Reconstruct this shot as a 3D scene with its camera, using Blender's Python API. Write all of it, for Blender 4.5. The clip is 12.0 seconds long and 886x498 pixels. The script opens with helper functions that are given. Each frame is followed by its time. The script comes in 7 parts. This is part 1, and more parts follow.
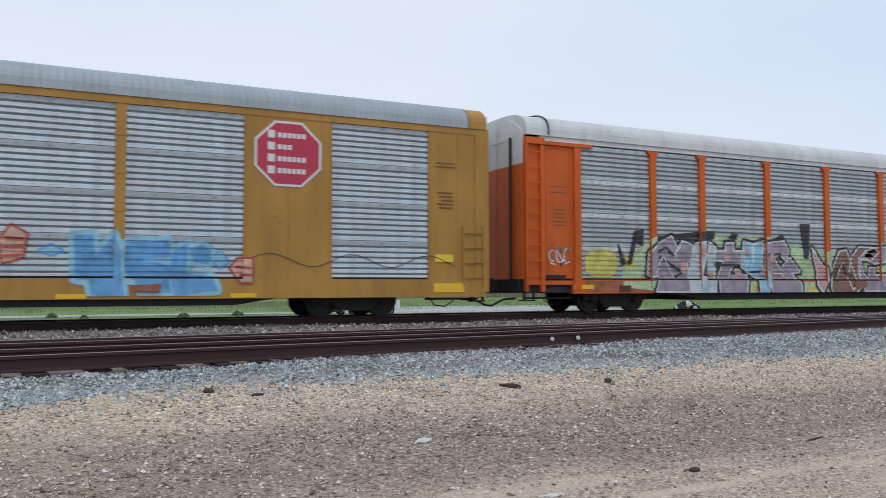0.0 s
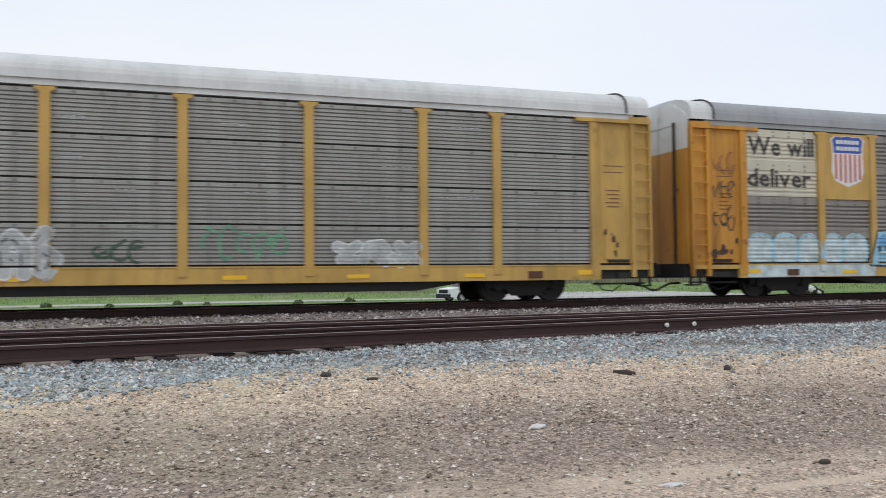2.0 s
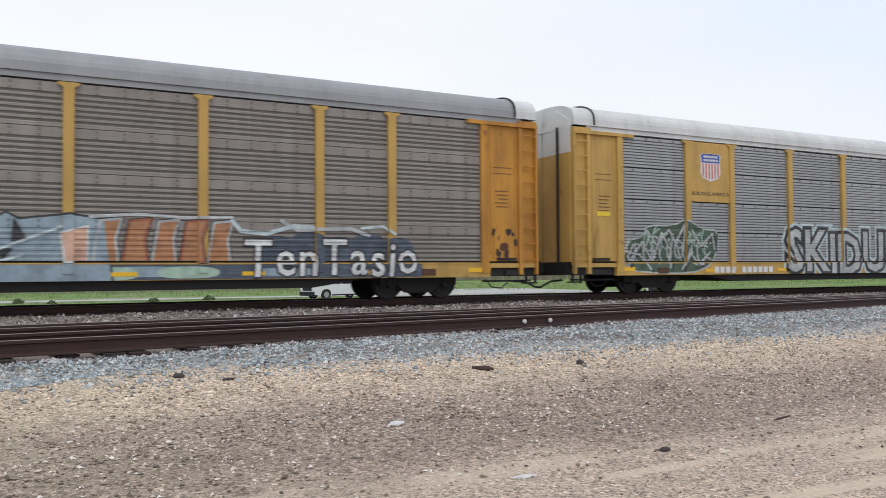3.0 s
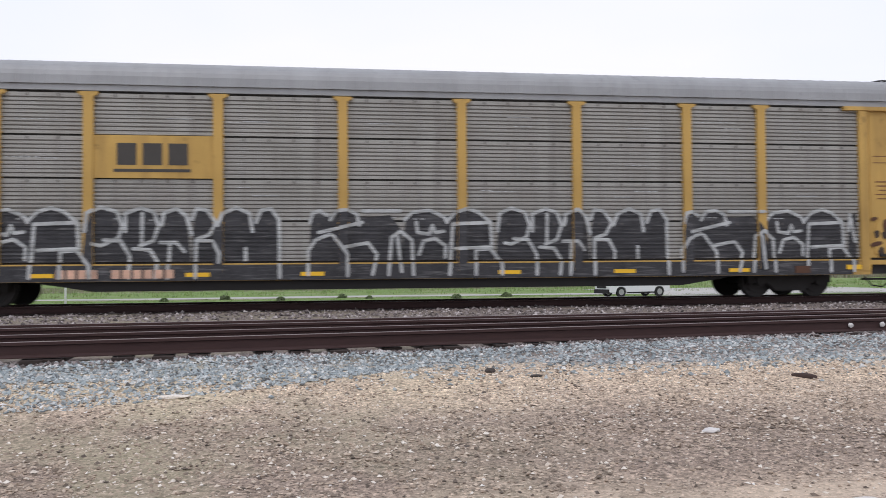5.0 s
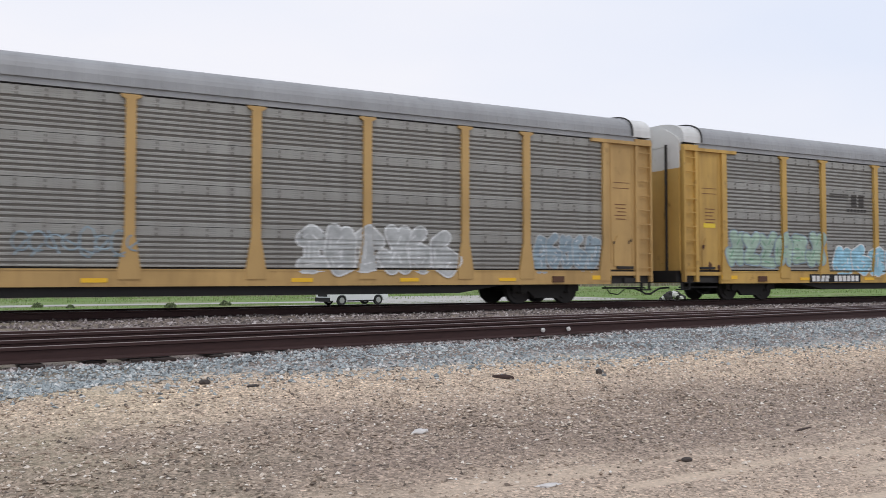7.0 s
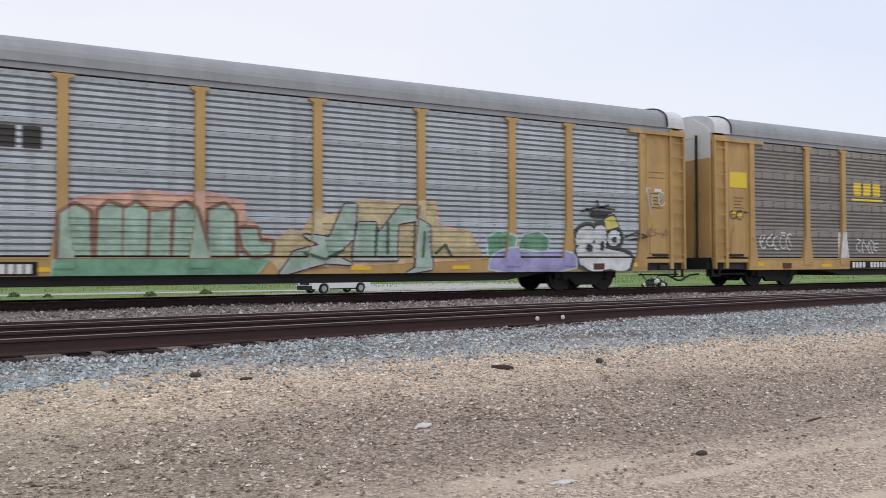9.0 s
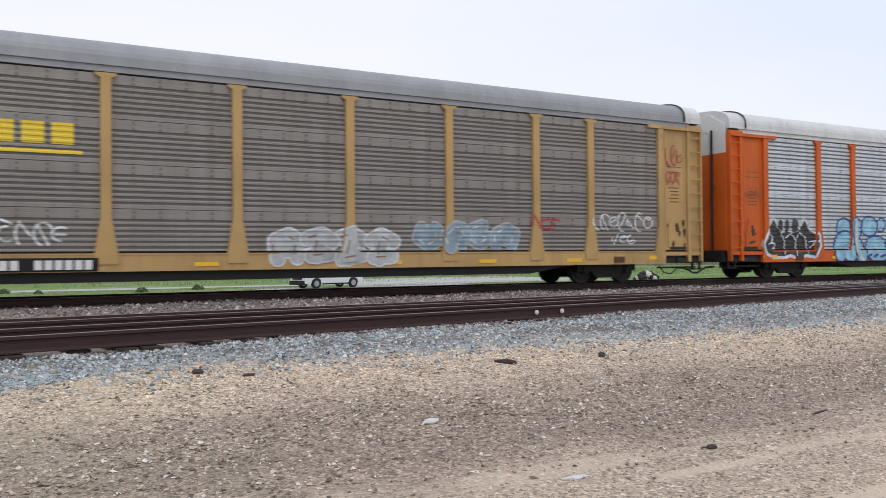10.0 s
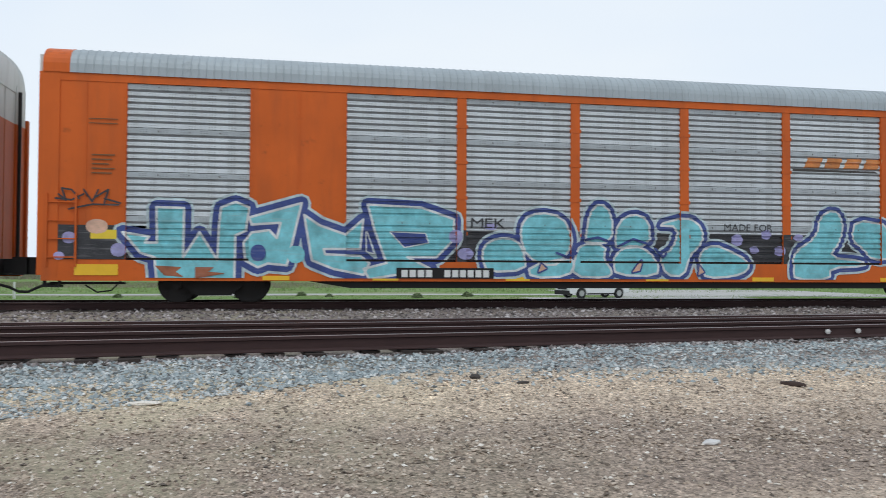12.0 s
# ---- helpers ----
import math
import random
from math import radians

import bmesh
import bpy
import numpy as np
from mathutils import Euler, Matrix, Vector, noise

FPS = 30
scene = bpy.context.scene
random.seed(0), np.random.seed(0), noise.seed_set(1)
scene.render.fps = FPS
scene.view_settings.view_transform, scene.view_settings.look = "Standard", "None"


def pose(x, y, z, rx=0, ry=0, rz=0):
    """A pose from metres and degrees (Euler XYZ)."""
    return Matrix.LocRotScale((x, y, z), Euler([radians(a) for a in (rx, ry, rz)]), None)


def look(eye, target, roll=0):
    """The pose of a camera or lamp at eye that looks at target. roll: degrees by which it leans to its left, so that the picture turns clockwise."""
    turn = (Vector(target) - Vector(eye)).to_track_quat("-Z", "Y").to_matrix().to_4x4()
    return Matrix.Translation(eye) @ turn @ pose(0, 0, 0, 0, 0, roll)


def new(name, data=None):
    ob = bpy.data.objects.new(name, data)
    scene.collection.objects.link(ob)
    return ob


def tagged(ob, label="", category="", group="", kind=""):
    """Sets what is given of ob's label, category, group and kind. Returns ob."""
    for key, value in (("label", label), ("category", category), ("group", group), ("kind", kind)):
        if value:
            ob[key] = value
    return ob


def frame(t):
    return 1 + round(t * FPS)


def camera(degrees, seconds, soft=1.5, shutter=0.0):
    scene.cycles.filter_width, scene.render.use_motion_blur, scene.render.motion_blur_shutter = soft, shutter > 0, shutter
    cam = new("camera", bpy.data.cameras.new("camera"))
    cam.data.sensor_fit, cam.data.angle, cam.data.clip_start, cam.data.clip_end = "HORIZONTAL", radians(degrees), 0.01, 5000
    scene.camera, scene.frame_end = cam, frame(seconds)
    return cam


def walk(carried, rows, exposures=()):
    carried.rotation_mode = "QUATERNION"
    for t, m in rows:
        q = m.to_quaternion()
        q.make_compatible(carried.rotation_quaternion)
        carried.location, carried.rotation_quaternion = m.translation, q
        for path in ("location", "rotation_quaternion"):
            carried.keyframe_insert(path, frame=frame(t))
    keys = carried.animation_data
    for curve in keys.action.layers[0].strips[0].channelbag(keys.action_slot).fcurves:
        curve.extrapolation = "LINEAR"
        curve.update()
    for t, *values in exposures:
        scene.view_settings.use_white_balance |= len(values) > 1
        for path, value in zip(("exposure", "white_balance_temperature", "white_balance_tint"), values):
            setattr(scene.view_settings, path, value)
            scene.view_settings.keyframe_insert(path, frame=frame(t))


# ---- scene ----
# ---------------------------------------------------------------- camera and its path
cam = camera(56.985, 12.0, soft=0.8, shutter=0.08)
PATH = [
    (0, 0.121, -0.24, 0.723, 92.766, 0.13, -26.334),
    (0.5, 0.07, -0.219, 0.723, 92.604, 0.291, -20.438),
    (0.7, 0.047, -0.212, 0.727, 92.058, 0.343, -10.794),
    (0.8, 0.035, -0.209, 0.729, 91.63, 0.44, -6.182),
    (1, 0.012, -0.202, 0.733, 91.04, 0.461, 0.235),
    (1.1, 0.019, -0.2, 0.731, 90.809, 0.438, 1.837),
    (1.4, 0.037, -0.193, 0.726, 90.878, 0.252, -0.163),
    (1.5, 0.043, -0.19, 0.724, 91.065, 0.162, -3.538),
    (2, 0.096, -0.209, 0.719, 91.837, 0.545, -18.804),
    (2.5, 0.124, -0.224, 0.719, 91.82, 0.308, -24.97),
    (3, 0.14, -0.216, 0.719, 91.589, 0.396, -28.23),
    (3.2, 0.137, -0.219, 0.717, 91.58, 0.467, -28.16),
    (4.8, 0.025, -0.208, 0.744, 91.422, 0.4, -5.335),
    (5, 0.011, -0.206, 0.748, 91.538, 0.483, -7.921),
    (5.5, 0.054, -0.217, 0.766, 91.95, 0.2, -15.1),
    (6, 0.074, -0.254, 0.746, 92.263, 0.227, -21.835),
    (6.5, 0.067, -0.283, 0.736, 92.148, 0.264, -25.498),
    (7, 0.018, -0.267, 0.752, 92.032, 0.059, -27.254),
    (7.2, 0.013, -0.237, 0.751, 92.017, 0.097, -27.767),
    (8.8, -0.031, 0.004, 0.744, 91.306, 0.434, -28.671),
    (9, -0.03, 0.063, 0.759, 91.154, 0.238, -28.64),
    (9.5, -0.073, 0.154, 0.761, 90.74, 0.56, -27.52),
    (10, -0.115, 0.17, 0.762, 90.74, 0.545, -29.27),
    (10.5, -0.123, 0.161, 0.76, 91.074, -0.015, -31.09),
    (11, -0.11, 0.141, 0.766, 91.211, -0.058, -32.115),
    (11.5, -0.131, 0.13, 0.774, 91.42, 0.368, -29.426),
    (11.6, -0.133, 0.14, 0.774, 91.569, 0.474, -26.144),
    (12, -0.223, 0.155, 0.781, 91.446, -0.288, -10.909),
]
walk(cam, [(t, pose(x, y, z, rx, ry, rz)) for t, x, y, z, rx, ry, rz in PATH],
     [(0, -0.14, 6050, 9), (0.5, -0.12, 6100, 8), (1.0, -0.02, 6250, 5), (1.5, 0.0, 6350, 7), (2.5, 0.08, 6500, 10), (5.0, 0.14, 6500, 15), (5.5, 0.06, 6550, 14), (6.0, -0.08, 6550, 13),
      (6.5, -0.04, 6550, 13), (7.0, 0.02, 6550, 13), (9.0, 0.0, 6450, 13), (10.0, 0.08, 6450, 13), (10.5, 0.03, 6400, 12), (11.0, -0.06, 6350, 9), (11.5, -0.06, 6350, 8), (12.0, 0.0, 6250, 6)])

# ---------------------------------------------------------------- sky and light: a bright overcast day
world = bpy.data.worlds.new("overcast_sky")
scene.world = world
world.use_nodes = True
wn, wl = world.node_tree.nodes, world.node_tree.links
wn.clear()
w_out = wn.new("ShaderNodeOutputWorld")
w_mix = wn.new("ShaderNodeMixShader")
w_mix.inputs[0].default_value = 0.93
w_clear = wn.new("ShaderNodeBackground")
w_clear.inputs[1].default_value = 0.10
w_sky = wn.new("ShaderNodeTexSky")
w_sky.sky_type = "NISHITA"
w_sky.sun_disc = False
w_sky.sun_elevation = radians(52)
w_sky.sun_rotation = radians(200)
w_cloud = wn.new("ShaderNodeBackground")
w_cloud.inputs[1].default_value = 1.06
w_co = wn.new("ShaderNodeTexCoord")
w_map = wn.new("ShaderNodeMapping")
w_map.inputs["Scale"].default_value = (1.0, 1.0, 2.6)
w_noise = wn.new("ShaderNodeTexNoise")
w_noise.inputs["Scale"].default_value = 1.3
w_noise.inputs["Detail"].default_value = 4.0
w_noise.inputs["Roughness"].default_value = 0.45
w_ramp = wn.new("ShaderNodeValToRGB")
w_ramp.color_ramp.elements[0].position = 0.34
w_ramp.color_ramp.elements[0].color = (0.74, 0.81, 0.93, 1)
w_ramp.color_ramp.elements[1].position = 0.66
w_ramp.color_ramp.elements[1].color = (0.87, 0.89, 0.935, 1)
wl.new(w_co.outputs["Generated"], w_map.inputs[0])
wl.new(w_map.outputs[0], w_noise.inputs["Vector"])
wl.new(w_noise.outputs["Fac"], w_ramp.inputs[0])
wl.new(w_ramp.outputs[0], w_cloud.inputs[0])
wl.new(w_sky.outputs[0], w_clear.inputs[0])
wl.new(w_clear.outputs[0], w_mix.inputs[1])
wl.new(w_cloud.outputs[0], w_mix.inputs[2])
wl.new(w_mix.outputs[0], w_out.inputs[0])

sun = new("sun", bpy.data.lights.new("sun", "SUN"))
sun.data.energy = 0.6
sun.data.angle = radians(25)
sun.data.color = (1.0, 0.96, 0.90)
sun.matrix_world = look((-12, -30, 50), (0, 0, 0))

# ---------------------------------------------------------------- materials
def nodes_of(name):
    m = bpy.data.materials.new(name)
    m.use_nodes = True
    t = m.node_tree
    return m, t.nodes, t.links, t.nodes["Principled BSDF"]


def noise_node(n, l, vec, scale, detail=3.0, rough=0.55):
    k = n.new("ShaderNodeTexNoise")
    k.inputs["Scale"].default_value = scale
    k.inputs["Detail"].default_value = detail
    k.inputs["Roughness"].default_value = rough
    l.new(vec, k.inputs["Vector"])
    return k.outputs["Fac"]


def ramp_node(n, l, fac, stops):
    r = n.new("ShaderNodeValToRGB")
    e = r.color_ramp.elements
    while len(e) < len(stops):
        e.new(0.5)
    for k, (p, c) in zip(e, stops):
        k.position, k.color = p, (*c, 1) if len(c) == 3 else c
    l.new(fac, r.inputs[0])
    return r.outputs[0]


def mix_node(n, l, fac, a, b, blend="MIX"):
    m = n.new("ShaderNodeMix")
    m.data_type, m.blend_type = "RGBA", blend
    for s, v in ((0, fac), (6, a), (7, b)):
        if isinstance(v, (int, float)):
            m.inputs[s].default_value = v
        elif isinstance(v, tuple):
            m.inputs[s].default_value = (*v, 1)
        else:
            l.new(v, m.inputs[s])
    return m.outputs[2]


def coords(n, l, scale=(1, 1, 1), which="Object"):
    c = n.new("ShaderNodeTexCoord")
    m = n.new("ShaderNodeMapping")
    m.inputs["Scale"].default_value = scale
    l.new(c.outputs[which], m.inputs[0])
    return m.outputs[0]


def bump(n, l, p, height, strength=0.3, dist=0.01):
    b = n.new("ShaderNodeBump")
    b.inputs["Strength"].default_value, b.inputs["Distance"].default_value = strength, dist
    l.new(height, b.inputs["Height"])
    l.new(b.outputs[0], p.inputs["Normal"])


def paint(name, base, dirt=(0.16, 0.11, 0.07), amount=0.5, rough=0.5, metal=0.0, streak=2.6):
    """Weathered paint on steel: blotches, vertical run-down streaks, fine grain."""
    m, n, l, p = nodes_of(name)
    v = coords(n, l)
    vs = coords(n, l, (streak * 0.5, streak * 0.5, 0.20))
    big = noise_node(n, l, v, 0.55, 4)
    run = noise_node(n, l, vs, 1.7, 6, 0.6)
    fine = noise_node(n, l, v, 34, 3)
    tone = mix_node(n, l, ramp_node(n, l, big, [(0.3, (0, 0, 0)), (0.72, (1, 1, 1))]), tuple(c * 0.84 for c in base), tuple(min(1, c * 1.1) for c in base))
    dirty = mix_node(n, l, ramp_node(n, l, run, [(0.46, (0, 0, 0)), (0.74, (amount * 0.8,) * 3)]), tone, dirt)
    speck = mix_node(n, l, ramp_node(n, l, fine, [(0.60, (0, 0, 0)), (0.78, (amount * 0.5,) * 3)]), dirty, tuple(c * 0.6 for c in dirt))
    grime = noise_node(n, l, v, 2.3, 7, 0.7)
    speck = mix_node(n, l, ramp_node(n, l, grime, [(0.60, (0, 0, 0)), (0.72, (amount,) * 3)]), speck, tuple(c * 0.55 for c in dirt))
    l.new(speck, p.inputs["Base Color"])
    p.inputs["Metallic"].default_value = metal
    p.inputs["Roughness"].default_value = rough
    p.inputs["Specular IOR Level"].default_value = 0.25
    bump(n, l, p, fine, 0.12, 0.004)
    return m


def ribbed(name, base, dirt, amount=0.5):
    """Galvanised screen panels: long soft stains, a fine row of holes, dull zinc bloom."""
    m, n, l, p = nodes_of(name)
    v = coords(n, l)
    vs = coords(n, l, (1.4, 1.4, 0.16))
    hz = coords(n, l, (0.25, 0.25, 9))
    big = noise_node(n, l, v, 0.7, 4)
    run = noise_node(n, l, vs, 2.0, 5, 0.6)
    lane = noise_node(n, l, hz, 1.6, 3)
    fine = noise_node(n, l, v, 26, 3)
    info = n.new("ShaderNodeObjectInfo")
    tone = mix_node(n, l, big, tuple(c * 0.88 for c in base), tuple(min(1, c * 1.08) for c in base))
    tone = mix_node(n, l, ramp_node(n, l, info.outputs["Random"], [(0.0, (0.0, 0.0, 0.0)), (1.0, (0.34, 0.34, 0.34))]), tone, tuple(c * 0.62 for c in base))
    tone = mix_node(n, l, ramp_node(n, l, run, [(0.42, (0, 0, 0)), (0.75, (amount,) * 3)]), tone, dirt)
    tone = mix_node(n, l, ramp_node(n, l, lane, [(0.5, (0, 0, 0)), (0.72, (amount * 0.6,) * 3)]), tone, dirt)
    tone = mix_node(n, l, ramp_node(n, l, fine, [(0.56, (0, 0, 0)), (0.75, (0.35,) * 3)]), tone, tuple(c * 0.5 for c in dirt))
    # perforated sheet: upright bands of small punched slots
    axes = n.new("ShaderNodeSeparateXYZ")
    l.new(v, axes.inputs[0])

    def wave(socket, pitch, lo, hi):
        t = n.new("ShaderNodeMath")
        t.operation = "MULTIPLY"
        t.inputs[1].default_value = math.tau / pitch
        l.new(socket, t.inputs[0])
        w = n.new("ShaderNodeMath")
        w.operation = "SINE"
        l.new(t.outputs[0], w.inputs[0])
        r = n.new("ShaderNodeMapRange")
        r.inputs[1].default_value, r.inputs[2].default_value = lo, hi
        l.new(w.outputs[0], r.inputs[0])
        return r.outputs[0]

    slots = None
    for socket in (wave(axes.outputs[0], 0.43, 0.0, 0.45), wave(axes.outputs[0], 0.062, -0.5, 0.0), wave(axes.outputs[2], 0.047, 0.1, 0.6)):
        if slots is None:
            slots = socket
            continue
        t = n.new("ShaderNodeMath")
        t.operation = "MULTIPLY"
        l.new(slots, t.inputs[0])
        l.new(socket, t.inputs[1])
        slots = t.outputs[0]
    tone = mix_node(n, l, ramp_node(n, l, slots, [(0.0, (0, 0, 0)), (1.0, (0.42,) * 3)]), tone, (0.08, 0.08, 0.082))
    l.new(tone, p.inputs["Base Color"])
    p.inputs["Metallic"].default_value = 0.15
    p.inputs["Roughness"].default_value = 0.52
    bump(n, l, p, fine, 0.15, 0.004)
    return m


def plain(name, base, rough=0.6, metal=0.0, vary=0.25, scale=6.0):
    m, n, l, p = nodes_of(name)
    v = coords(n, l)
    a = noise_node(n, l, v, scale, 4)
    b = noise_node(n, l, v, scale * 9, 3)
    tone = mix_node(n, l, a, tuple(c * (1 - vary) for c in base), tuple(min(1, c * (1 + vary)) for c in base))
    tone = mix_node(n, l, ramp_node(n, l, b, [(0.5, (0, 0, 0)), (0.8, (vary,) * 3)]), tone, tuple(c * 0.5 for c in base))
    l.new(tone, p.inputs["Base Color"])
    p.inputs["Roughness"].default_value, p.inputs["Metallic"].default_value = rough, metal
    bump(n, l, p, b, 0.2, 0.004)
    return m


def spray(name, base):
    """Sprayed paint, slightly faded and uneven."""
    m, n, l, p = nodes_of(name)
    v = coords(n, l)
    a = noise_node(n, l, v, 2.4, 6, 0.65)
    b = noise_node(n, l, v, 40, 2)
    tone = mix_node(n, l, ramp_node(n, l, a, [(0.33, (0, 0, 0)), (0.67, (1, 1, 1))]), tuple(c * 0.68 for c in base), tuple(min(1, c * 1.2 + 0.015) for c in base))
    worn = noise_node(n, l, coords(n, l, (0.5, 0.5, 7)), 2.2, 4, 0.6)
    tone = mix_node(n, l, ramp_node(n, l, worn, [(0.54, (0, 0, 0)), (0.74, (0.4,) * 3)]), tone, (0.36, 0.36, 0.36))
    tone = mix_node(n, l, ramp_node(n, l, b, [(0.58, (0, 0, 0)), (0.75, (0.3,) * 3)]), tone, (0.22, 0.2, 0.18))
    l.new(tone, p.inputs["Base Color"])
    p.inputs["Roughness"].default_value = 0.45
    return m


def pebble(name, stops, rough=0.9):
    m, n, l, p = nodes_of(name)
    g = n.new("ShaderNodeNewGeometry")
    c = ramp_node(n, l, g.outputs["Random Per Island"], stops)
    f = noise_node(n, l, coords(n, l), 60, 2)
    l.new(mix_node(n, l, ramp_node(n, l, f, [(0.4, (0, 0, 0)), (0.8, (0.4,) * 3)]), c, (0.16, 0.14, 0.12)), p.inputs["Base Color"])
    p.inputs["Roughness"].default_value = rough
    return m


YELLOW = (0.56, 0.355, 0.105)
TAN = (0.50, 0.30, 0.085)
ORANGE = (0.63, 0.124, 0.017)
BROWNDIRT = (0.15, 0.085, 0.04)
M = {}
M["orange"] = paint("orange_paint", ORANGE, (0.25, 0.07, 0.03), 0.45)
M["yellow"] = paint("yellow_paint", YELLOW, BROWNDIRT, 0.55)
M["tan"] = paint("tan_yellow_paint", (0.53, 0.345, 0.14), BROWNDIRT, 0.4)
M["ochre"] = paint("ochre_paint", (0.46, 0.25, 0.055), BROWNDIRT, 0.45)
M["rustyel"] = paint("rust_stained_yellow_paint", (0.58, 0.28, 0.05), (0.16, 0.06, 0.03), 0.75)
M["zinc"] = ribbed("zinc_panel", (0.60, 0.66, 0.70), (0.24, 0.25, 0.25), 0.5)
M["zincblue"] = ribbed("blue_zinc_panel", (0.70, 0.78, 0.84), (0.33, 0.36, 0.38), 0.4)
M["zincdull"] = ribbed("dull_zinc_panel", (0.54, 0.595, 0.63), (0.22, 0.23, 0.23), 0.5)
# groove floors: shade beneath the ribs put into the colour, plus punched holes
M["grooveshade"] = plain("shaded_punched_groove", (0.21, 0.215, 0.22), 0.7, 0, 0.3, 2.0)
M["grooveshadesoft"] = plain("dusty_shaded_punched_groove", (0.135, 0.125, 0.112), 0.8, 0, 0.3, 2.0)
M["rivet"] = plain("panel_bolt", (0.12, 0.11, 0.10), 0.7)
M["stencil"] = plain("faded_stencil", (0.19, 0.085, 0.03), 0.6, 0, 0.3)
M["zincwhite"] = ribbed("pale_zinc_panel", (0.71, 0.755, 0.785), (0.30, 0.31, 0.31), 0.45)
M["greypan"] = ribbed("weathered_panel", (0.385, 0.38, 0.352), (0.17, 0.15, 0.13), 0.5)
M["brownpan"] = ribbed("brown_stained_panel", (0.322, 0.296, 0.264), (0.17, 0.14, 0.115), 0.5)
M["greysoft"] = ribbed("green_grey_panel", (0.350, 0.350, 0.325), (0.17, 0.155, 0.14), 0.45)
M["dimpan"] = ribbed("dim_grey_panel", (0.385, 0.385, 0.358), (0.15, 0.14, 0.125), 0.5)
M["midpan"] = ribbed("grey_panel", (0.42, 0.44, 0.45), (0.24, 0.23, 0.22), 0.45)
M["roof"] = paint("grey_roof", (0.34, 0.35, 0.36), (0.20, 0.20, 0.20), 0.4, 0.5, 0.2)
M["roofblue"] = paint("blue_grey_roof", (0.40, 0.445, 0.47), (0.26, 0.28, 0.29), 0.4, 0.5, 0.2)
M["roofwhite"] = paint("white_roof", (0.66, 0.67, 0.66), (0.34, 0.34, 0.33), 0.45, 0.5)
M["white"] = paint("white_paint", (0.70, 0.70, 0.68), (0.30, 0.26, 0.22), 0.5)
M["signwhite"] = paint("cream_sign_paint", (0.62, 0.58, 0.47), (0.30, 0.26, 0.20), 0.35)
# near-black colour standing for the unlit inside of a car
M["core"] = plain("shaded_core", (0.05, 0.048, 0.045), 0.8)
M["black"] = plain("black_underframe", (0.011, 0.010, 0.010), 0.85)
M["dark"] = plain("dark_steel", (0.020, 0.018, 0.017), 0.75, 0.0)
M["rock_brown"] = plain("rusty_bracket", (0.10, 0.045, 0.025), 0.8)
M["wheel"] = plain("wheel_steel", (0.020, 0.017, 0.016), 0.7, 0.0)
M["rubber"] = plain("rubber", (0.015, 0.015, 0.015), 0.8)
M["reflector"] = plain("yellow_reflector", (0.85, 0.50, 0.02), 0.35, 0, 0.08)
M["label"] = plain("yellow_label", (0.80, 0.58, 0.04), 0.5, 0, 0.08)
M["labelw"] = plain("white_label", (0.72, 0.72, 0.70), 0.5, 0, 0.08)
M["ink"] = plain("dark_lettering", (0.05, 0.045, 0.04), 0.6, 0, 0.2)
M["shieldblue"] = plain("blue_emblem", (0.03, 0.075, 0.36), 0.5, 0, 0.15)
M["shieldred"] = plain("red_emblem", (0.52, 0.08, 0.05), 0.5, 0, 0.15)
M["kred"] = plain("crimson_emblem", (0.50, 0.035, 0.075), 0.5, 0, 0.12)
SPRAYS = dict(
    black=(0.02, 0.02, 0.025), white=(0.68, 0.70, 0.70), silver=(0.46, 0.48, 0.48), blue=(0.14, 0.38, 0.68), sky=(0.30, 0.58, 0.72),
    cyan=(0.20, 0.56, 0.62), navy=(0.03, 0.06, 0.25), lime=(0.50, 0.62, 0.36), yellow=(0.66, 0.60, 0.14), mauve=(0.36, 0.30, 0.36), brown=(0.26, 0.13, 0.08),
    peach=(0.68, 0.42, 0.30), green=(0.16, 0.36, 0.22), mint=(0.36, 0.50, 0.40), dkgreen=(0.05, 0.10, 0.06), pink=(0.62, 0.36, 0.36), violet=(0.36, 0.34, 0.60),
    red=(0.46, 0.05, 0.04), orange=(0.62, 0.22, 0.05), pale=(0.52, 0.62, 0.64), steel=(0.27, 0.36, 0.42), rust=(0.33, 0.10, 0.04), cream=(0.60, 0.50, 0.29), slate=(0.06, 0.085, 0.12), amber=(0.44, 0.20, 0.085))
for key, col in SPRAYS.items():
    M["s_" + key] = spray("spray_" + key, col)


# ---------------------------------------------------------------- mesh helpers
def box(bm, x0, x1, y0, y1, z0, z1):
    v = [bm.verts.new((x, y, z)) for x in (x0, x1) for y in (y0, y1) for z in (z0, z1)]
    for f in ((0, 1, 3, 2), (4, 6, 7, 5), (0, 4, 5, 1), (2, 3, 7, 6), (0, 2, 6, 4), (1, 5, 7, 3)):
        bm.faces.new([v[i] for i in f])


def prism(bm, outline, axis, a, b):
    """A closed outline in the plane across `axis`, drawn out from a to b."""
    def at(p, q):
        return {"x": (q, p[0], p[1]), "y": (p[0], q, p[1]), "z": (p[0], p[1], q)}[axis]
    lo = [bm.verts.new(at(p, a)) for p in outline]
    hi = [bm.verts.new(at(p, b)) for p in outline]
    n = len(outline)
    for i in range(n):
        bm.faces.new((lo[i], lo[(i + 1) % n], hi[(i + 1) % n], hi[i]))
    bm.faces.new(lo[::-1])
    bm.faces.new(hi)


def ring(cx, cy, r, n=20):
    return [(cx + r * math.cos(i * math.tau / n), cy + r * math.sin(i * math.tau / n)) for i in range(n)]


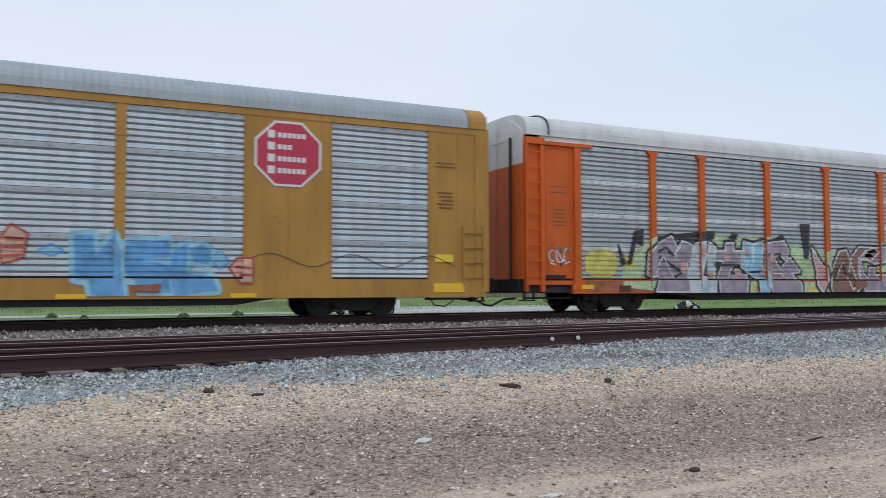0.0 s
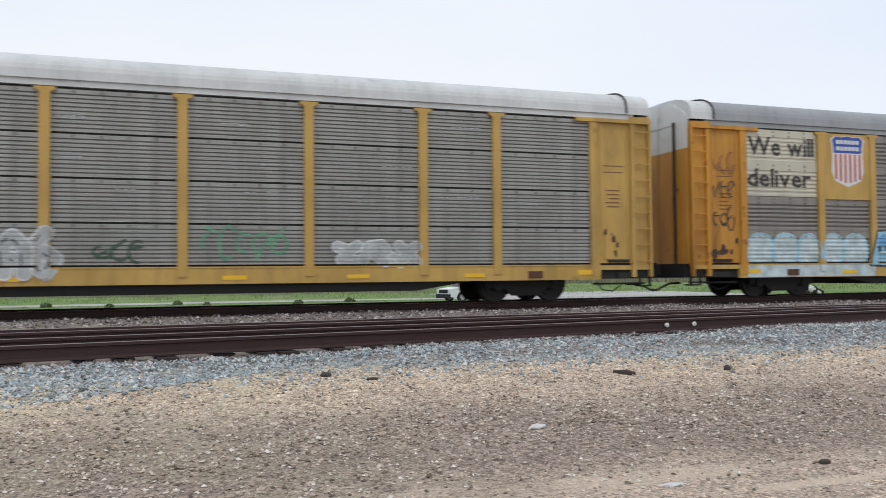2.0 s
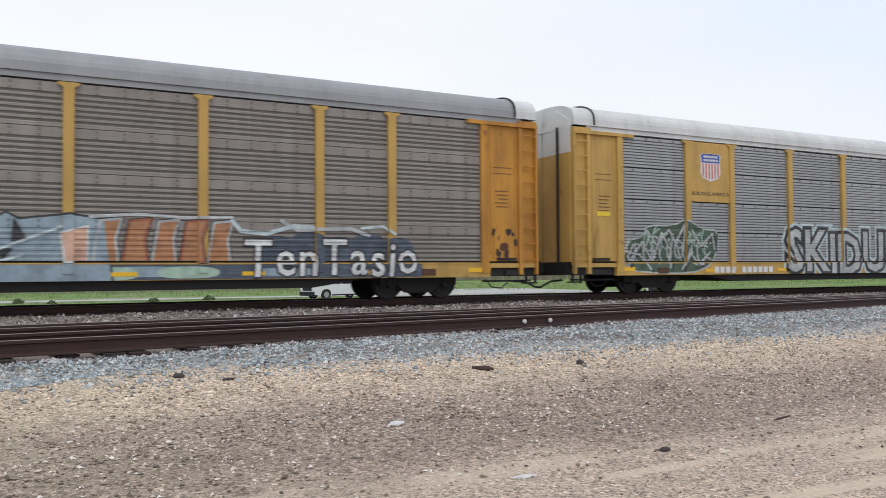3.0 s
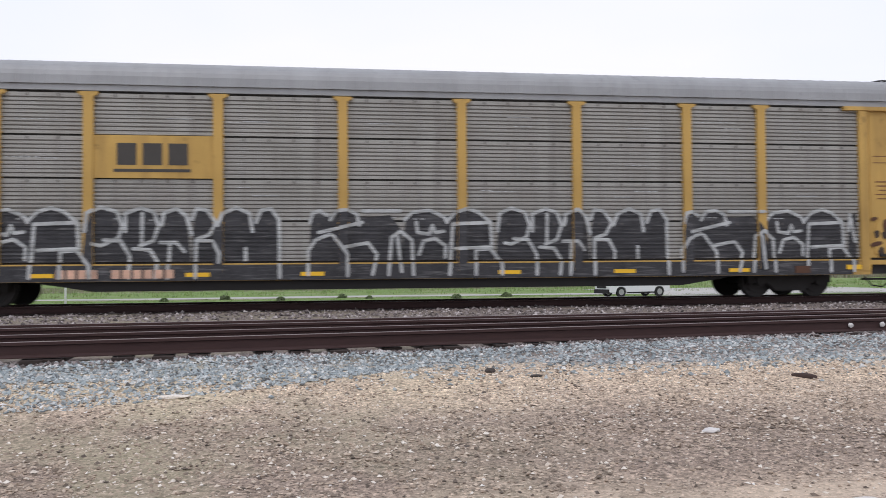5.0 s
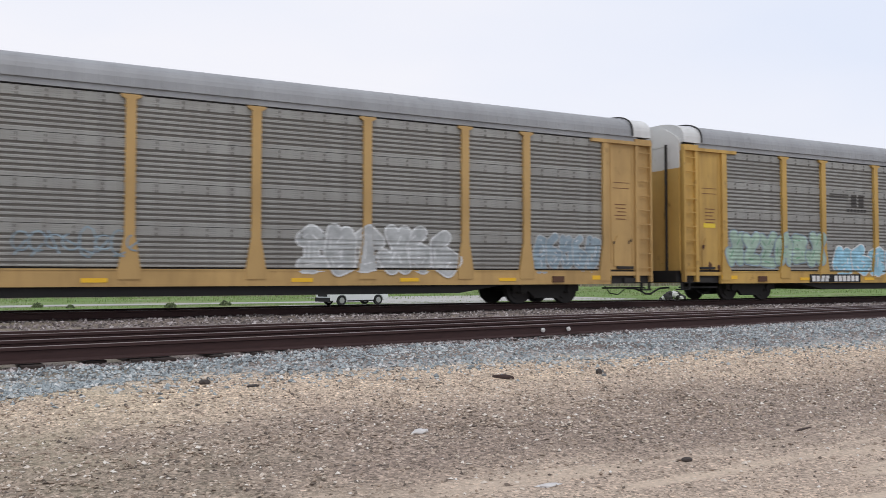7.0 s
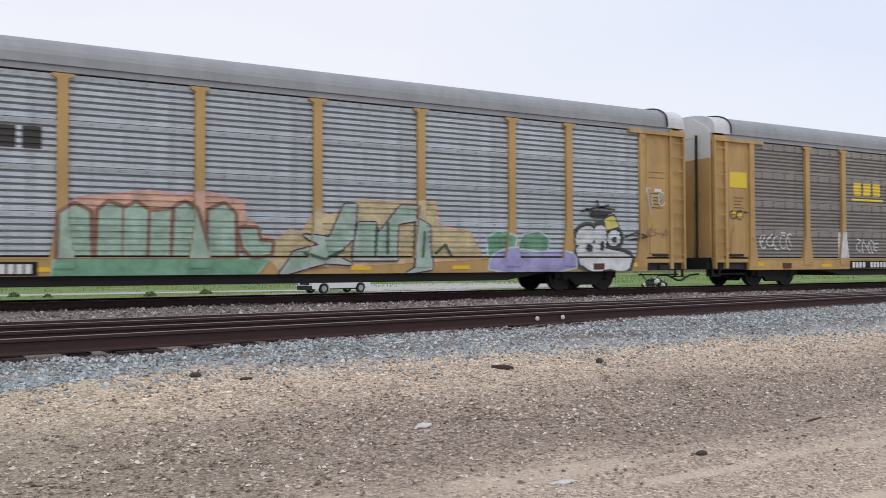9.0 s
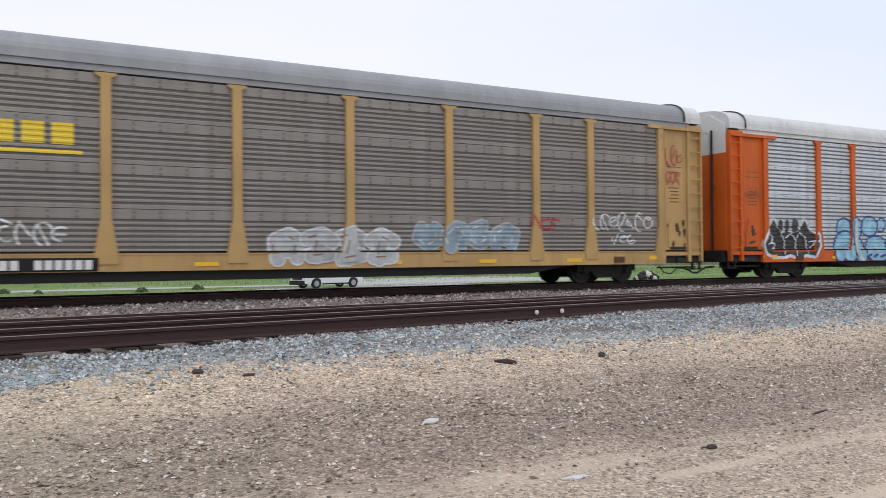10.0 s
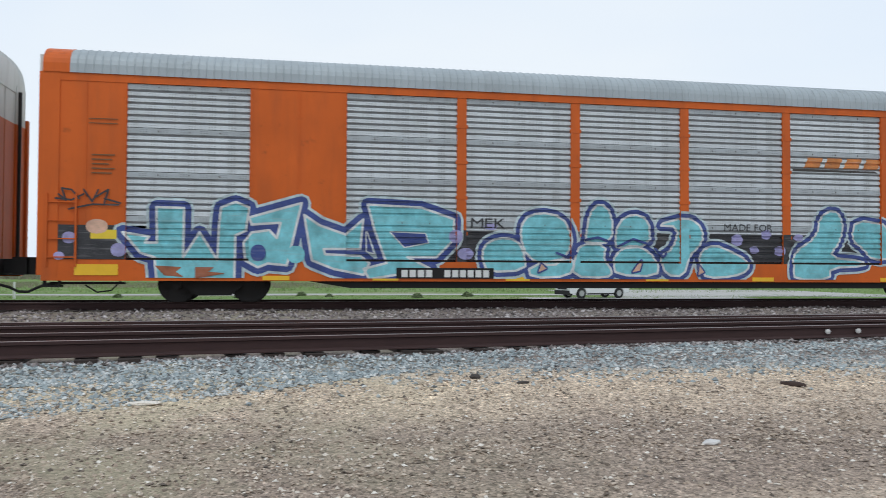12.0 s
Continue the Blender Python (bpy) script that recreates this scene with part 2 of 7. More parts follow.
def tube(bm, pts, r, n=6):
    loops = []
    for i, p in enumerate(pts):
        a, b = Vector(pts[max(i - 1, 0)]), Vector(pts[min(i + 1, len(pts) - 1)])
        d = (b - a).normalized()
        s = d.orthogonal().normalized()
        if loops:
            s = (last - d * last.dot(d)).normalized()
        last = s
        w = d.cross(s)
        loops.append([bm.verts.new(Vector(p) + (s * math.cos(k * math.tau / n) + w * math.sin(k * math.tau / n)) * r) for k in range(n)])
    for p, q in zip(loops, loops[1:]):
        for k in range(n):
            bm.faces.new((p[k], p[(k + 1) % n], q[(k + 1) % n], q[k]))
    bm.faces.new(loops[0][::-1])
    bm.faces.new(loops[-1])


def mesh_of(name, bm, material, smooth=False):
    bmesh.ops.recalc_face_normals(bm, faces=bm.faces)
    me = bpy.data.meshes.new(name)
    bm.to_mesh(me)
    bm.free()
    me.materials.append(material)
    if smooth:
        for f in me.polygons:
            f.use_smooth = True
    return me


def part(name, bm, material, parent, label="", at=None, smooth=False):
    me = bm if isinstance(bm, bpy.types.Mesh) else mesh_of(name, bm, material, smooth)
    ob = new(name, me)
    ob.parent = parent
    if at is not None:
        ob.location = at
    if label:
        tagged(ob, label)
    return ob


def made(draw, *args):
    bm = bmesh.new()
    draw(bm, *args)
    return bm


# ---------------------------------------------------------------- the ground: one sheet from the dirt lot over the track bed to the far field
MAIN_Y = 19.16            # near side of the passing cars
CENTRE_Y = 20.72          # middle of the main track
EDGE = [(-400, -0.75), (2.5, -0.75), (5.5, -0.60), (8.2, -0.37), (8.9, -0.29), (9.4, -0.235), (11.0, -0.20), (22.8, -0.185), (25.5, -1.05), (28, -1.3), (3000, -1.3)]


def ground_z(x, y):
    z = float(np.interp(y, [p[0] for p in EDGE], [p[1] for p in EDGE]))
    if -30 < x < 60 and -6 < y < 40:
        z += 0.035 * noise.noise((x * 0.5, y * 0.9, 0.3)) + 0.012 * noise.noise((x * 2.3, y * 3.1, 4.0))
    return z


def spaced(lo, hi, step):
    return list(np.arange(lo, hi, step))


gx = [-2500, -800, -300, -120, -60] + spaced(-30, 46, 0.5) + spaced(46, 90, 4) + [120, 300, 800, 2500]
gy = [-600, -120, -30, -8] + spaced(-2, 12.6, 0.2) + spaced(12.6, 29, 0.6) + spaced(29, 90, 3) + [120, 180, 300, 600, 1200, 2800]
gv = [(x, y, ground_z(x, y)) for y in gy for x in gx]
nx = len(gx)
gf = [(j * nx + i, j * nx + i + 1, (j + 1) * nx + i + 1, (j + 1) * nx + i) for j in range(len(gy) - 1) for i in range(nx - 1)]
gm = bpy.data.meshes.new("ground")
gm.from_pydata(gv, [], gf)
for f in gm.polygons:
    f.use_smooth = True

m, n, l, p = nodes_of("dirt_ballast_and_field")
v = coords(n, l)
sep = n.new("ShaderNodeSeparateXYZ")
l.new(v, sep.inputs[0])
wob = noise_node(n, l, v, 0.7, 4)
wob2 = noise_node(n, l, coords(n, l, (0.12, 0.7, 1)), 1.6, 4)
add = n.new("ShaderNodeMath")
add.operation = "MULTIPLY_ADD"
add.inputs[1].default_value = 1.5
l.new(wob, add.inputs[0])
l.new(sep.outputs[1], add.inputs[2])
ypos = n.new("ShaderNodeMapRange")
ypos.inputs[1].default_value, ypos.inputs[2].default_value = 0.75, 12.75
l.new(add.outputs[0], ypos.inputs[0])
SAND, PALE, GRIT, BED = (0.55, 0.435, 0.335), (0.70, 0.555, 0.405), (0.285, 0.22, 0.175), (0.36, 0.35, 0.34)
lot = ramp_node(n, l, ypos.outputs[0], [(0.0, SAND), (0.36, (0.51, 0.405, 0.315)), (0.44, GRIT), (0.54, (0.335, 0.26, 0.205)), (0.60, (0.57, 0.45, 0.34)), (0.69, PALE), (0.722, (0.56, 0.47, 0.37)), (0.738, BED), (0.775, (0.15, 0.125, 0.115)), (1.0, (0.20, 0.17, 0.155))])
def cells(scale):
    k = n.new("ShaderNodeTexVoronoi")
    k.inputs["Scale"].default_value = scale
    k.inputs["Randomness"].default_value = 1.0
    l.new(v, k.inputs["Vector"])
    c = n.new("ShaderNodeSeparateColor")
    l.new(k.outputs["Color"], c.inputs[0])
    return c.outputs[0], k.outputs["Distance"]


fine = noise_node(n, l, v, 17, 6, 0.75)
stone_a, dist_a = cells(24)
stone_b, dist_b = cells(52)
clump = noise_node(n, l, v, 2.6, 5, 0.65)
grain = noise_node(n, l, v, 70, 4, 0.7)
lot = mix_node(n, l, ramp_node(n, l, wob2, [(0.40, (0, 0, 0)), (0.70, (0.34,) * 3)]), lot, (0.38, 0.305, 0.25))
lot = mix_node(n, l, ramp_node(n, l, clump, [(0.47, (0, 0, 0)), (0.72, (0.5,) * 3)]), lot, (0.35, 0.275, 0.22))
pale = ramp_node(n, l, stone_b, [(0.0, (0.20, 0.19, 0.18)), (0.25, (0.62, 0.61, 0.59)), (0.6, (1.06, 1.06, 1.06)), (0.9, (1.35, 1.33, 1.3)), (1.0, (2.0, 2.0, 1.96))])
coarse = ramp_node(n, l, stone_a, [(0.0, (0.25, 0.24, 0.23)), (0.3, (0.62, 0.61, 0.60)), (0.7, (1.05, 1.06, 1.07)), (1.0, (1.7, 1.75, 1.8))])
lot = mix_node(n, l, ramp_node(n, l, grain, [(0.38, (0.35,) * 3), (0.60, (1.0,) * 3)]), lot, pale, "MULTIPLY")
loose = n.new("ShaderNodeMath")
loose.operation = "MULTIPLY"
l.new(ramp_node(n, l, fine, [(0.48, (0, 0, 0)), (0.56, (0.9,) * 3)]), loose.inputs[0])
l.new(ramp_node(n, l, ypos.outputs[0], [(0.33, (0.15,) * 3), (0.42, (1.0,) * 3)]), loose.inputs[1])
lot = mix_node(n, l, loose.outputs[0], lot, coarse, "MULTIPLY")
# faint curved wheel marks in the packed dirt
turnm = n.new("ShaderNodeMapping")
turnm.inputs["Rotation"].default_value = (0, 0, radians(17))
turnm.inputs["Scale"].default_value = (0.10, 1.0, 1.0)
l.new(v, turnm.inputs[0])
mark = noise_node(n, l, turnm.outputs[0], 3.2, 5, 0.6)
near_ = n.new("ShaderNodeMath")
near_.operation = "MULTIPLY"
l.new(ramp_node(n, l, mark, [(0.50, (0, 0, 0)), (0.62, (0.75,) * 3)]), near_.inputs[0])
l.new(ramp_node(n, l, ypos.outputs[0], [(0.34, (1.0,) * 3), (0.44, (0.0,) * 3)]), near_.inputs[1])
lot = mix_node(n, l, near_.outputs[0], lot, (0.64, 0.52, 0.40))
# olive growth over the packed dirt west of the ruts
west = n.new("ShaderNodeMapRange")
west.inputs[1].default_value, west.inputs[2].default_value = 2.6, -0.6
l.new(sep.outputs[0], west.inputs[0])
moss = n.new("ShaderNodeMath")
moss.operation = "MULTIPLY"
l.new(west.outputs[0], moss.inputs[0])
l.new(ramp_node(n, l, noise_node(n, l, v, 1.1, 5, 0.65), [(0.40, (0, 0, 0)), (0.66, (0.45,) * 3)]), moss.inputs[1])
lot = mix_node(n, l, moss.outputs[0], lot, (0.43, 0.405, 0.26))
# field beyond the tracks: grass with worn tan patches
patch = noise_node(n, l, coords(n, l, (0.05, 0.16, 1)), 1.3, 5)
blade = noise_node(n, l, coords(n, l, (1.2, 4, 1)), 1.5, 4)
grass = mix_node(n, l, blade, (0.085, 0.16, 0.03), (0.20, 0.31, 0.07))
grass = mix_node(n, l, ramp_node(n, l, patch, [(0.54, (0, 0, 0)), (0.70, (0.8,) * 3)]), grass, (0.30, 0.28, 0.17))
far = n.new("ShaderNodeMapRange")
far.inputs[1].default_value, far.inputs[2].default_value = 24.2, 26.0
l.new(sep.outputs[1], far.inputs[0])
l.new(mix_node(n, l, far.outputs[0], lot, grass), p.inputs["Base Color"])
p.inputs["Roughness"].default_value = 0.95
hgt = n.new("ShaderNodeMath")
hgt.operation = "ADD"
l.new(fine, hgt.inputs[0])
l.new(stone_b, hgt.inputs[1])
bump(n, l, p, hgt.outputs[0], 0.6, 0.02)
gm.materials.append(m)
tagged(new("ground", gm), "pale packed dirt lot with gravel and a green field beyond", kind="structure")


# ---------------------------------------------------------------- tracks
def rail_outline():
    """Half-round flat-bottom rail, head at z 0, foot at -0.18; y across."""
    return [(-0.075, -0.18), (0.075, -0.18), (0.075, -0.168), (0.012, -0.145), (0.010, -0.05), (0.036, -0.038), (0.036, -0.006), (0.028, 0.0), (-0.028, 0.0), (-0.036, -0.006), (-0.036, -0.038), (-0.010, -0.05), (-0.012, -0.145), (-0.075, -0.168)]


m, n, l, p = nodes_of("rusty_rail")
v = coords(n, l, (0.6, 6, 6))
sepn = n.new("ShaderNodeNewGeometry")
sz = n.new("ShaderNodeSeparateXYZ")
l.new(sepn.outputs["Position"], sz.inputs[0])
top = n.new("ShaderNodeMapRange")
top.inputs[1].default_value, top.inputs[2].default_value = -0.004, -0.0015
l.new(sz.outputs[2], top.inputs[0])
rust = mix_node(n, l, noise_node(n, l, v, 5, 5), (0.026, 0.012, 0.012), (0.062, 0.029, 0.026))
l.new(mix_node(n, l, top.outputs[0], rust, (0.36, 0.31, 0.30)), p.inputs["Base Color"])
l.new(top.outputs[0], p.inputs["Metallic"])
l.new(ramp_node(n, l, top.outputs[0], [(0.0, (0.85,) * 3), (1.0, (0.4,) * 3)]), p.inputs["Roughness"])
RAIL = m
M["tie"] = plain("creosoted_timber", (0.035, 0.024, 0.020), 0.85, 0, 0.4, 3)


def rail(name, path, parent):
    bm = bmesh.new()
    loops = []
    for x, y in path:
        loops.append([bm.verts.new((x, y + a, b)) for a, b in rail_outline()])
    k = len(loops[0])
    for p0, p1 in zip(loops, loops[1:]):
        for i in range(k):
            bm.faces.new((p0[i], p0[(i + 1) % k], p1[(i + 1) % k], p1[i]))
    return part(name, bm, RAIL, parent)


def line(y0, slope):
    return [(x, y0 + slope * min(x, 24) + 0.012 * max(0, x - 24)) for x in (-30, -12, -4, 4, 12, 18, 24, 40, 90)]


def track(name, label, ys, tie_rows, tie_z):
    base = tagged(new(name), label, kind="structure")
    for path in ys:
        rail("rail", path, base)
    bm = bmesh.new()
    box(bm, -0.115, 0.115, -1.3, 1.3, -0.11, 0.11)
    tie = mesh_of("tie", bm, M["tie"])
    for x, y, turn in tie_rows:
        o = part("tie", tie, None, base, at=(x, y, tie_z))
        o.rotation_euler = (0.0, 0.0, turn)
    return base


random.seed(5)
track("track_1", "main line track with rust-brown rails on timber ties", [[(-90, CENTRE_Y - 0.72), (140, CENTRE_Y - 0.72)], [(-90, CENTRE_Y + 0.72), (140, CENTRE_Y + 0.72)]],
      [(x, CENTRE_Y, random.uniform(-0.02, 0.02)) for x in spaced(-30, 60, 0.55)], -0.285)
track("track_2", "rusty siding rails drawing together at a turnout", [line(12.95, 0.055), line(12.20, 0.065), line(10.98, 0.104), line(9.86, 0.125)],
      [(x + random.uniform(-0.12, 0.12), 11.04 + 0.125 * x + random.uniform(-0.13, 0.10), 0.12 + random.uniform(-0.12, 0.10)) for x in spaced(-12, 34, 0.50)], -0.305)


def scatter(name, label, count, where, sizes, material, flat=0.7, seed=1, sink=0.25):
    """Loose stones as one mesh: little eight-sided lumps, each its own island."""
    rng = np.random.default_rng(seed)
    base = np.array([(1, 0, 0), (-1, 0, 0), (0, 1, 0), (0, -1, 0), (0, 0, 1), (0, 0, -1)], float)
    tri = np.array([(0, 2, 4), (2, 1, 4), (1, 3, 4), (3, 0, 4), (2, 0, 5), (1, 2, 5), (3, 1, 5), (0, 3, 5)])
    vs, fs = [], []
    for i in range(count):
        x, y = where(rng)
        s = sizes[0] + (sizes[1] - sizes[0]) * rng.random() ** 2.2
        a = rng.random() * math.tau
        q = base * (s * rng.uniform(0.65, 1.15, (6, 3))) * (1, rng.uniform(0.6, 1), flat)
        q = q + rng.uniform(-0.25, 0.25, (6, 3)) * s
        ca, sa = math.cos(a), math.sin(a)
        q = np.stack([q[:, 0] * ca - q[:, 1] * sa + x, q[:, 0] * sa + q[:, 1] * ca + y, q[:, 2] + ground_z(x, y) + s * flat * (0.5 - sink)], 1)
        vs.append(q)
        fs.append(tri + 6 * i)
    me = bpy.data.meshes.new(name)
    me.from_pydata(np.concatenate(vs).tolist(), [], np.concatenate(fs).tolist())
    me.materials.append(material)
    return tagged(new(name, me), label, kind="stuff")
M["ballast"] = pebble("blue_grey_ballast", [(0.0, (0.09, 0.09, 0.09)), (0.14, (0.24, 0.28, 0.295)), (0.5, (0.37, 0.425, 0.44)), (0.82, (0.50, 0.53, 0.53)), (1.0, (0.76, 0.76, 0.74))])
M["bedstone"] = pebble("brown_grey_ballast", [(0.0, (0.06, 0.05, 0.047)), (0.35, (0.17, 0.14, 0.135)), (0.7, (0.30, 0.26, 0.25)), (1.0, (0.60, 0.55, 0.54))])
M["grit"] = pebble("lot_pebbles", [(0.0, (0.10, 0.08, 0.065)), (0.18, (0.27, 0.21, 0.16)), (0.5, (0.44, 0.345, 0.265)), (0.82, (0.60, 0.50, 0.40)), (1.0, (0.86, 0.81, 0.73))])


def near_rail(x):
    return 9.86 + 0.125 * min(x, 24)


scatter("ballast", "crushed blue-grey ballast stones beside the siding", 30000,
        lambda r: (lambda x: (x, r.uniform(8.62 + 0.12 * math.sin(x * 0.7), max(9.3, near_rail(x) - 0.10))))(r.uniform(-9, 30)), (0.014, 0.038), M["ballast"], seed=3)
scatter("ballast", "dark oily stones along the foot of the siding rail", 5000,
        lambda r: (lambda x: (x, near_rail(x) - 0.06 - 0.24 * r.random() ** 1.5))(r.uniform(-9, 30)), (0.02, 0.05), M["bedstone"], seed=5)
scatter("ballast", "pale stones spilled down to the dirt", 5000,
        lambda r: (r.uniform(-9, 28), 8.72 - abs(r.normal(0, 0.33)) - (0.5 * r.random() if r.random() < 0.15 else 0)), (0.010, 0.042), M["ballast"], seed=4)
scatter("ballast", "brown-grey ballast between the tracks", 14000,
        lambda r: (r.uniform(-22, 52), r.uniform(14.0, 19.9)), (0.03, 0.065), M["bedstone"], seed=6)
scatter("pebbles", "small brown and pale pebbles on packed dirt", 34000,
        lambda r: (r.uniform(-7, 22), 3.0 + 5.6 * r.random() ** 0.62), (0.005, 0.028), M["grit"], 0.5, seed=7)
scatter("ballast", "grey ballast washed out over the dirt", 6500,
        lambda r: (lambda x: (x, r.uniform(8.7 - min(1.5, max(0.0, 0.45 * (1.0 - x))), 8.75)))(r.uniform(-9, 1.0)), (0.012, 0.04), M["ballast"], seed=14)
M["chips"] = pebble("mixed_stone_chips", [(0.0, (0.10, 0.08, 0.065)), (0.22, (0.20, 0.16, 0.125)), (0.40, (0.52, 0.43, 0.34)), (0.8, (0.70, 0.62, 0.52)), (1.0, (0.88, 0.86, 0.82))])
scatter("pebbles", "sharp pale and dark stone chips on packed dirt", 16000,
        lambda r: (r.uniform(-7, 22), 3.4 + 5.2 * r.random() ** 0.7), (0.005, 0.022), M["chips"], 0.55, seed=17)
scatter("pebbles", "grey gravel pressed into the wheel ruts", 20000,
        lambda r: (lambda x: (x, r.normal(5.9 + 0.25 * math.sin(x * 0.35), 0.55)))(r.uniform(-6, 20)), (0.008, 0.03), M["grit"], 0.5, seed=8)

# ---------------------------------------------------------------- the cars
L_CAR, X_FIRST, SPEED = 28.674, -16.989, 27.758
END0, END1 = 0.66, 28.01
POSTS = [5.22, 7.20, 10.06, 12.92, 15.76, 18.62, 21.47, 23.45]
DOORPOST = (2.42, 26.25)
Z_SILL, Z_DECK, Z_EAVE, Z_ROOF = 0.565, 0.96, 4.88, 5.05
ROW_H = (Z_EAVE - Z_DECK) / 4
PW = 0.11                                  # half a post's width


def groove_profile(z0, rows=4, kind=False):
    """(z, depth) up a stack of panel rows: flat belts, then rolled ribs with narrow grooves."""
    fine, weak = kind is True, kind == "soft"
    out, k = [], 9 if fine else 6
    w, deep = (0.020, 0.018) if fine else (0.040, 0.018) if weak else (0.036, 0.034)
    for r in range(rows):
        b = z0 + r * ROW_H
        out += [(b + (0.05 if r == 0 else 0.024 if fine else 0.006), 0.0)]
        step = (ROW_H - (0.26 if weak else 0.15)) / k
        for i in range(k):
            zc = b + 0.06 + (i + 0.5) * step
            out += [(zc - w, 0.0), (zc - w * 0.45, deep), (zc + w * 0.75, deep), (zc + w, 0.0)]
        out += [(b + ROW_H - (0.024 if fine else 0.008), 0.0)]
    return out


PROFILE = {kind: groove_profile(Z_DECK, kind=kind) for kind in (False, True, "soft")}


def panel_mesh(width, row, fine, material):
    """One screen panel of one row, 12 mm sheet, ribbed, with bolt heads."""
    lo, hi = Z_DECK + row * ROW_H, Z_DECK + (row + 1) * ROW_H
    prof = [q for q in PROFILE[fine] if lo <= q[0] <= hi]
    bm = bmesh.new()
    prism(bm, [(d, z) for z, d in prof] + [(0.075, prof[-1][0]), (0.075, prof[0][0])], "x", 0.0, width)
    sheet_faces = len(bm.faces)
    count = max(3, round(width / 0.62))
    for k in range(1, count):
        x = width * k / count
        for z in (hi - 0.07, hi - 0.19) if fine == "soft" else (hi - 0.07,):
            r = 0.017 if fine else 0.010
            box(bm, x - r, x + r, -0.012, 0.002, z - 1.7 * r, z + 1.7 * r)
    me = mesh_of("side_panel", bm, material)
    me.materials.append(M["rivet"])
    me.materials.append(M["grooveshadesoft" if fine else "grooveshade"])
    for i, (a, b) in enumerate(zip(prof, prof[1:])):      # under-rib shade and punched rows, coloured into groove bottoms
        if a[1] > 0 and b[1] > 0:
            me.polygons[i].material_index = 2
    for f in list(me.polygons)[sheet_faces:]:
        f.material_index = 1
    return me


def post_draw(bm, flare, tall=Z_EAVE):
    w = PW
    outline = [(-0.22, tall), (0.22, tall), (0.22, tall - 0.05), (w, tall - 0.11), (w, Z_DECK + 0.75)]
    if flare:
        outline += [(w + 0.03, Z_DECK + 0.62), (0.24, Z_DECK + 0.0), (0.24, Z_SILL + 0.16), (-0.24, Z_SILL + 0.16), (-0.24, Z_DECK), (-w - 0.03, Z_DECK + 0.62), (-w, Z_DECK + 0.75)]
    else:
        outline += [(w, Z_SILL + 0.16), (-w, Z_SILL + 0.16), (-w, Z_DECK + 0.75)]
    outline += [(-w, tall - 0.11), (-0.22, tall - 0.05)]
    prism(bm, outline, "y", -0.085, 0.05)
    for s in (-1, 1):                       # bolts along the flanges
        for k in range(9):
            z = 1.9 + k * 0.34
            box(bm, s * w - 0.022, s * w + 0.022, -0.03, 0.0, z - 0.02, z + 0.02)


def roof_section(wave):
    """Arched roof, near eave to far eave, as (y, z)."""
    pts = []
    for k in range(25):
        a = math.pi * k / 24
        pts.append((1.525 - (1.60 + wave) * math.copysign(abs(math.cos(a)) ** 0.72, math.cos(a)), Z_ROOF + (0.715 + wave) * math.sin(a) ** 0.62))
    return pts


def roof_draw(bm, x0, x1, rib):
    xs, waves = [], []
    x = x0
    amp = 0.013 if rib < 0.2 else 0.006
    while x < x1 - 1e-6:
        xs += [x, min(x + rib * 0.82, x1), min(x + rib * 0.91, x1)]
        waves += [0.0, 0.0, amp]
        x += rib
    xs.append(x1)
    waves.append(0.0)
    loops = []
    for x, w in zip(xs, waves):
        loops.append([bm.verts.new((x, y, z)) for y, z in roof_section(w)])
    for a, b in zip(loops, loops[1:]):
        for i in range(24):
            bm.faces.new((a[i], b[i], b[i + 1], a[i + 1]))
    bm.faces.new(loops[0][::-1])
    bm.faces.new(loops[-1])


def wheel_draw(bm):
    def disc(r, y0, y1):
        prism(bm, ring(0, 0, r, 24), "y", y0, y1)
    disc(0.42, 0.0, 0.09)
    disc(0.45, 0.09, 0.125)
    disc(0.30, -0.03, 0.0)
    disc(0.12, -0.12, -0.03)


def sideframe_draw(bm):
    prism(bm, [(-1.15, 0.36), (-1.15, 0.56), (-0.75, 0.64), (-0.35, 0.76), (0.35, 0.76), (0.75, 0.64), (1.15, 0.56), (1.15, 0.36), (0.62, 0.36), (0.40, 0.16), (-0.40, 0.16), (-0.62, 0.36)], "y", -0.12, 0.02)
    for k in range(5):                      # coil springs
        prism(bm, ring(-0.26 + 0.13 * k, -0.06, 0.05, 8), "z", 0.22, 0.44)
    for s in (-1, 1):
        prism(bm, ring(s * 0.82, 0.42, 0.13, 12), "y", -0.17, -0.12)


def truck_part(car, x, meshes):
    t = part("truck", meshes["frame"], None, car, at=(x, 0.62, 0))
    part("side_frame", meshes["frame"], None, t, at=(0, 1.95, 0))
    for dx in (-0.82, 0.82):
        part("wheel", meshes["wheel"], None, t, at=(dx, 0.1, 0.42))
        w = part("wheel", meshes["wheel"], None, t, at=(dx, 1.76, 0.42))
        w.rotation_euler = (0, 0, math.pi)
        part("axle", meshes["axle"], None, t, at=(dx, 0.1, 0.42))


bm = bmesh.new(); wheel_draw(bm)
RUN = {"wheel": mesh_of("wheel", bm, M["wheel"])}
bm = bmesh.new(); sideframe_draw(bm)
RUN["frame"] = mesh_of("truck", bm, M["dark"])
bm = bmesh.new(); prism(bm, ring(0, 0, 0.08, 10), "y", 0.0, 1.66)
RUN["axle"] = mesh_of("axle", bm, M["dark"])


# ---- spray paint and lettering laid on the ribbed sides
from mathutils.geometry import tessellate_polygon


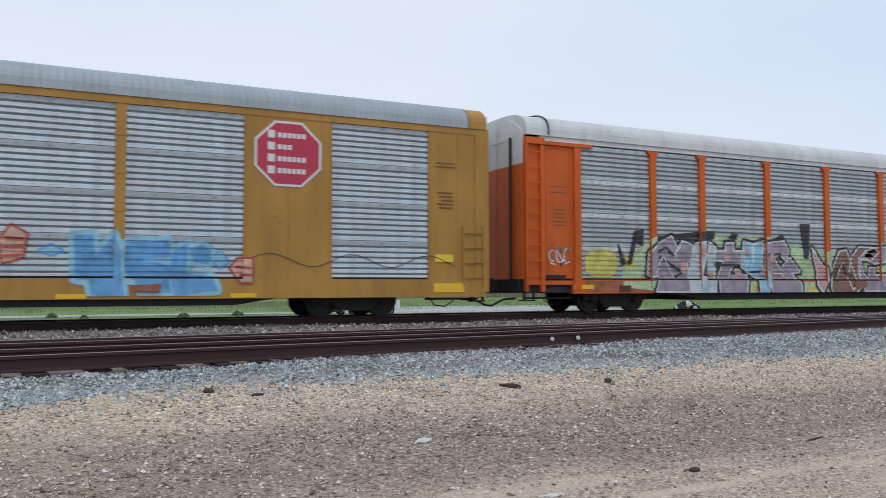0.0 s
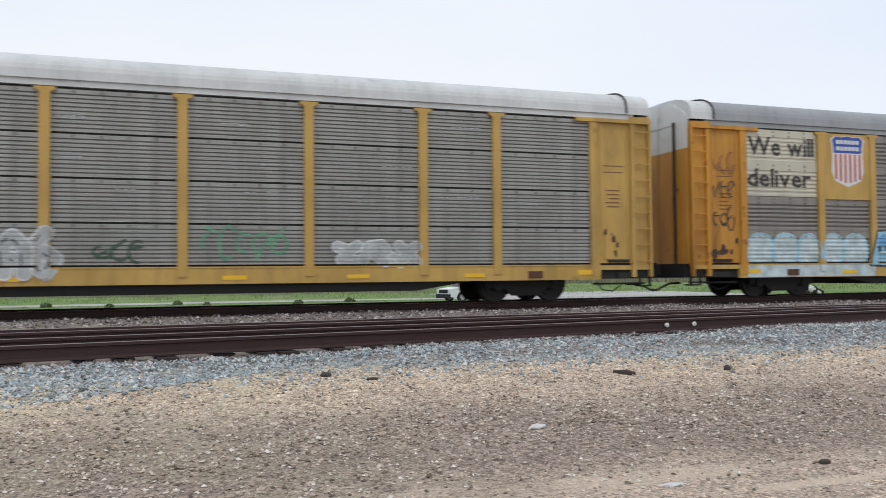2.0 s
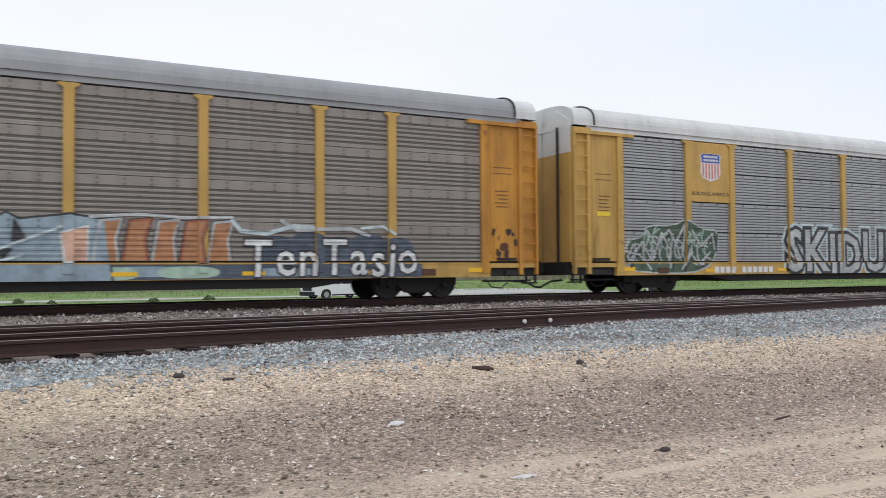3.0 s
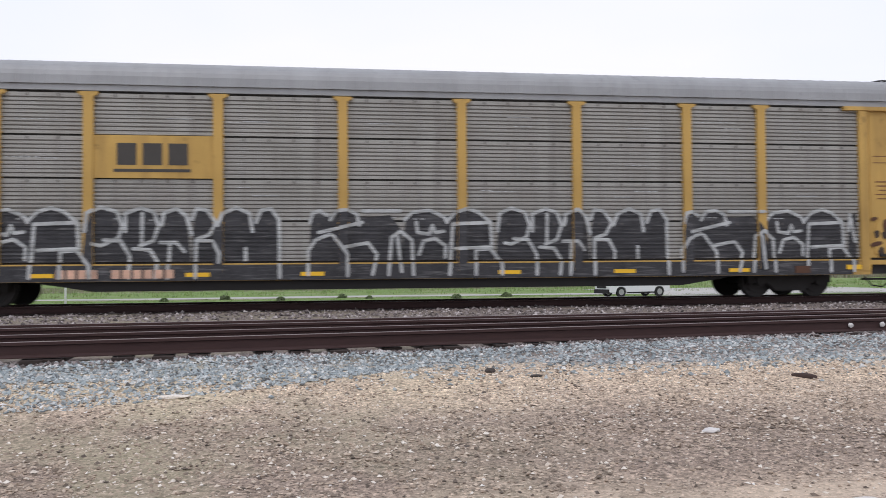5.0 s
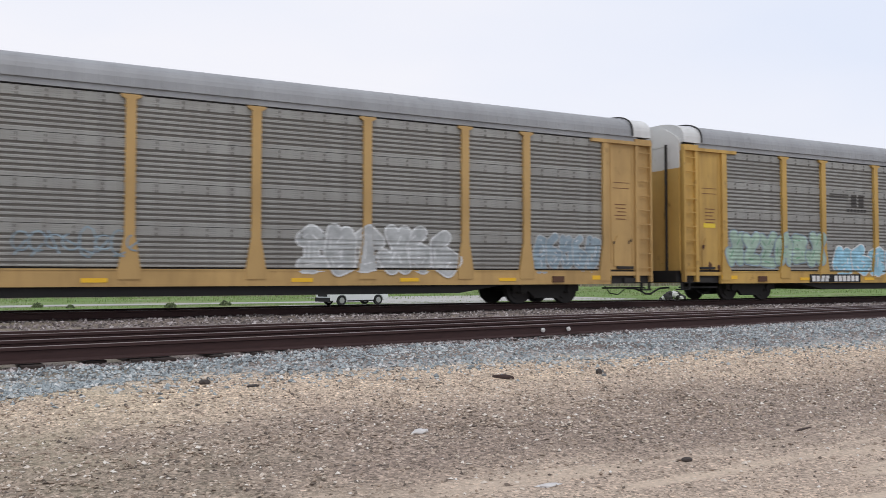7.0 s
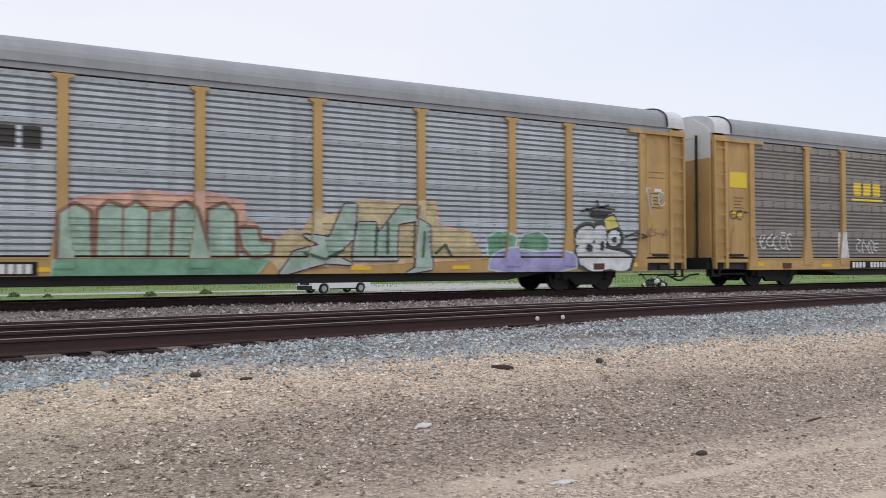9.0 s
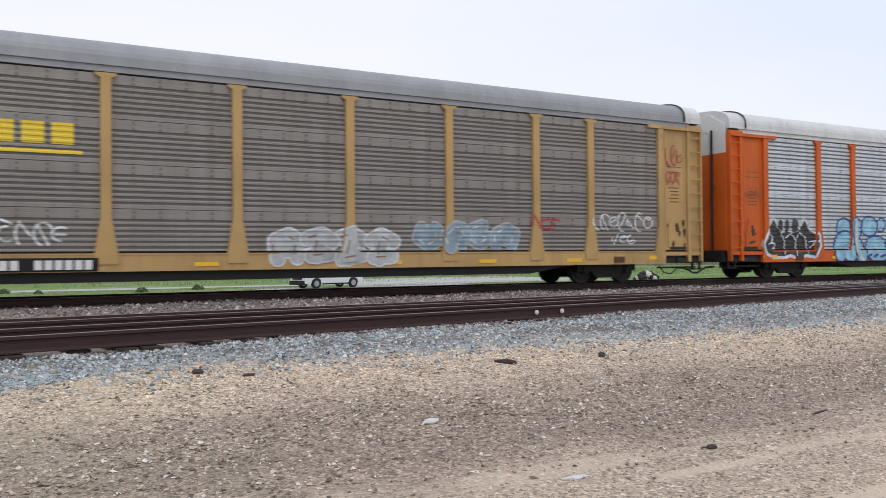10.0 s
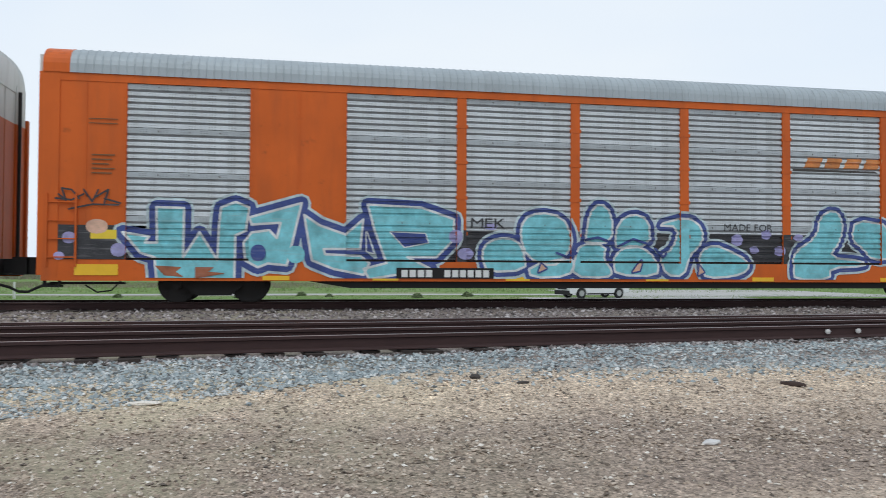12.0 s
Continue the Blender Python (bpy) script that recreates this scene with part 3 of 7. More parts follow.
def clip_band(poly, axis, lo, hi):
    for sign, lim in ((1, lo), (-1, hi)):
        out = []
        for a, b in zip(poly, poly[1:] + poly[:1]):
            da, db = sign * (a[axis] - lim), sign * (b[axis] - lim)
            if da >= 0:
                out.append(a)
            if (da >= 0) != (db >= 0):
                k = da / (da - db)
                out.append((a[0] + (b[0] - a[0]) * k, a[1] + (b[1] - a[1]) * k))
        poly = out
        if len(poly) < 3:
            return []
    return poly


def lay(name, polys, car, spec, material, lift, stagger=True, step=0.0005):
    """Cut flat outlines (x, z) along ribs and posts and press them on to the car's side."""
    zc = [(Z_SILL - 0.3, None), (Z_SILL, -0.06), (Z_DECK, -0.06)]
    prof = PROFILE[spec["fine"]]
    xs = sorted([END0] + [c + s * PW for c in spec["posts"] for s in (-1, 1)] + [e for q in spec["solid"] for e in q] + [END1])
    solid = spec["solid"]
    faces, verts = [], []

    now = [lift]

    def emit(poly, depth):
        k = len(verts)
        verts.extend((x, depth(z) - now[0], z) for x, z in poly)
        faces.append(tuple(range(k, k + len(poly))))

    zlev = [q[0] for q in prof]
    dep = [q[1] for q in prof]
    flat_list = [(q, k) for k, g in enumerate(polys) for q in g] if polys and isinstance(polys[0][0], list) else [(q, k) for k, q in enumerate(polys)]
    base_lift = lift
    for k_, (poly, gid) in enumerate(flat_list):
        now[0] = base_lift + step * ((k_ if stagger else gid) % (11 if step > 0.0001 else 60))
        zlo, zhi = min(q[1] for q in poly), max(q[1] for q in poly)
        if zlo < Z_DECK:
            c = clip_band(poly, 1, Z_SILL + 0.003, Z_DECK)
            if c:
                emit(c, lambda z: -0.062)
        for c0 in spec["posts"]:
            for za, zb, hw in spec.get("feet", ()):
                if za < zhi and zb > zlo:
                    c = clip_band(poly, 0, c0 - hw, c0 + hw)
                    c = clip_band(c, 1, za, zb) if c else c
                    if c:
                        emit(c, lambda z: -0.089)
        if zhi <= Z_DECK:
            continue
        xlo, xhi = min(q[0] for q in poly), max(q[0] for q in poly)
        for a, b in zip(xs, xs[1:]):
            if b <= xlo or a >= xhi:
                continue
            c = clip_band(poly, 0, a, b)
            if not c:
                continue
            mid = (a + b) / 2
            onpost = any(abs(mid - q) < PW for q in spec["posts"])
            flat = onpost or any(s0 <= mid <= s1 for s0, s1 in solid)
            if flat:
                d = clip_band(c, 1, Z_DECK + 0.001, Z_EAVE)
                if d:
                    emit(d, (lambda z: -0.087) if onpost else (lambda z: spec["solid_y"]))
                continue
            for i in range(len(zlev) - 1):
                if zlev[i + 1] <= zlo or zlev[i] >= zhi:
                    continue
                d = clip_band(c, 1, zlev[i], zlev[i + 1])
                if d:
                    z0, z1, d0, d1 = zlev[i], zlev[i + 1], dep[i], dep[i + 1]
                    emit(d, lambda z, z0=z0, z1=z1, d0=d0, d1=d1: d0 + (d1 - d0) * (z - z0) / (z1 - z0))
    if not faces:
        return
    me = bpy.data.meshes.new(name)
    me.from_pydata(verts, [], faces)
    me.materials.append(material)
    tagged(part(name, me, None, car), kind="stuff")


def letters(text, x0, x1, z0, z1, fat=0.0, lean=0.0, bounce=0.0, seed=0):
    """Triangles of a word in the built-in font, stretched to the rectangle; one list of them a letter."""
    rng = random.Random(seed)
    glyphs, pen = [], 0.0
    for ch in text:
        if ch == " ":
            pen += 0.30
            continue
        cu = bpy.data.curves.new("letter", "FONT")
        cu.body, cu.size, cu.resolution_u = ch, 1.0, 2
        ob = bpy.data.objects.new("letter", cu)
        scene.collection.objects.link(ob)
        base = tris_of(ob)
        tri = base
        if fat:
            cu.offset = fat
            tri = tris_of(ob)
        bpy.data.objects.remove(ob)
        bpy.data.curves.remove(cu)
        a, b = min(q[0] for t in base for q in t), max(q[0] for t in base for q in t)
        glyphs.append((pen - a, tri))
        pen += b - a + (0.13 if bounce else 0.09)
    pen -= 0.10
    top = 0.70
    out = []
    for gx0, tri in glyphs:
        dz = rng.uniform(-bounce, bounce) * (z1 - z0)
        one = []
        for t in tri:
            poly = []
            for x, y in t:
                h = y / top
                poly.append((x0 + (x + gx0) / pen * (x1 - x0) + lean * (h - 0.5) * (z1 - z0) * 0.5, z0 + h * (z1 - z0) + dz))
            one.append(poly)
        out.append(one)
    return out


def tris_of(ob):
    dg = bpy.context.evaluated_depsgraph_get()
    dg.update()
    ev = ob.evaluated_get(dg)
    me = ev.to_mesh()
    me.calc_loop_triangles()
    out = [[(me.vertices[i].co.x, me.vertices[i].co.y) for i in t.vertices] for t in me.loop_triangles]
    ev.to_mesh_clear()
    return out


def blob(cx, cz, rx, rz, n=18, power=2.6, spin=0.0):
    out = []
    for k in range(n):
        a = math.tau * k / n
        c, s = math.cos(a), math.sin(a)
        px = math.copysign(abs(c) ** (2 / power), c) * rx
        pz = math.copysign(abs(s) ** (2 / power), s) * rz
        out.append((cx + px * math.cos(spin) - pz * math.sin(spin), cz + px * math.sin(spin) + pz * math.cos(spin)))
    return out


def stroke(pts, w):
    """A brush line as quads."""
    out = []
    for (x0, z0), (x1, z1) in zip(pts, pts[1:]):
        d = math.hypot(x1 - x0, z1 - z0) or 1
        ox, oz = -(z1 - z0) / d * w / 2, (x1 - x0) / d * w / 2
        out.append([(x0 + ox, z0 + oz), (x0 - ox, z0 - oz), (x1 - ox, z1 - oz), (x1 + ox, z1 + oz)])
    return out


def arc(cx, cz, rx, rz, a0, a1, n=8):
    return [(cx + rx * math.cos(a0 + (a1 - a0) * k / n), cz + rz * math.sin(a0 + (a1 - a0) * k / n)) for k in range(n + 1)]


FORMS = [
    [[(0, 0.1), (0.12, 0.88), (0.6, 1), (0.92, 0.62), (0.4, 0.45), (1, 0)]],
    [[(1, 0.9), (0.2, 0.98), (0.06, 0.55), (0.8, 0.45), (0.95, 0.1), (0.1, 0)]],
    [[(0.1, 1), (0, 0.4), (0.4, 0), (0.9, 0.2), (0.95, 0.85)], [(0.3, 0.62), (0.7, 0.95)]],
    [[(0, 0.8), (0.5, 1), (1, 0.75)], [(0.5, 1), (0.42, 0.05)], [(0.1, 0.08), (0.9, 0.15)]],
    [[(0.2, 0), (0, 0.5), (0.35, 0.95), (0.8, 0.9), (1, 0.5), (0.6, 0.4), (0.85, 0.02)]],
    [[(0.05, 0.95), (0.55, 0.62), (1, 1)], [(0.55, 0.62), (0.15, 0.05), (0.9, 0)]],
    [[(0.5, 1), (0.02, 0.8), (0.1, 0.2), (0.6, 0), (1, 0.35), (0.5, 0.5)]],
    [[(0, 0.3), (0.3, 0), (0.7, 0.55), (0.3, 1)], [(0.7, 0.55), (1, 0.95)], [(0.75, 0.5), (1, 0.05)]],
    [[(0.1, 0), (0.05, 0.7), (0.5, 1), (0.95, 0.7), (0.9, 0)], [(0.35, 0.35), (0.65, 0.3)]],
]


def throw(count, x0, x1, z0, z1, seed=0, weight=0.43):
    """Swollen, unreadable letter forms in fat brush lines: for each form its outline, its fill and its shine."""
    rng = random.Random(seed)
    h = z1 - z0
    w = (x1 - x0) / count
    fat = weight * min(w * 1.05, h * 0.75)
    edge = min(0.05, fat * 0.16)
    outer, inner, lines = [], [], []
    for i in range(count):
        form = FORMS[rng.randrange(len(FORMS))]
        a = x0 + i * w + fat * 0.38
        b = x0 + (i + 1) * w - fat * 0.22
        lo, hi = z0 + fat * 0.5 + rng.uniform(0, 0.10) * h, z1 - fat * 0.5 - rng.uniform(0, 0.10) * h
        lean = rng.uniform(-0.10, 0.16) * w
        o, q, s = [], [], []
        for line_ in form:
            pts = [(a + (b - a) * (px + rng.uniform(-.06, .06)) + lean * (pz - .5), lo + (hi - lo) * (pz + rng.uniform(-.04, .04))) for px, pz in line_]
            o += stroke(pts, fat + 2 * edge) + [blob(px, pz, fat / 2 + edge, fat / 2 + edge, 14, 2.0) for px, pz in pts]
            q += stroke(pts, fat) + [blob(px, pz, fat / 2, fat / 2, 14, 2.0) for px, pz in pts]
            for k in range(len(pts) - 1):
                if rng.random() < 0.35:
                    continue
                (ax, az), (bx_, bz) = pts[k], pts[k + 1]
                s += stroke([(ax + 0.25 * (bx_ - ax) - fat * 0.22, az + 0.25 * (bz - az)), (ax + 0.8 * (bx_ - ax) - fat * 0.22, az + 0.8 * (bz - az))], max(0.025, fat * 0.12))
        outer.append(o)
        inner.append(q)
        lines.append(s)
    return outer, inner, lines


def tag(x0, x1, z0, z1, seed, w=0.04):
    """A quick unreadable scrawl."""
    rng = random.Random(seed)
    out, k = [], max(3, int((x1 - x0) / 0.32))
    for i in range(k):
        cx = x0 + (i + 0.5) * (x1 - x0) / k
        r = (x1 - x0) / k
        out += stroke(arc(cx, (z0 + z1) / 2, r * 0.55, (z1 - z0) * rng.uniform(.2, .5), rng.uniform(0, 3), rng.uniform(3.5, 7)), w)
        out += stroke([(cx - r * .4, rng.uniform(z0, z1)), (cx + r * .3, rng.uniform(z0, z1))], w)
    return out


def rect(x0, x1, z0, z1):
    return [[(x0, z0), (x1, z0), (x1, z1), (x0, z1)]]


def bars(x0, x1, z0, z1, n):
    w = (x1 - x0) / n
    return [q for i in range(n) for q in rect(x0 + i * w + w * 0.12, x0 + (i + 1) * w - w * 0.12, z0, z1)]


def shield_polys(x0, x1, z0, z1):
    def sx(k):
        return x0 + (x1 - x0) * k

    def sz_(k):
        return z0 + (z1 - z0) * k
    top = [(sx(a), sz_(b)) for a, b in ((0.04, 0.66), (0.04, 0.78), (0.0, 0.92), (0.12, 0.99), (0.30, 0.97), (0.5, 1.0), (0.70, 0.97), (0.88, 0.99), (1.0, 0.92), (0.96, 0.78), (0.96, 0.66))]
    low = [(sx(a), sz_(b)) for a, b in ((0.04, 0.66), (0.0, 0.30), (0.10, 0.12), (0.5, 0.0), (0.90, 0.12), (1.0, 0.30), (0.96, 0.66))]
    red = []
    for k in range(6):
        c = 0.11 + k * 0.156
        b = 0.06 + 0.14 * abs(c - 0.5) ** 1.3 * 2
        red.append([(sx(c - 0.035), sz_(b)), (sx(c + 0.035), sz_(b)), (sx(c + 0.035), sz_(0.64)), (sx(c - 0.035), sz_(0.64))])
    words = []
    for z in (0.71, 0.84):
        words += bars(sx(0.12), sx(0.88), sz_(z), sz_(z + 0.08), 6)
    return top, low, red, words


def grow(poly, k):
    cx, cz = sum(q[0] for q in poly) / len(poly), sum(q[1] for q in poly) / len(poly)
    return [(cx + (x - cx) * k, cz + (z - cz) * k) for x, z in poly]


def car_base(n_car, label):
    car = tagged(new("autorack_car"), label, "railcar", "cars of the passing train")
    car.location = (X_FIRST + n_car * L_CAR, MAIN_Y, 0)
    return car


SHARED = {}


def shared(key, maker):
    if key not in SHARED:
        SHARED[key] = maker()
    return SHARED[key]


def simple(name, material, *boxes):
    def maker():
        bm = bmesh.new()
        for b in boxes:
            box(bm, *b)
        return mesh_of(name, bm, material)
    return maker


def underframe(car, body):
    def belly():
        bm = bmesh.new()
        prism(bm, [(5.9, 0.57), (7.3, 0.34), (21.3, 0.34), (22.8, 0.57)], "y", 0.03, 2.9)
        prism(bm, [(2.2, 0.60), (2.2, 0.80), (26.4, 0.80), (26.4, 0.60)], "y", 0.6, 2.45)
        for x in (9.0, 12.5, 17.0):
            box(bm, x, x + 0.9, 0.1, 0.5, 0.37, 0.56)
        return mesh_of("center_sill", bm, M["black"])
    part("center_sill", shared("belly", belly), None, car)
    for x in (4.18, 24.49):
        truck_part(car, x, RUN)

    def drawgear(s):
        def maker():
            bm = bmesh.new()
            def X(u):
                return u if s > 0 else L_CAR - u
            def bx(a, b, *r):
                box(bm, min(X(a), X(b)), max(X(a), X(b)), *r)
            bx(0.32, 0.95, 1.32, 1.75, 0.66, 0.98)
            bx(-0.02, 0.34, 1.22, 1.70, 0.62, 1.02)
            bx(0.55, 0.75, 0.2, 2.85, 0.60, 0.98)
            bx(0.75, 2.3, 0.15, 0.32, 0.42, 0.47)
            bx(0.62, 1.0, 0.02, 0.3, 0.36, 0.40)
            bx(0.64, 0.70, 0.04, 0.10, 0.36, 0.66)
            bx(0.95, 1.0, 0.04, 0.10, 0.36, 0.66)
            tube(bm, [(X(a), y, z) for a, y, z in ((2.2, 0.3, 0.5), (2.0, 0.3, 0.28), (1.7, 0.3, 0.24), (1.45, 0.3, 0.40))], 0.018)
            return mesh_of("drawgear", bm, M["black"])
        return maker
    part("coupler", shared("dg1", drawgear(1)), None, car)
    part("coupler", shared("dg2", drawgear(-1)), None, car)

    def hose():
        bm = bmesh.new()
        tube(bm, [(x, 0.9, z) for x, z in ((-0.9, 0.42), (-0.55, 0.41), (-0.30, 0.34), (-0.1, 0.24), (0.1, 0.23), (0.28, 0.32), (0.5, 0.41), (0.9, 0.43))], 0.032, 7)
        return mesh_of("air_hose", bm, M["rubber"], True)
    part("air_hose", shared("hose", hose), None, car)


def end_wall(car, x, s, col, top, key):
    """Door leaves across an end: white above, body colour below, dark slots between; s points out of the car."""
    for z0, z1, text in ((0.98, 4.25, ""), (4.25, 5.18, "white upper end door")):
        for y0, y1, t in ((0.10, 0.78, 0.0), (0.82, 1.50, 0.03), (1.55, 2.23, 0.03), (2.27, 2.95, 0.0)):
            bm = bmesh.new()
            a, b = x - s * 0.05, x + s * (0.06 - t)
            box(bm, min(a, b), max(a, b), y0, y1, z0, z1)
            part("end_door", bm, top if text else col, car, text)
    bm = bmesh.new()
    prism(bm, [(0.14, 5.0), (2.91, 5.0), (2.86, 5.25), (2.3, 5.58), (1.525, 5.68), (0.75, 5.58), (0.19, 5.25)], "x", x - s * 0.1, x + s * 0.045)
    part("gable", bm, top, car, "white end gable")
    bm = bmesh.new()
    a, b = x + s * 0.06, x + s * 0.13
    for y in (0.62, 2.4):
        box(bm, min(a, b), max(a, b), y, y + 0.05, 0.98, 5.05)
    part("lock_rod", bm, M["dark"], car)


def standard_car(n_car, label, paint_mat, panel_mat, roof_mat, flare=True, fine=False, end_mat=None, end_white=True):
    car = car_base(n_car, label)
    end_mat = end_mat or paint_mat
    spec = {"fine": fine, "posts": [DOORPOST[0]] + POSTS + [DOORPOST[1]], "solid": [(END0, DOORPOST[0] + PW), (DOORPOST[1] - PW, END1)], "solid_y": -0.001}
    spec["feet"] = [(Z_SILL + 0.16, Z_DECK, 0.24), (Z_DECK, 1.12, 0.23), (1.12, 1.34, 0.19), (1.34, 1.58, 0.155), (1.58, 1.71, 0.125)] if flare else [(Z_SILL + 0.16, Z_DECK, PW)]
    # added dark filler box: paints the inner shade seen through panel gaps
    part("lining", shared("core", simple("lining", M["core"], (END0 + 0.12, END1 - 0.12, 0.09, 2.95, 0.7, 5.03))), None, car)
    part("side_sill", simple("side_sill", paint_mat, (2.25, 26.42, -0.06, 0.06, Z_SILL, Z_DECK - 0.03), (2.3, END1 - 1.64, -0.075, 0.0, Z_DECK - 0.03, Z_DECK + 0.004))(), None, car)
    part("side_sill", simple("side_sill", paint_mat, (END0, END1, 2.95, 3.1, Z_SILL, Z_DECK))(), None, car)
    part("far_side", simple("far_side", panel_mat, (END0 + 0.1, END1 - 0.1, 2.96, 3.06, Z_DECK, 5.0))(), None, car)
    underframe(car, paint_mat)
    for a, b in ((END0 + 0.04, 2.25), (26.42, END1 - 0.04)):
        part("end_sill", simple("end_sill", paint_mat, (a, b, -0.03, 0.06, 0.82, Z_DECK - 0.02))(), None, car)
        part("step_frame", shared(("step", a), simple("step_frame", M["dark"], (a + 0.1, b, 0.07, 0.3, 0.58, 0.82), (a + 0.55, b - 0.35, -0.02, 0.07, 0.60, 0.74))), None, car)
    # posts and screens
    pm = mesh_of("post", made(post_draw, flare), paint_mat)
    for x in POSTS:
        part("post", pm, None, car, at=(x, 0, 0))
    spots = [DOORPOST[0]] + POSTS + [DOORPOST[1]]
    cache = {}
    for a, b in zip(spots, spots[1:]):
        w = round(b - a, 2)
        for row in range(4):
            if (w, row) not in cache:
                cache[(w, row)] = panel_mesh(b - a, row, fine, panel_mat)
            part("side_panel", cache[(w, row)], None, car, at=(a, 0, 0))
    # eave channel, door head, roof
    part("eave_channel", simple("eave_channel", roof_mat, (END0 + 0.5, END1 - 0.5, -0.03, 0.16, Z_EAVE + 0.03, Z_ROOF + 0.03))(), None, car)
    part("roof", made(roof_draw, END0 + 0.75, END1 - 0.75, 0.33), roof_mat, car)
    for a, b in ((END0 + 0.02, END0 + 0.75), (END1 - 0.75, END1 - 0.02)):
        cap = made(roof_draw, a, b, 0.8)
        part("roof_end", cap, M["roofwhite"] if end_white else roof_mat, car, "pale roof end cap")
        bm = bmesh.new()
        xx = b if a < 5 else a
        tube(bm, [(xx, y - 0.03, z + 0.03) for k, (y, z) in enumerate(roof_section(0.0)) if k < 13], 0.025, 5)
        part("roof_seam", bm, M["dark"], car, "dark bent edge strip")
    # ends: ladder bay, smooth door bay, door post
    for s in (1, -1):
        def X(u):
            return u if s > 0 else L_CAR - u

        def bx(bm, a, b, *r):
            box(bm, min(X(a), X(b)), max(X(a), X(b)), *r)
        bm = bmesh.new()
        bx(bm, 1.28, 2.31, 0.0, 0.07, 1.00, 4.80)
        part("end_panel", bm, end_mat, car)
        for a_, b_ in ((1.36, 1.40), (2.18, 2.21)):
            bm = bmesh.new()
            bx(bm, a_, b_, -0.012, 0.01, 1.2, 4.7)
            part("trim_strip", bm, end_mat, car)
        bm = bmesh.new()
        prism(bm, [(X(2.31), 4.80), (X(2.53), 4.80), (X(2.53), 1.75), (X(2.66 if flare else 2.53), Z_DECK), (X(2.66 if flare else 2.53), Z_SILL + 0.1), (X(2.28), Z_SILL + 0.1), (X(2.31), 1.75)], "y", -0.08, 0.05)
        part("door_post", bm, end_mat, car)
        bm = bmesh.new()
        bx(bm, END0, 2.95, -0.10, 0.06, 4.80, Z_EAVE + 0.02)
        bx(bm, END0, 1.3, -0.07, 0.06, Z_EAVE + 0.02, Z_ROOF - 0.06)
        part("head_rail", bm, end_mat, car)
        bm = bmesh.new()
        bx(bm, END0, 1.20, 0.03, 0.10, 0.9, 4.80)
        part("ladder_panel", bm, end_mat, car)
        lad = part("ladder", made(lambda b: (bx(b, END0, END0 + 0.06, -0.09, 0.06, 0.62, 4.80), bx(b, 1.16, 1.28, -0.07, 0.06, 0.62, 4.80))), end_mat, car)
        for k in range(9):
            bm = bmesh.new()
            bx(bm, END0 + 0.05, 1.17, -0.075, -0.045, 1.05 + 0.44 * k, 1.075 + 0.44 * k)
            part("rung", bm, end_mat, lad)
        end_wall(car, X(END0 + 0.02), -s, end_mat, M["white"], n_car)
        bm = bmesh.new()
        bx(bm, END0 - 0.10, END0 - 0.02, 2.97, 3.10, 0.70, 4.45)
        part("grab_post", bm, end_mat, car)
        # stencilled data blocks and a placard, lettering too small to read
        bm = bmesh.new()
        for k in range(5):
            bx(bm, 1.62, 2.05 - 0.05 * (k % 3), -0.006, 0.0, 2.95 - 0.11 * k, 2.98 - 0.11 * k)
        for z in (3.45, 3.62):
            bx(bm, 1.5, 2.1, -0.006, 0.0, z, z + 0.02)
        tagged(part("stencil_block", bm, M["stencil"], car), kind="stuff")
        if s < 0 and n_car in (6, 9, 11):
            bm = bmesh.new()
            bx(bm, 1.60, 1.88, -0.012, 0.0, 3.02, 3.12)
            part("placard", bm, M["labelw"], car)
        if s > 0 and n_car in (4, 7, 8, 10):
            bm = bmesh.new()
            bx(bm, 1.55, 2.05, -0.012, 0.0, 2.36, 2.50)
            part("placard", bm, M["label"], car, "yellow caution placard")
        bm = bmesh.new()
        prism(bm, [(X(a_), z_) for a_, z_ in ((1.46, 1.10), (2.10, 1.10), (2.10, 1.72), (1.98, 2.02), (1.60, 2.02), (1.44, 1.6))], "y", -0.022, 0.01)
        part("hatch", bm, end_mat, car)
        bm = bmesh.new()
        bx(bm, 1.36, 2.0, -0.05, 0.02, 1.02, 1.10)
        part("latch", bm, M["dark"], car)
        bm = bmesh.new()
        bx(bm, 2.26, 2.95, -0.072, -0.06, 0.70, 0.82)
        part("reflector", bm, M["reflector"], car)
    for x in (6.2, 9.6, 12.2, 16.9, 19.8, 22.8):
        part("reflector", shared("refl", simple("reflector", M["reflector"], (-0.27, 0.27, -0.074, -0.06, 0.66, 0.755))), None, car, at=(x, 0, 0))
    for x in (4.1, 24.5):
        part("jack_bracket", shared("jack", simple("jack_bracket", M["rock_brown"], (-0.2, 0.2, -0.1, -0.06, 0.62, 0.80))), None, car, at=(x, 0, 0))
    return car, spec
TURNED_BAYS = [(2.37, 5.01), (7.41, 10.06), (10.28, 12.90), (13.13, 15.79), (16.02, 18.64), (18.87, 21.49), (23.68, 26.33)]
SMOOTH_BAYS = [(2.34, 4.99), (7.18, 9.80), (10.03, 12.65), (12.88, 15.54), (15.77, 18.39), (18.61, 21.26), (23.66, 26.30)]


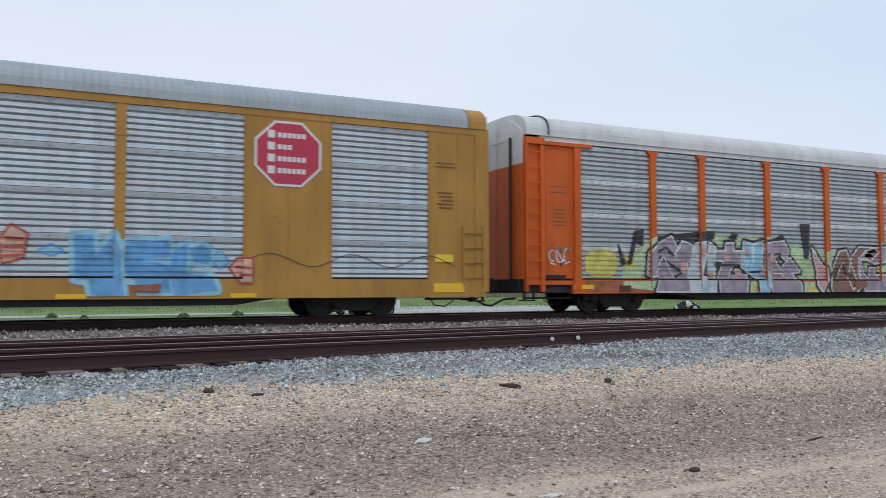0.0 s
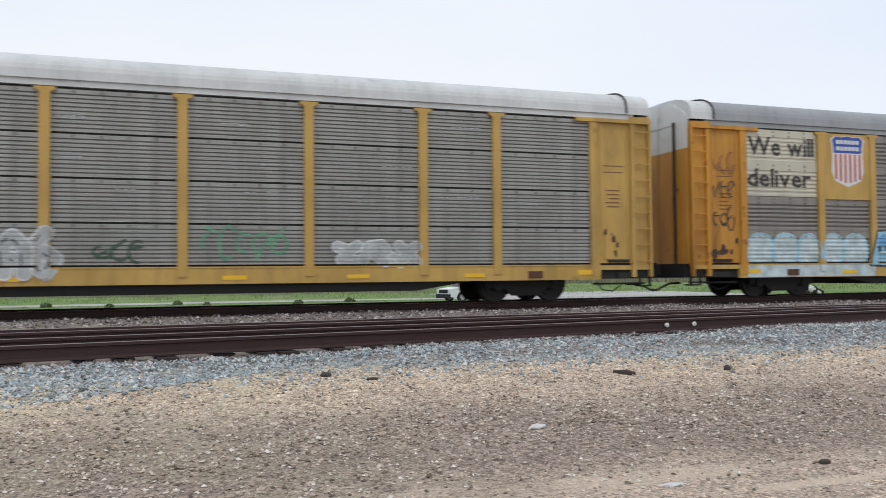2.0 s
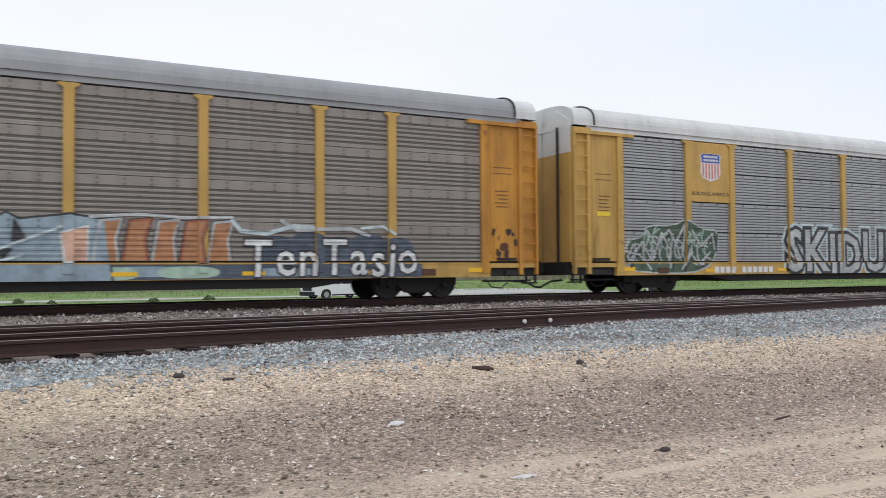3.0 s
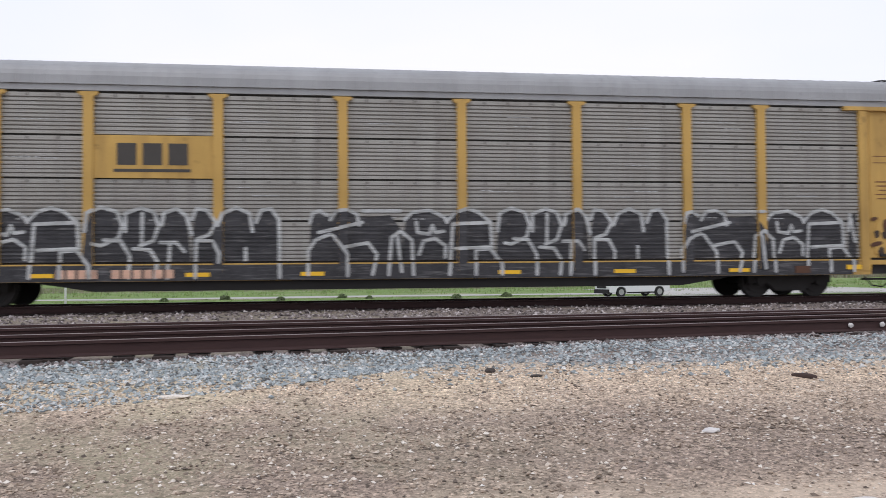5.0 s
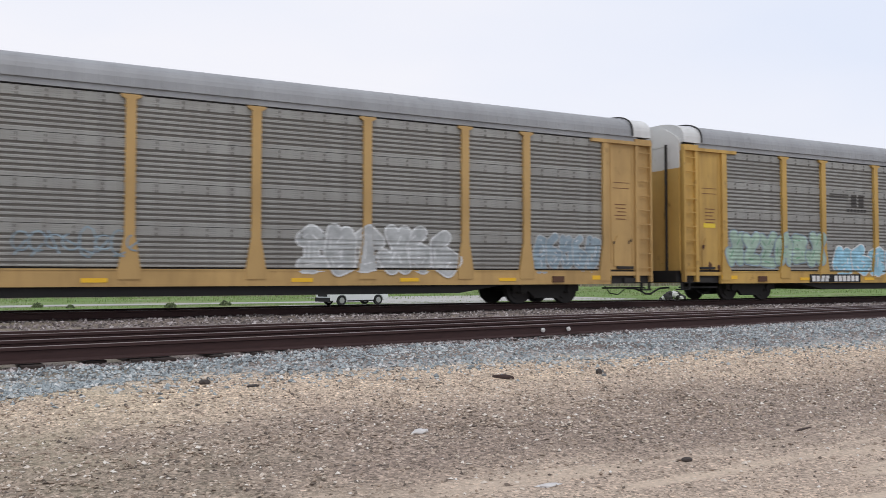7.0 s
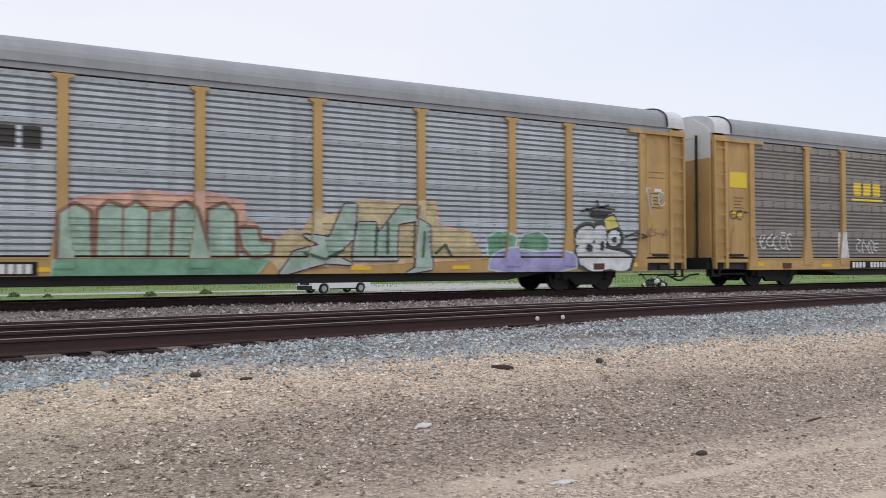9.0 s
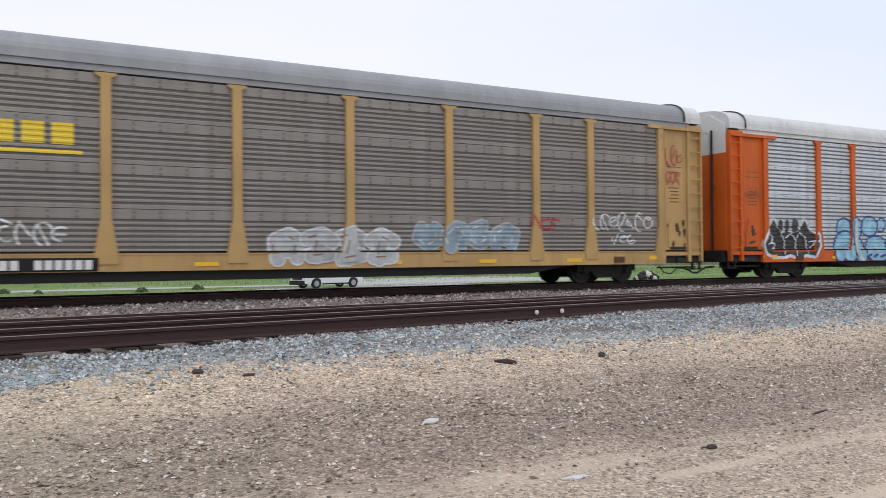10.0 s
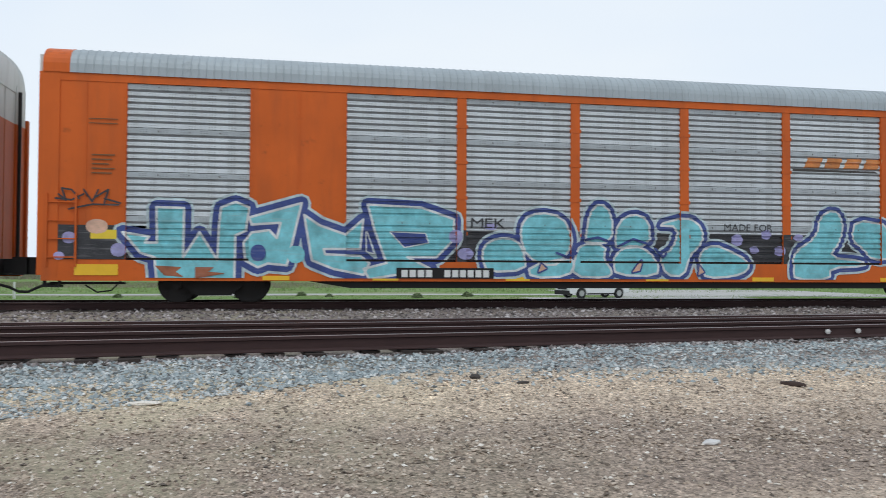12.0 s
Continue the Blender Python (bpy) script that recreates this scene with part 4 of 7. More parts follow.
def flush_car(n_car, label, paint_mat, panel_mat, roof_mat, bays):
    """The other kind of car: flush plated sides with screens let into them and a finely ribbed roof."""
    car = car_base(n_car, label)
    spec = {"fine": False, "posts": [], "solid": [], "solid_y": -0.047}
    edges = [0.62] + [e for b in bays for e in b] + [28.05]
    # same added filler box, dark in place of interior shade
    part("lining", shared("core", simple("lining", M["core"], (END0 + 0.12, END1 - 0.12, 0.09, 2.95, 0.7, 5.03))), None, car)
    part("far_side", simple("far_side", panel_mat, (0.75, 27.9, 2.96, 3.06, Z_DECK, 5.0))(), None, car)
    part("side_sill", simple("side_sill", paint_mat, (0.62, 28.05, -0.05, 0.06, 0.50, Z_DECK))(), None, car)
    underframe(car, paint_mat)
    for a, b in zip(edges[::2], edges[1::2]):
        spec["solid"].append((a, b))
        bm = bmesh.new()
        box(bm, a, b, -0.03, 0.06, Z_DECK, Z_EAVE)
        part("side_plate", bm, paint_mat, car)
        if b - a > 1:
            for x in (a + 0.02, (a + b) / 2, b - 0.05):
                part("batten", simple("batten", paint_mat, (x, x + 0.03, -0.045, -0.03, Z_DECK + 0.02, Z_EAVE - 0.02))(), None, car)
        else:
            for k in range(4):
                part("clip", simple("clip", paint_mat, (a - 0.03, b + 0.03, -0.04, -0.028, 1.6 + 0.85 * k, 1.68 + 0.85 * k))(), None, car)
    cache = {}
    for a, b in bays:
        for row in range(4):
            w = round(b - a, 2)
            if (w, row) not in cache:
                cache[(w, row)] = panel_mesh(b - a, row, False, panel_mat)
            part("side_panel", cache[(w, row)], None, car, at=(a, 0, 0))
    part("eave_channel", simple("eave_channel", paint_mat, (0.62, 28.05, -0.045, 0.16, Z_EAVE, Z_ROOF + 0.04))(), None, car)
    part("roof", made(roof_draw, 1.15, 27.52, 0.17), roof_mat, car)
    for a, b in ((0.60, 1.15), (27.52, 28.07)):
        part("roof_end", made(roof_draw, a, b, 0.6), paint_mat, car, "painted roof end cap")
    for s in (1, -1):
        def X(u):
            return u if s > 0 else L_CAR - u

        def bx(bm, a, b, *r):
            box(bm, min(X(a), X(b)), max(X(a), X(b)), *r)
        for k, y in enumerate((0.08, 0.45, 0.85, 1.2, 1.55, 1.9, 2.3, 2.65)):
            for z0, z1 in ((0.98, 4.3), (4.3, 5.75 if 2 <= k <= 5 else 5.45)):
                bm = bmesh.new()
                bx(bm, 0.50 + 0.03 * (k % 2), 0.66, y, y + 0.28, z0, z1)
                part("end_door", bm, M["white"] if z0 > 4 else M["midpan"] if s > 0 and k < 3 else paint_mat, car, "white upper end door" if z0 > 4 else "")
        bm = bmesh.new()
        bx(bm, 0.53, 0.95, -0.055, 0.10, 0.62, Z_ROOF)
        part("corner_post", bm, paint_mat, car)
        lad = part("ladder", made(lambda b: (bx(b, 0.70, 0.74, -0.10, -0.05, 0.8, 2.4), bx(b, 1.30, 1.34, -0.10, -0.03, 0.8, 2.4))), paint_mat, car)
        for k in range(4):
            bm = bmesh.new()
            bx(bm, 0.72, 1.32, -0.095, -0.065, 1.0 + 0.4 * k, 1.025 + 0.4 * k)
            part("rung", bm, paint_mat, lad)
        bm = bmesh.new()
        for k in range(5):
            bx(bm, 1.62, 2.1 - 0.06 * (k % 3), -0.052, -0.046, 3.25 - 0.10 * k, 3.28 - 0.10 * k)
        for z in (3.95, 4.05):
            bx(bm, 1.55, 2.15, -0.052, -0.046, z, z + 0.02)
        tagged(part("stencil_block", bm, M["stencil"], car), kind="stuff")
        bm = bmesh.new()
        bx(bm, 1.62, 2.16, -0.058, -0.046, 1.42, 1.62)
        part("placard", bm, M["label"], car, "yellow caution placard")
        bm = bmesh.new()
        bx(bm, 1.3, 2.2, -0.066, -0.05, 0.62, 0.86)
        part("reflector", bm, M["reflector"], car)
    for x in (5.6, 8.1, 11.3, 14.9, 17.8, 21.5):
        part("reflector", shared("refl2", simple("reflector", M["reflector"], (-0.3, 0.3, -0.064, -0.05, 0.52, 0.62))), None, car, at=(x, 0, 0))
    return car, spec


def spray_word(car, spec, text, x0, x1, z0, z1, fill, edge, fat=0.03, lean=0.1, seed=0, glow=None, halo=0.03, shine=None):
    fat = min(fat, 0.03)
    if glow:
        lay("graffiti", letters(text, x0, x1, z0, z1, fat + 2 * halo, lean, 0.05, seed), car, spec, M["s_" + glow], 0.004, False)
    lay("graffiti", letters(text, x0, x1, z0, z1, fat + halo, lean, 0.05, seed), car, spec, M["s_" + edge], 0.012, False)
    if shine:
        lay("graffiti", letters(text, x0, x1, z0, z1, fat + 0.004, lean, 0.05, seed), car, spec, M["s_" + shine], 0.017, False)
    fills = fill.split()
    body = letters(text, x0, x1, z0, z1, fat - 0.01, lean, 0.05, seed)
    for k in range(len(fills)):
        lay("graffiti", body[k::len(fills)], car, spec, M["s_" + fills[k]], 0.020, False)


def spray_throw(car, spec, count, x0, x1, z0, z1, fill, edge, seed=0, inner=None, weight=0.43):
    """Each swollen form is a painted part of its own: outline, fill, shine."""
    fills = fill.split()
    for k, (o, i, s) in enumerate(zip(*throw(count, x0, x1, z0, z1, seed, weight))):
        up = 0.019 * (k % 2)
        lay("graffiti", o, car, spec, M["s_" + edge], 0.004 + up)
        lay("graffiti", i, car, spec, M["s_" + fills[k % len(fills)]], 0.010 + up)
        lay("graffiti", s, car, spec, M["s_" + (inner or edge)], 0.016 + up)


def spray_tag(car, spec, x0, x1, z0, z1, col, seed, w=0.04):
    lay("graffiti", tag(x0, x1, z0, z1, seed, w), car, spec, M["s_" + col], 0.010)


def round_off(poly, times):
    for _ in range(times):
        poly = [q for a, b in zip(poly, poly[1:] + poly[:1]) for q in ((a[0] * 0.75 + b[0] * 0.25, a[1] * 0.75 + b[1] * 0.25), (a[0] * 0.25 + b[0] * 0.75, a[1] * 0.25 + b[1] * 0.75))]
    return poly


def filled(poly):
    return [[poly[i] for i in t] for t in tessellate_polygon([[Vector((x, z, 0.0)) for x, z in poly]])]


def inked(pts, w):
    return stroke(pts, w) + [blob(x, z, w / 2, w / 2, 8, 2.0) for x, z in pts]


def piece(car, spec, fill, edge, poly, w, inner=None, halo=None, soft=1, level=0):
    """One painted letter: spray halo, outline, fill and inner line, one coat over another."""
    poly = round_off(poly, soft)
    ringed = poly + poly[:1]
    up = 0.004 + 0.008 * level
    if halo:
        lay("graffiti", inked(ringed, 2 * w + 0.12), car, spec, M["s_" + halo], up, True, 0.00003)
    lay("graffiti", inked(ringed, 2 * w), car, spec, M["s_" + edge], up + 0.002, True, 0.00003)
    lay("graffiti", filled(poly), car, spec, M["s_" + fill], up + 0.004, True, 0.00003)
    if inner:
        lay("graffiti", inked(ringed, 0.055), car, spec, M["s_" + inner], up + 0.006, True, 0.00003)


def brush(car, spec, col, pts, w, level=3):
    lay("graffiti", inked(pts, w), car, spec, M["s_" + col], 0.004 + 0.008 * level, True, 0.00003)


def dots(car, spec, col, blobs, level=3):
    lay("graffiti", [blob(x, z, a, b, 16, 2.2) for x, z, a, b in blobs], car, spec, M["s_" + col], 0.004 + 0.008 * level, True, 0.00003)


def bubble_body(car, spec, x_at, poly):
    poly = clip_band(round_off([(x + x_at, z) for x, z in poly], 1), 0, 0.0, 26.05)
    if poly:
        lay("graffiti", filled(poly), car, spec, M["s_black"], 0.006, True, 0.00003)


def bubble_line(car, spec, x_at, pts):
    pts = [(x + x_at, z) for x, z in pts if x + x_at < 26.05]
    if len(pts) > 1:
        brush(car, spec, "silver", pts, 0.085, 2)


def emblem_plate(car, x0, x1, z0, z1, material, label):
    bm = bmesh.new()
    box(bm, x0, x1, -0.05, 0.02, z0, z1)
    return part("sign_plate", bm, material, car, label)


def flat_polys(name, polys, car, y, material):
    vs, fs = [], []
    for q in polys:
        fs.append(tuple(range(len(vs), len(vs) + len(q))))
        vs += [(x, y, z) for x, z in q]
    me = bpy.data.meshes.new(name)
    me.from_pydata(vs, [], fs)
    me.materials.append(material)
    return tagged(part(name, me, None, car), kind="stuff")


def shield(car, x0, x1, z0, z1, y=-0.054):
    top, low, red, words = shield_polys(x0, x1, z0, z1)
    flat_polys("emblem", [grow(low, 1.06), grow(top, 1.1)], car, y, M["labelw"])
    flat_polys("emblem", [top], car, y - 0.004, M["shieldblue"])
    flat_polys("emblem", [low], car, y - 0.003, M["labelw"])
    flat_polys("emblem", red, car, y - 0.006, M["shieldred"])
    flat_polys("emblem", words, car, y - 0.008, M["labelw"])


def swoosh(car, spec, x0, x1, z0, z1, col="red"):
    """A railway's slanted name drawn as plain bars over a dark underline."""
    b = bars(x0 + 0.2, x1, z0 + 0.1, z1, 4)
    b = [[(x + (z - z0) * 0.5, z) for x, z in q] for q in b]
    lay("emblem", b, car, spec, M["s_" + col], 0.006)
    lay("emblem", [[(x0, z0), (x1, z0), (x1 - 0.1, z0 + 0.05), (x0, z0 + 0.07)]], car, spec, M["ink"], 0.006)


def data_bars(car, spec, x0, x1, z0=0.62, z1=0.82, mat="labelw", back=None):
    if back:
        lay("marking", rect(x0 - 0.1, x1 + 0.1, z0 - 0.04, z1 + 0.05), car, spec, M[back], 0.014)
    mid = x0 + (x1 - x0) * 0.36
    lay("marking", bars(x0, mid, z0, z1, 4) + bars(mid + 0.25, x1, z0, z1, 6), car, spec, M[mat], 0.018)


CARS = []

# 0: ochre car with a crimson octagon
c, sp = flush_car(0, "ochre autorack railcar with silver screens and crimson octagonal emblem", M["ochre"], M["zincblue"], M["roofblue"], TURNED_BAYS)
CARS.append(c)
octo = lambda k: [(22.56 + k * 0.80 * math.cos(math.tau * (i + 0.5) / 8) * 1.04, 4.0 + k * 0.80 * math.sin(math.tau * (i + 0.5) / 8)) for i in range(8)]
flat_polys("emblem", [octo(1.08)], c, -0.050, M["labelw"])
flat_polys("emblem", [octo(1.0)], c, -0.054, M["kred"])
flat_polys("emblem", [q for k in range(4) for q in (rect(22.05, 22.22, 3.50 + k * 0.29, 3.69 + k * 0.29) + bars(22.28, 22.65 + 0.35 * (k != 2), 3.52 + k * 0.29, 3.64 + k * 0.29, 3 + (k != 2) * 3))], c, -0.058, M["labelw"])
piece(c, sp, "blue", "sky", [(17.84, 1.9), (18.22, 1.93), (18.27, 1.44), (18.65, 1.94), (18.77, 1.57), (18.85, 0.57), (18.44, 0.51), (18.2, 0.63), (18.14, 0.92), (17.86, 0.94)], 0.11, None, None, 0, 0)
piece(c, sp, "blue", "sky", [(18.92, 1.76), (19.8, 1.85), (19.87, 1.46), (19.25, 1.39), (19.81, 1.27), (19.87, 0.95), (19.02, 0.92), (18.86, 1.19)], 0.11, None, None, 0, 0)
piece(c, sp, "blue", "sky", [(19.08, 0.94), (19.81, 0.95), (19.88, 0.63), (19.2, 0.67)], 0.11, None, None, 0, 0)
piece(c, sp, "blue", "sky", [(19.9, 1.59), (20.24, 1.79), (20.19, 1.08), (20.77, 1.02), (20.9, 0.69), (19.94, 0.56), (19.81, 1.08)], 0.11, None, None, 0, 0)
piece(c, sp, "blue", "sky", [(20.24, 1.66), (20.56, 1.74), (20.76, 1.61), (20.7, 1.28), (20.38, 1.34)], 0.11, None, None, 0, 0)
piece(c, sp, "sky", "blue", [(17.18, 1.54), (17.39, 1.67), (17.62, 1.55), (17.4, 1.48)], 0.05, None, None, 0, 0)
piece(c, sp, "sky", "blue", [(20.76, 1.41), (20.96, 1.61), (21.16, 1.35), (20.96, 1.22)], 0.05, None, None, 0, 0)
piece(c, sp, "peach", "red", [(16.63, 2.07), (16.92, 1.9), (16.85, 1.41), (16.48, 1.29), (16.42, 1.76)], 0.05, None, None, 0, 1)
piece(c, sp, "peach", "red", [(21.36, 1.42), (21.69, 1.43), (21.7, 0.89), (21.43, 0.89), (21.2, 1.22)], 0.05, None, None, 0, 1)
brush(c, sp, "red", [(16.52, 1.82), (16.85, 1.8)], 0.05, 5)
brush(c, sp, "red", [(16.48, 1.62), (16.85, 1.63)], 0.05, 5)
brush(c, sp, "red", [(16.5, 1.43), (16.82, 1.46)], 0.05, 5)
brush(c, sp, "red", [(21.33, 1.25), (21.65, 1.22)], 0.05, 5)
brush(c, sp, "red", [(21.43, 1.06), (21.67, 1.06)], 0.05, 5)
piece(c, sp, "rust", "rust", [(19.02, 0.79), (19.63, 0.82), (19.59, 0.67), (19.08, 0.67)], 0.02, None, None, 0, 3)
lay("graffiti", stroke([(21.6 + 0.25 * k, 1.42 + 0.16 * math.sin(k * 0.75)) for k in range(23)], 0.02), c, sp, M["ink"], 0.010)

# 1: orange car, long many-coloured piece
c, sp = standard_car(1, "orange autorack railcar with silver screens and long multicoloured graffiti", M["orange"], M["zincdull"], M["roofwhite"], flare=False)
CARS.append(c)
lay("graffiti", rect(2.7, 18.8, 0.60, 0.93), c, sp, M["s_rust"], 0.001)
lay("graffiti", [blob(3.3, 1.45, 0.6, 0.42), blob(4.3, 1.5, 0.25, 0.2)], c, sp, M["s_yellow"], 0.011)
piece(c, sp, "lime", "lime", [(4.06, 0.59), (4.16, 1.4), (4.96, 2.07), (5.42, 2.3), (6.83, 2.32), (8.58, 2.34), (9.94, 2.4), (11.17, 2.14), (12.2, 1.89), (14.19, 1.97), (14.75, 0.43)], 0.05, None, None, 1, 0)
piece(c, sp, "lime", "lime", [(14.26, 0.57), (14.14, 1.96), (15.55, 2.29), (17.1, 2.31), (18.09, 2.06), (18.72, 1.28), (18.99, 0.57)], 0.05, None, None, 1, 0)
piece(c, sp, "black", "black", [(4.26, 1.43), (4.53, 2.41), (4.86, 2.48), (4.82, 2), (4.56, 2.14), (4.39, 1.47)], 0.03, None, None, 0, 1)
piece(c, sp, "black", "black", [(3.9, 2.01), (4.19, 1.47), (4.03, 1.4)], 0.03, None, None, 0, 1)
piece(c, sp, "black", "black", [(11.63, 2.86), (12.08, 2.86), (11.99, 1.72), (11.82, 1.72)], 0.03, None, None, 0, 1)
piece(c, sp, "black", "black", [(8.38, 2.32), (8.52, 2.48), (8.72, 2.43), (8.68, 2.3)], 0.03, None, None, 0, 1)
piece(c, sp, "black", "black", [(5.36, 2.27), (6.83, 2.43), (7.74, 2.49), (7.7, 2.3), (6.83, 2.22)], 0.03, None, None, 0, 1)
piece(c, sp, "black", "black", [(10.52, 2.39), (10.8, 2.48), (10.83, 2.28)], 0.03, None, None, 0, 1)
piece(c, sp, "mauve", "black", [(4.99, 1.12), (5.06, 1.8), (5.39, 2.07), (5.96, 2.32), (6.19, 1.99), (6.06, 1.68), (6.39, 2.19), (6.83, 2.05), (6.79, 1.81), (7.03, 1.71), (6.59, 1.51), (6.62, 0.59), (5.28, 0.61), (5.42, 1.11), (5.15, 1.05)], 0.11, "white", None, 0, 2)
piece(c, sp, "pale", "black", [(6.93, 2.12), (7.33, 2.18), (7.36, 1.94), (7.09, 1.09), (7.36, 1.02), (7.5, 2.18), (7.77, 2.01), (7.69, 0.54), (6.69, 0.55), (6.62, 1.17)], 0.11, "white", None, 0, 2)
piece(c, sp, "mauve", "black", [(7.7, 1.9), (8.17, 1.91), (8.21, 2.16), (8.55, 2.17), (8.55, 1.91), (9.02, 1.92), (8.98, 1.51), (8.51, 1.45), (8.3, 1.11), (9.12, 1.13), (9.04, 0.52), (7.89, 0.53), (7.83, 1.08), (8.1, 1.56), (7.73, 1.6)], 0.11, "white", None, 0, 2)
piece(c, sp, "sky", "black", [(8.99, 2.23), (9.4, 2.16), (9.39, 1.47), (9.46, 2.16), (9.87, 2.26), (9.8, 1.47), (10.07, 1.12), (10.06, 0.5), (9.65, 0.54), (9.59, 0.99), (9.18, 1.2), (8.85, 1.41)], 0.11, "white", None, 0, 2)
piece(c, sp, "mauve", "black", [(9.94, 2.19), (10.83, 2.28), (11.03, 2), (10.96, 1.59), (10.62, 1.8), (10.35, 1.74), (10.62, 1.35), (11.1, 1.73), (11.58, 1.24), (11.16, 1.21), (11.57, 0.83), (11.57, 0.52), (10.2, 0.54), (9.93, 1.33), (9.94, 1.81)], 0.11, "white", None, 0, 2)
piece(c, sp, "pink", "black", [(12.17, 2.1), (12.61, 1.57), (12.82, 1.4), (12.88, 1.01), (12.6, 0.53), (12.33, 0.82), (12.4, 1.23), (12.27, 1.65)], 0.11, "white", None, 0, 2)
piece(c, sp, "brown", "black", [(13.02, 1.08), (13.52, 1.98), (13.9, 2.04), (14.18, 1.48), (14.55, 0.72), (14.19, 0.44), (13.15, 0.49), (12.98, 0.74)], 0.11, "white", None, 0, 2)
brush(c, sp, "black", [(5.39, 1.83), (5.72, 1.96), (6.02, 1.72)], 0.07, 6)
brush(c, sp, "black", [(5.49, 1.66), (6.35, 1.2), (6.02, 1.04)], 0.07, 6)
brush(c, sp, "black", [(7.7, 1.46), (8.78, 1.45)], 0.07, 6)
brush(c, sp, "black", [(9.97, 1.81), (10.62, 1.84), (10.62, 1.73)], 0.07, 6)
brush(c, sp, "black", [(13.3, 0.94), (13.37, 1.29), (13.65, 1.56), (13.86, 1.21), (14.13, 1.14)], 0.07, 6)
brush(c, sp, "black", [(9.25, 1.23), (9.8, 1.26)], 0.07, 6)
brush(c, sp, "white", [(5.22, 1.15), (5.59, 1.69), (6.02, 1)], 0.035, 7)
brush(c, sp, "white", [(10.27, 1.19), (10.62, 1.18), (11.02, 0.97)], 0.035, 7)
brush(c, sp, "white", [(13.33, 1.01), (13.48, 1.35), (13.69, 1.59)], 0.035, 7)
dots(c, sp, "pink", [(7.16, 1.84, 0.12, 0.14), (8.24, 1.66, 0.15, 0.09), (7.53, 1.12, 0.12, 0.12), (8.71, 1.21, 0.15, 0.08), (10.21, 1.7, 0.19, 0.17), (9.12, 1.89, 0.11, 0.09), (9.8, 1.19, 0.12, 0.11), (6.39, 1.37, 0.13, 0.19)], 6)
piece(c, sp, "brown", "black", [(14.17, 1.82), (14.56, 2.16), (15.4, 2.15), (15.65, 2.01), (15.19, 1.67), (14.7, 1.71), (14.59, 1.4), (14.62, 0.98), (14.12, 0.64), (13.92, 0.99)], 0.1, "white", None, 0, 2)
piece(c, sp, "mauve", "black", [(14.63, 1.68), (14.84, 1.78), (15.39, 1.56), (15.82, 1.63), (16.04, 2.18), (15.4, 2.15), (14.91, 2.02), (14.56, 1.75), (14.51, 1.26), (14.75, 0.6), (15.91, 0.58), (15.91, 1.17), (15.39, 1.18), (15.43, 1.42), (15.08, 1.43), (15.04, 1.04), (14.83, 1.19)], 0.1, "white", None, 0, 2)
piece(c, sp, "pale", "black", [(16.07, 2.22), (16.39, 2.18), (16.31, 1.52), (16.67, 2.14), (16.95, 2.1), (17.01, 1.44), (17.43, 0.94), (17.42, 0.59), (16.72, 0.64), (16.66, 1.23), (16.44, 1.23), (16.43, 0.64), (15.98, 0.65), (15.99, 1.66)], 0.1, "white", None, 0, 2)
piece(c, sp, "mauve", "black", [(17.26, 1.5), (17.65, 1.5), (17.68, 1.01), (18.36, 1.21), (18.43, 0.61), (17.71, 0.62), (17.22, 1.22)], 0.1, "white", None, 0, 2)
piece(c, sp, "pink", "black", [(17.13, 1.86), (17.24, 2.1), (17.56, 2.19), (17.91, 2.09), (17.98, 1.85), (17.8, 1.6), (17.51, 1.56), (17.23, 1.64)], 0.1, "white", None, 0, 2)
dots(c, sp, "brown", [(14.54, 0.84, 0.35, 0.15)], 6)
piece(c, sp, "white", "black", [(20.35, 0.62), (20.48, 1.61), (21.24, 1.92), (21.28, 1.7), (21.6, 1.84), (21.97, 1.94), (22.19, 1.87), (22.55, 1.97), (23.28, 1.72), (23.65, 1.89), (24.89, 1.91), (25.63, 1.8), (25.9, 0.9), (25.89, 0.54)], 0.04, None, None, 0, 0)
piece(c, sp, "sky", "sky", [(20.44, 1.4), (21.24, 1.67), (21.3, 1.39), (20.5, 1.11)], 0.02, None, None, 1, 1)
piece(c, sp, "sky", "sky", [(21.82, 1.73), (22.55, 1.83), (22.69, 1.58), (21.96, 1.59)], 0.02, None, None, 1, 1)
piece(c, sp, "sky", "sky", [(20.93, 0.61), (21.23, 1.24), (21.37, 1.17), (21.07, 0.58)], 0.02, None, None, 1, 1)
piece(c, sp, "sky", "sky", [(23.57, 1.71), (24.89, 1.77), (25.48, 1.55), (24.14, 1.14), (23.7, 1.21)], 0.02, None, None, 1, 1)
piece(c, sp, "sky", "sky", [(22.1, 1.16), (23.26, 1.22), (23.26, 1.04), (22.17, 1.02)], 0.02, None, None, 1, 1)
brush(c, sp, "navy", [(21.81, 1.49), (21.95, 1.2), (21.99, 1.48), (21.81, 1.49)], 0.05, 3)
brush(c, sp, "navy", [(22.32, 1.51), (22.5, 1.23), (22.43, 1.51)], 0.05, 3)
brush(c, sp, "navy", [(23.08, 1.15), (23.19, 1.33), (23.26, 1.13)], 0.05, 3)
brush(c, sp, "navy", [(20.47, 1.36), (20.8, 1.39), (20.4, 1.08)], 0.05, 3)
brush(c, sp, "navy", [(21.3, 1.31), (21.24, 1.53), (21.41, 1.35)], 0.05, 3)
swoosh(c, sp, 18.84, 21.35, 3.33, 3.70, "orange")
data_bars(c, sp, 8.4, 10.6, 0.66, 0.84, "s_orange")

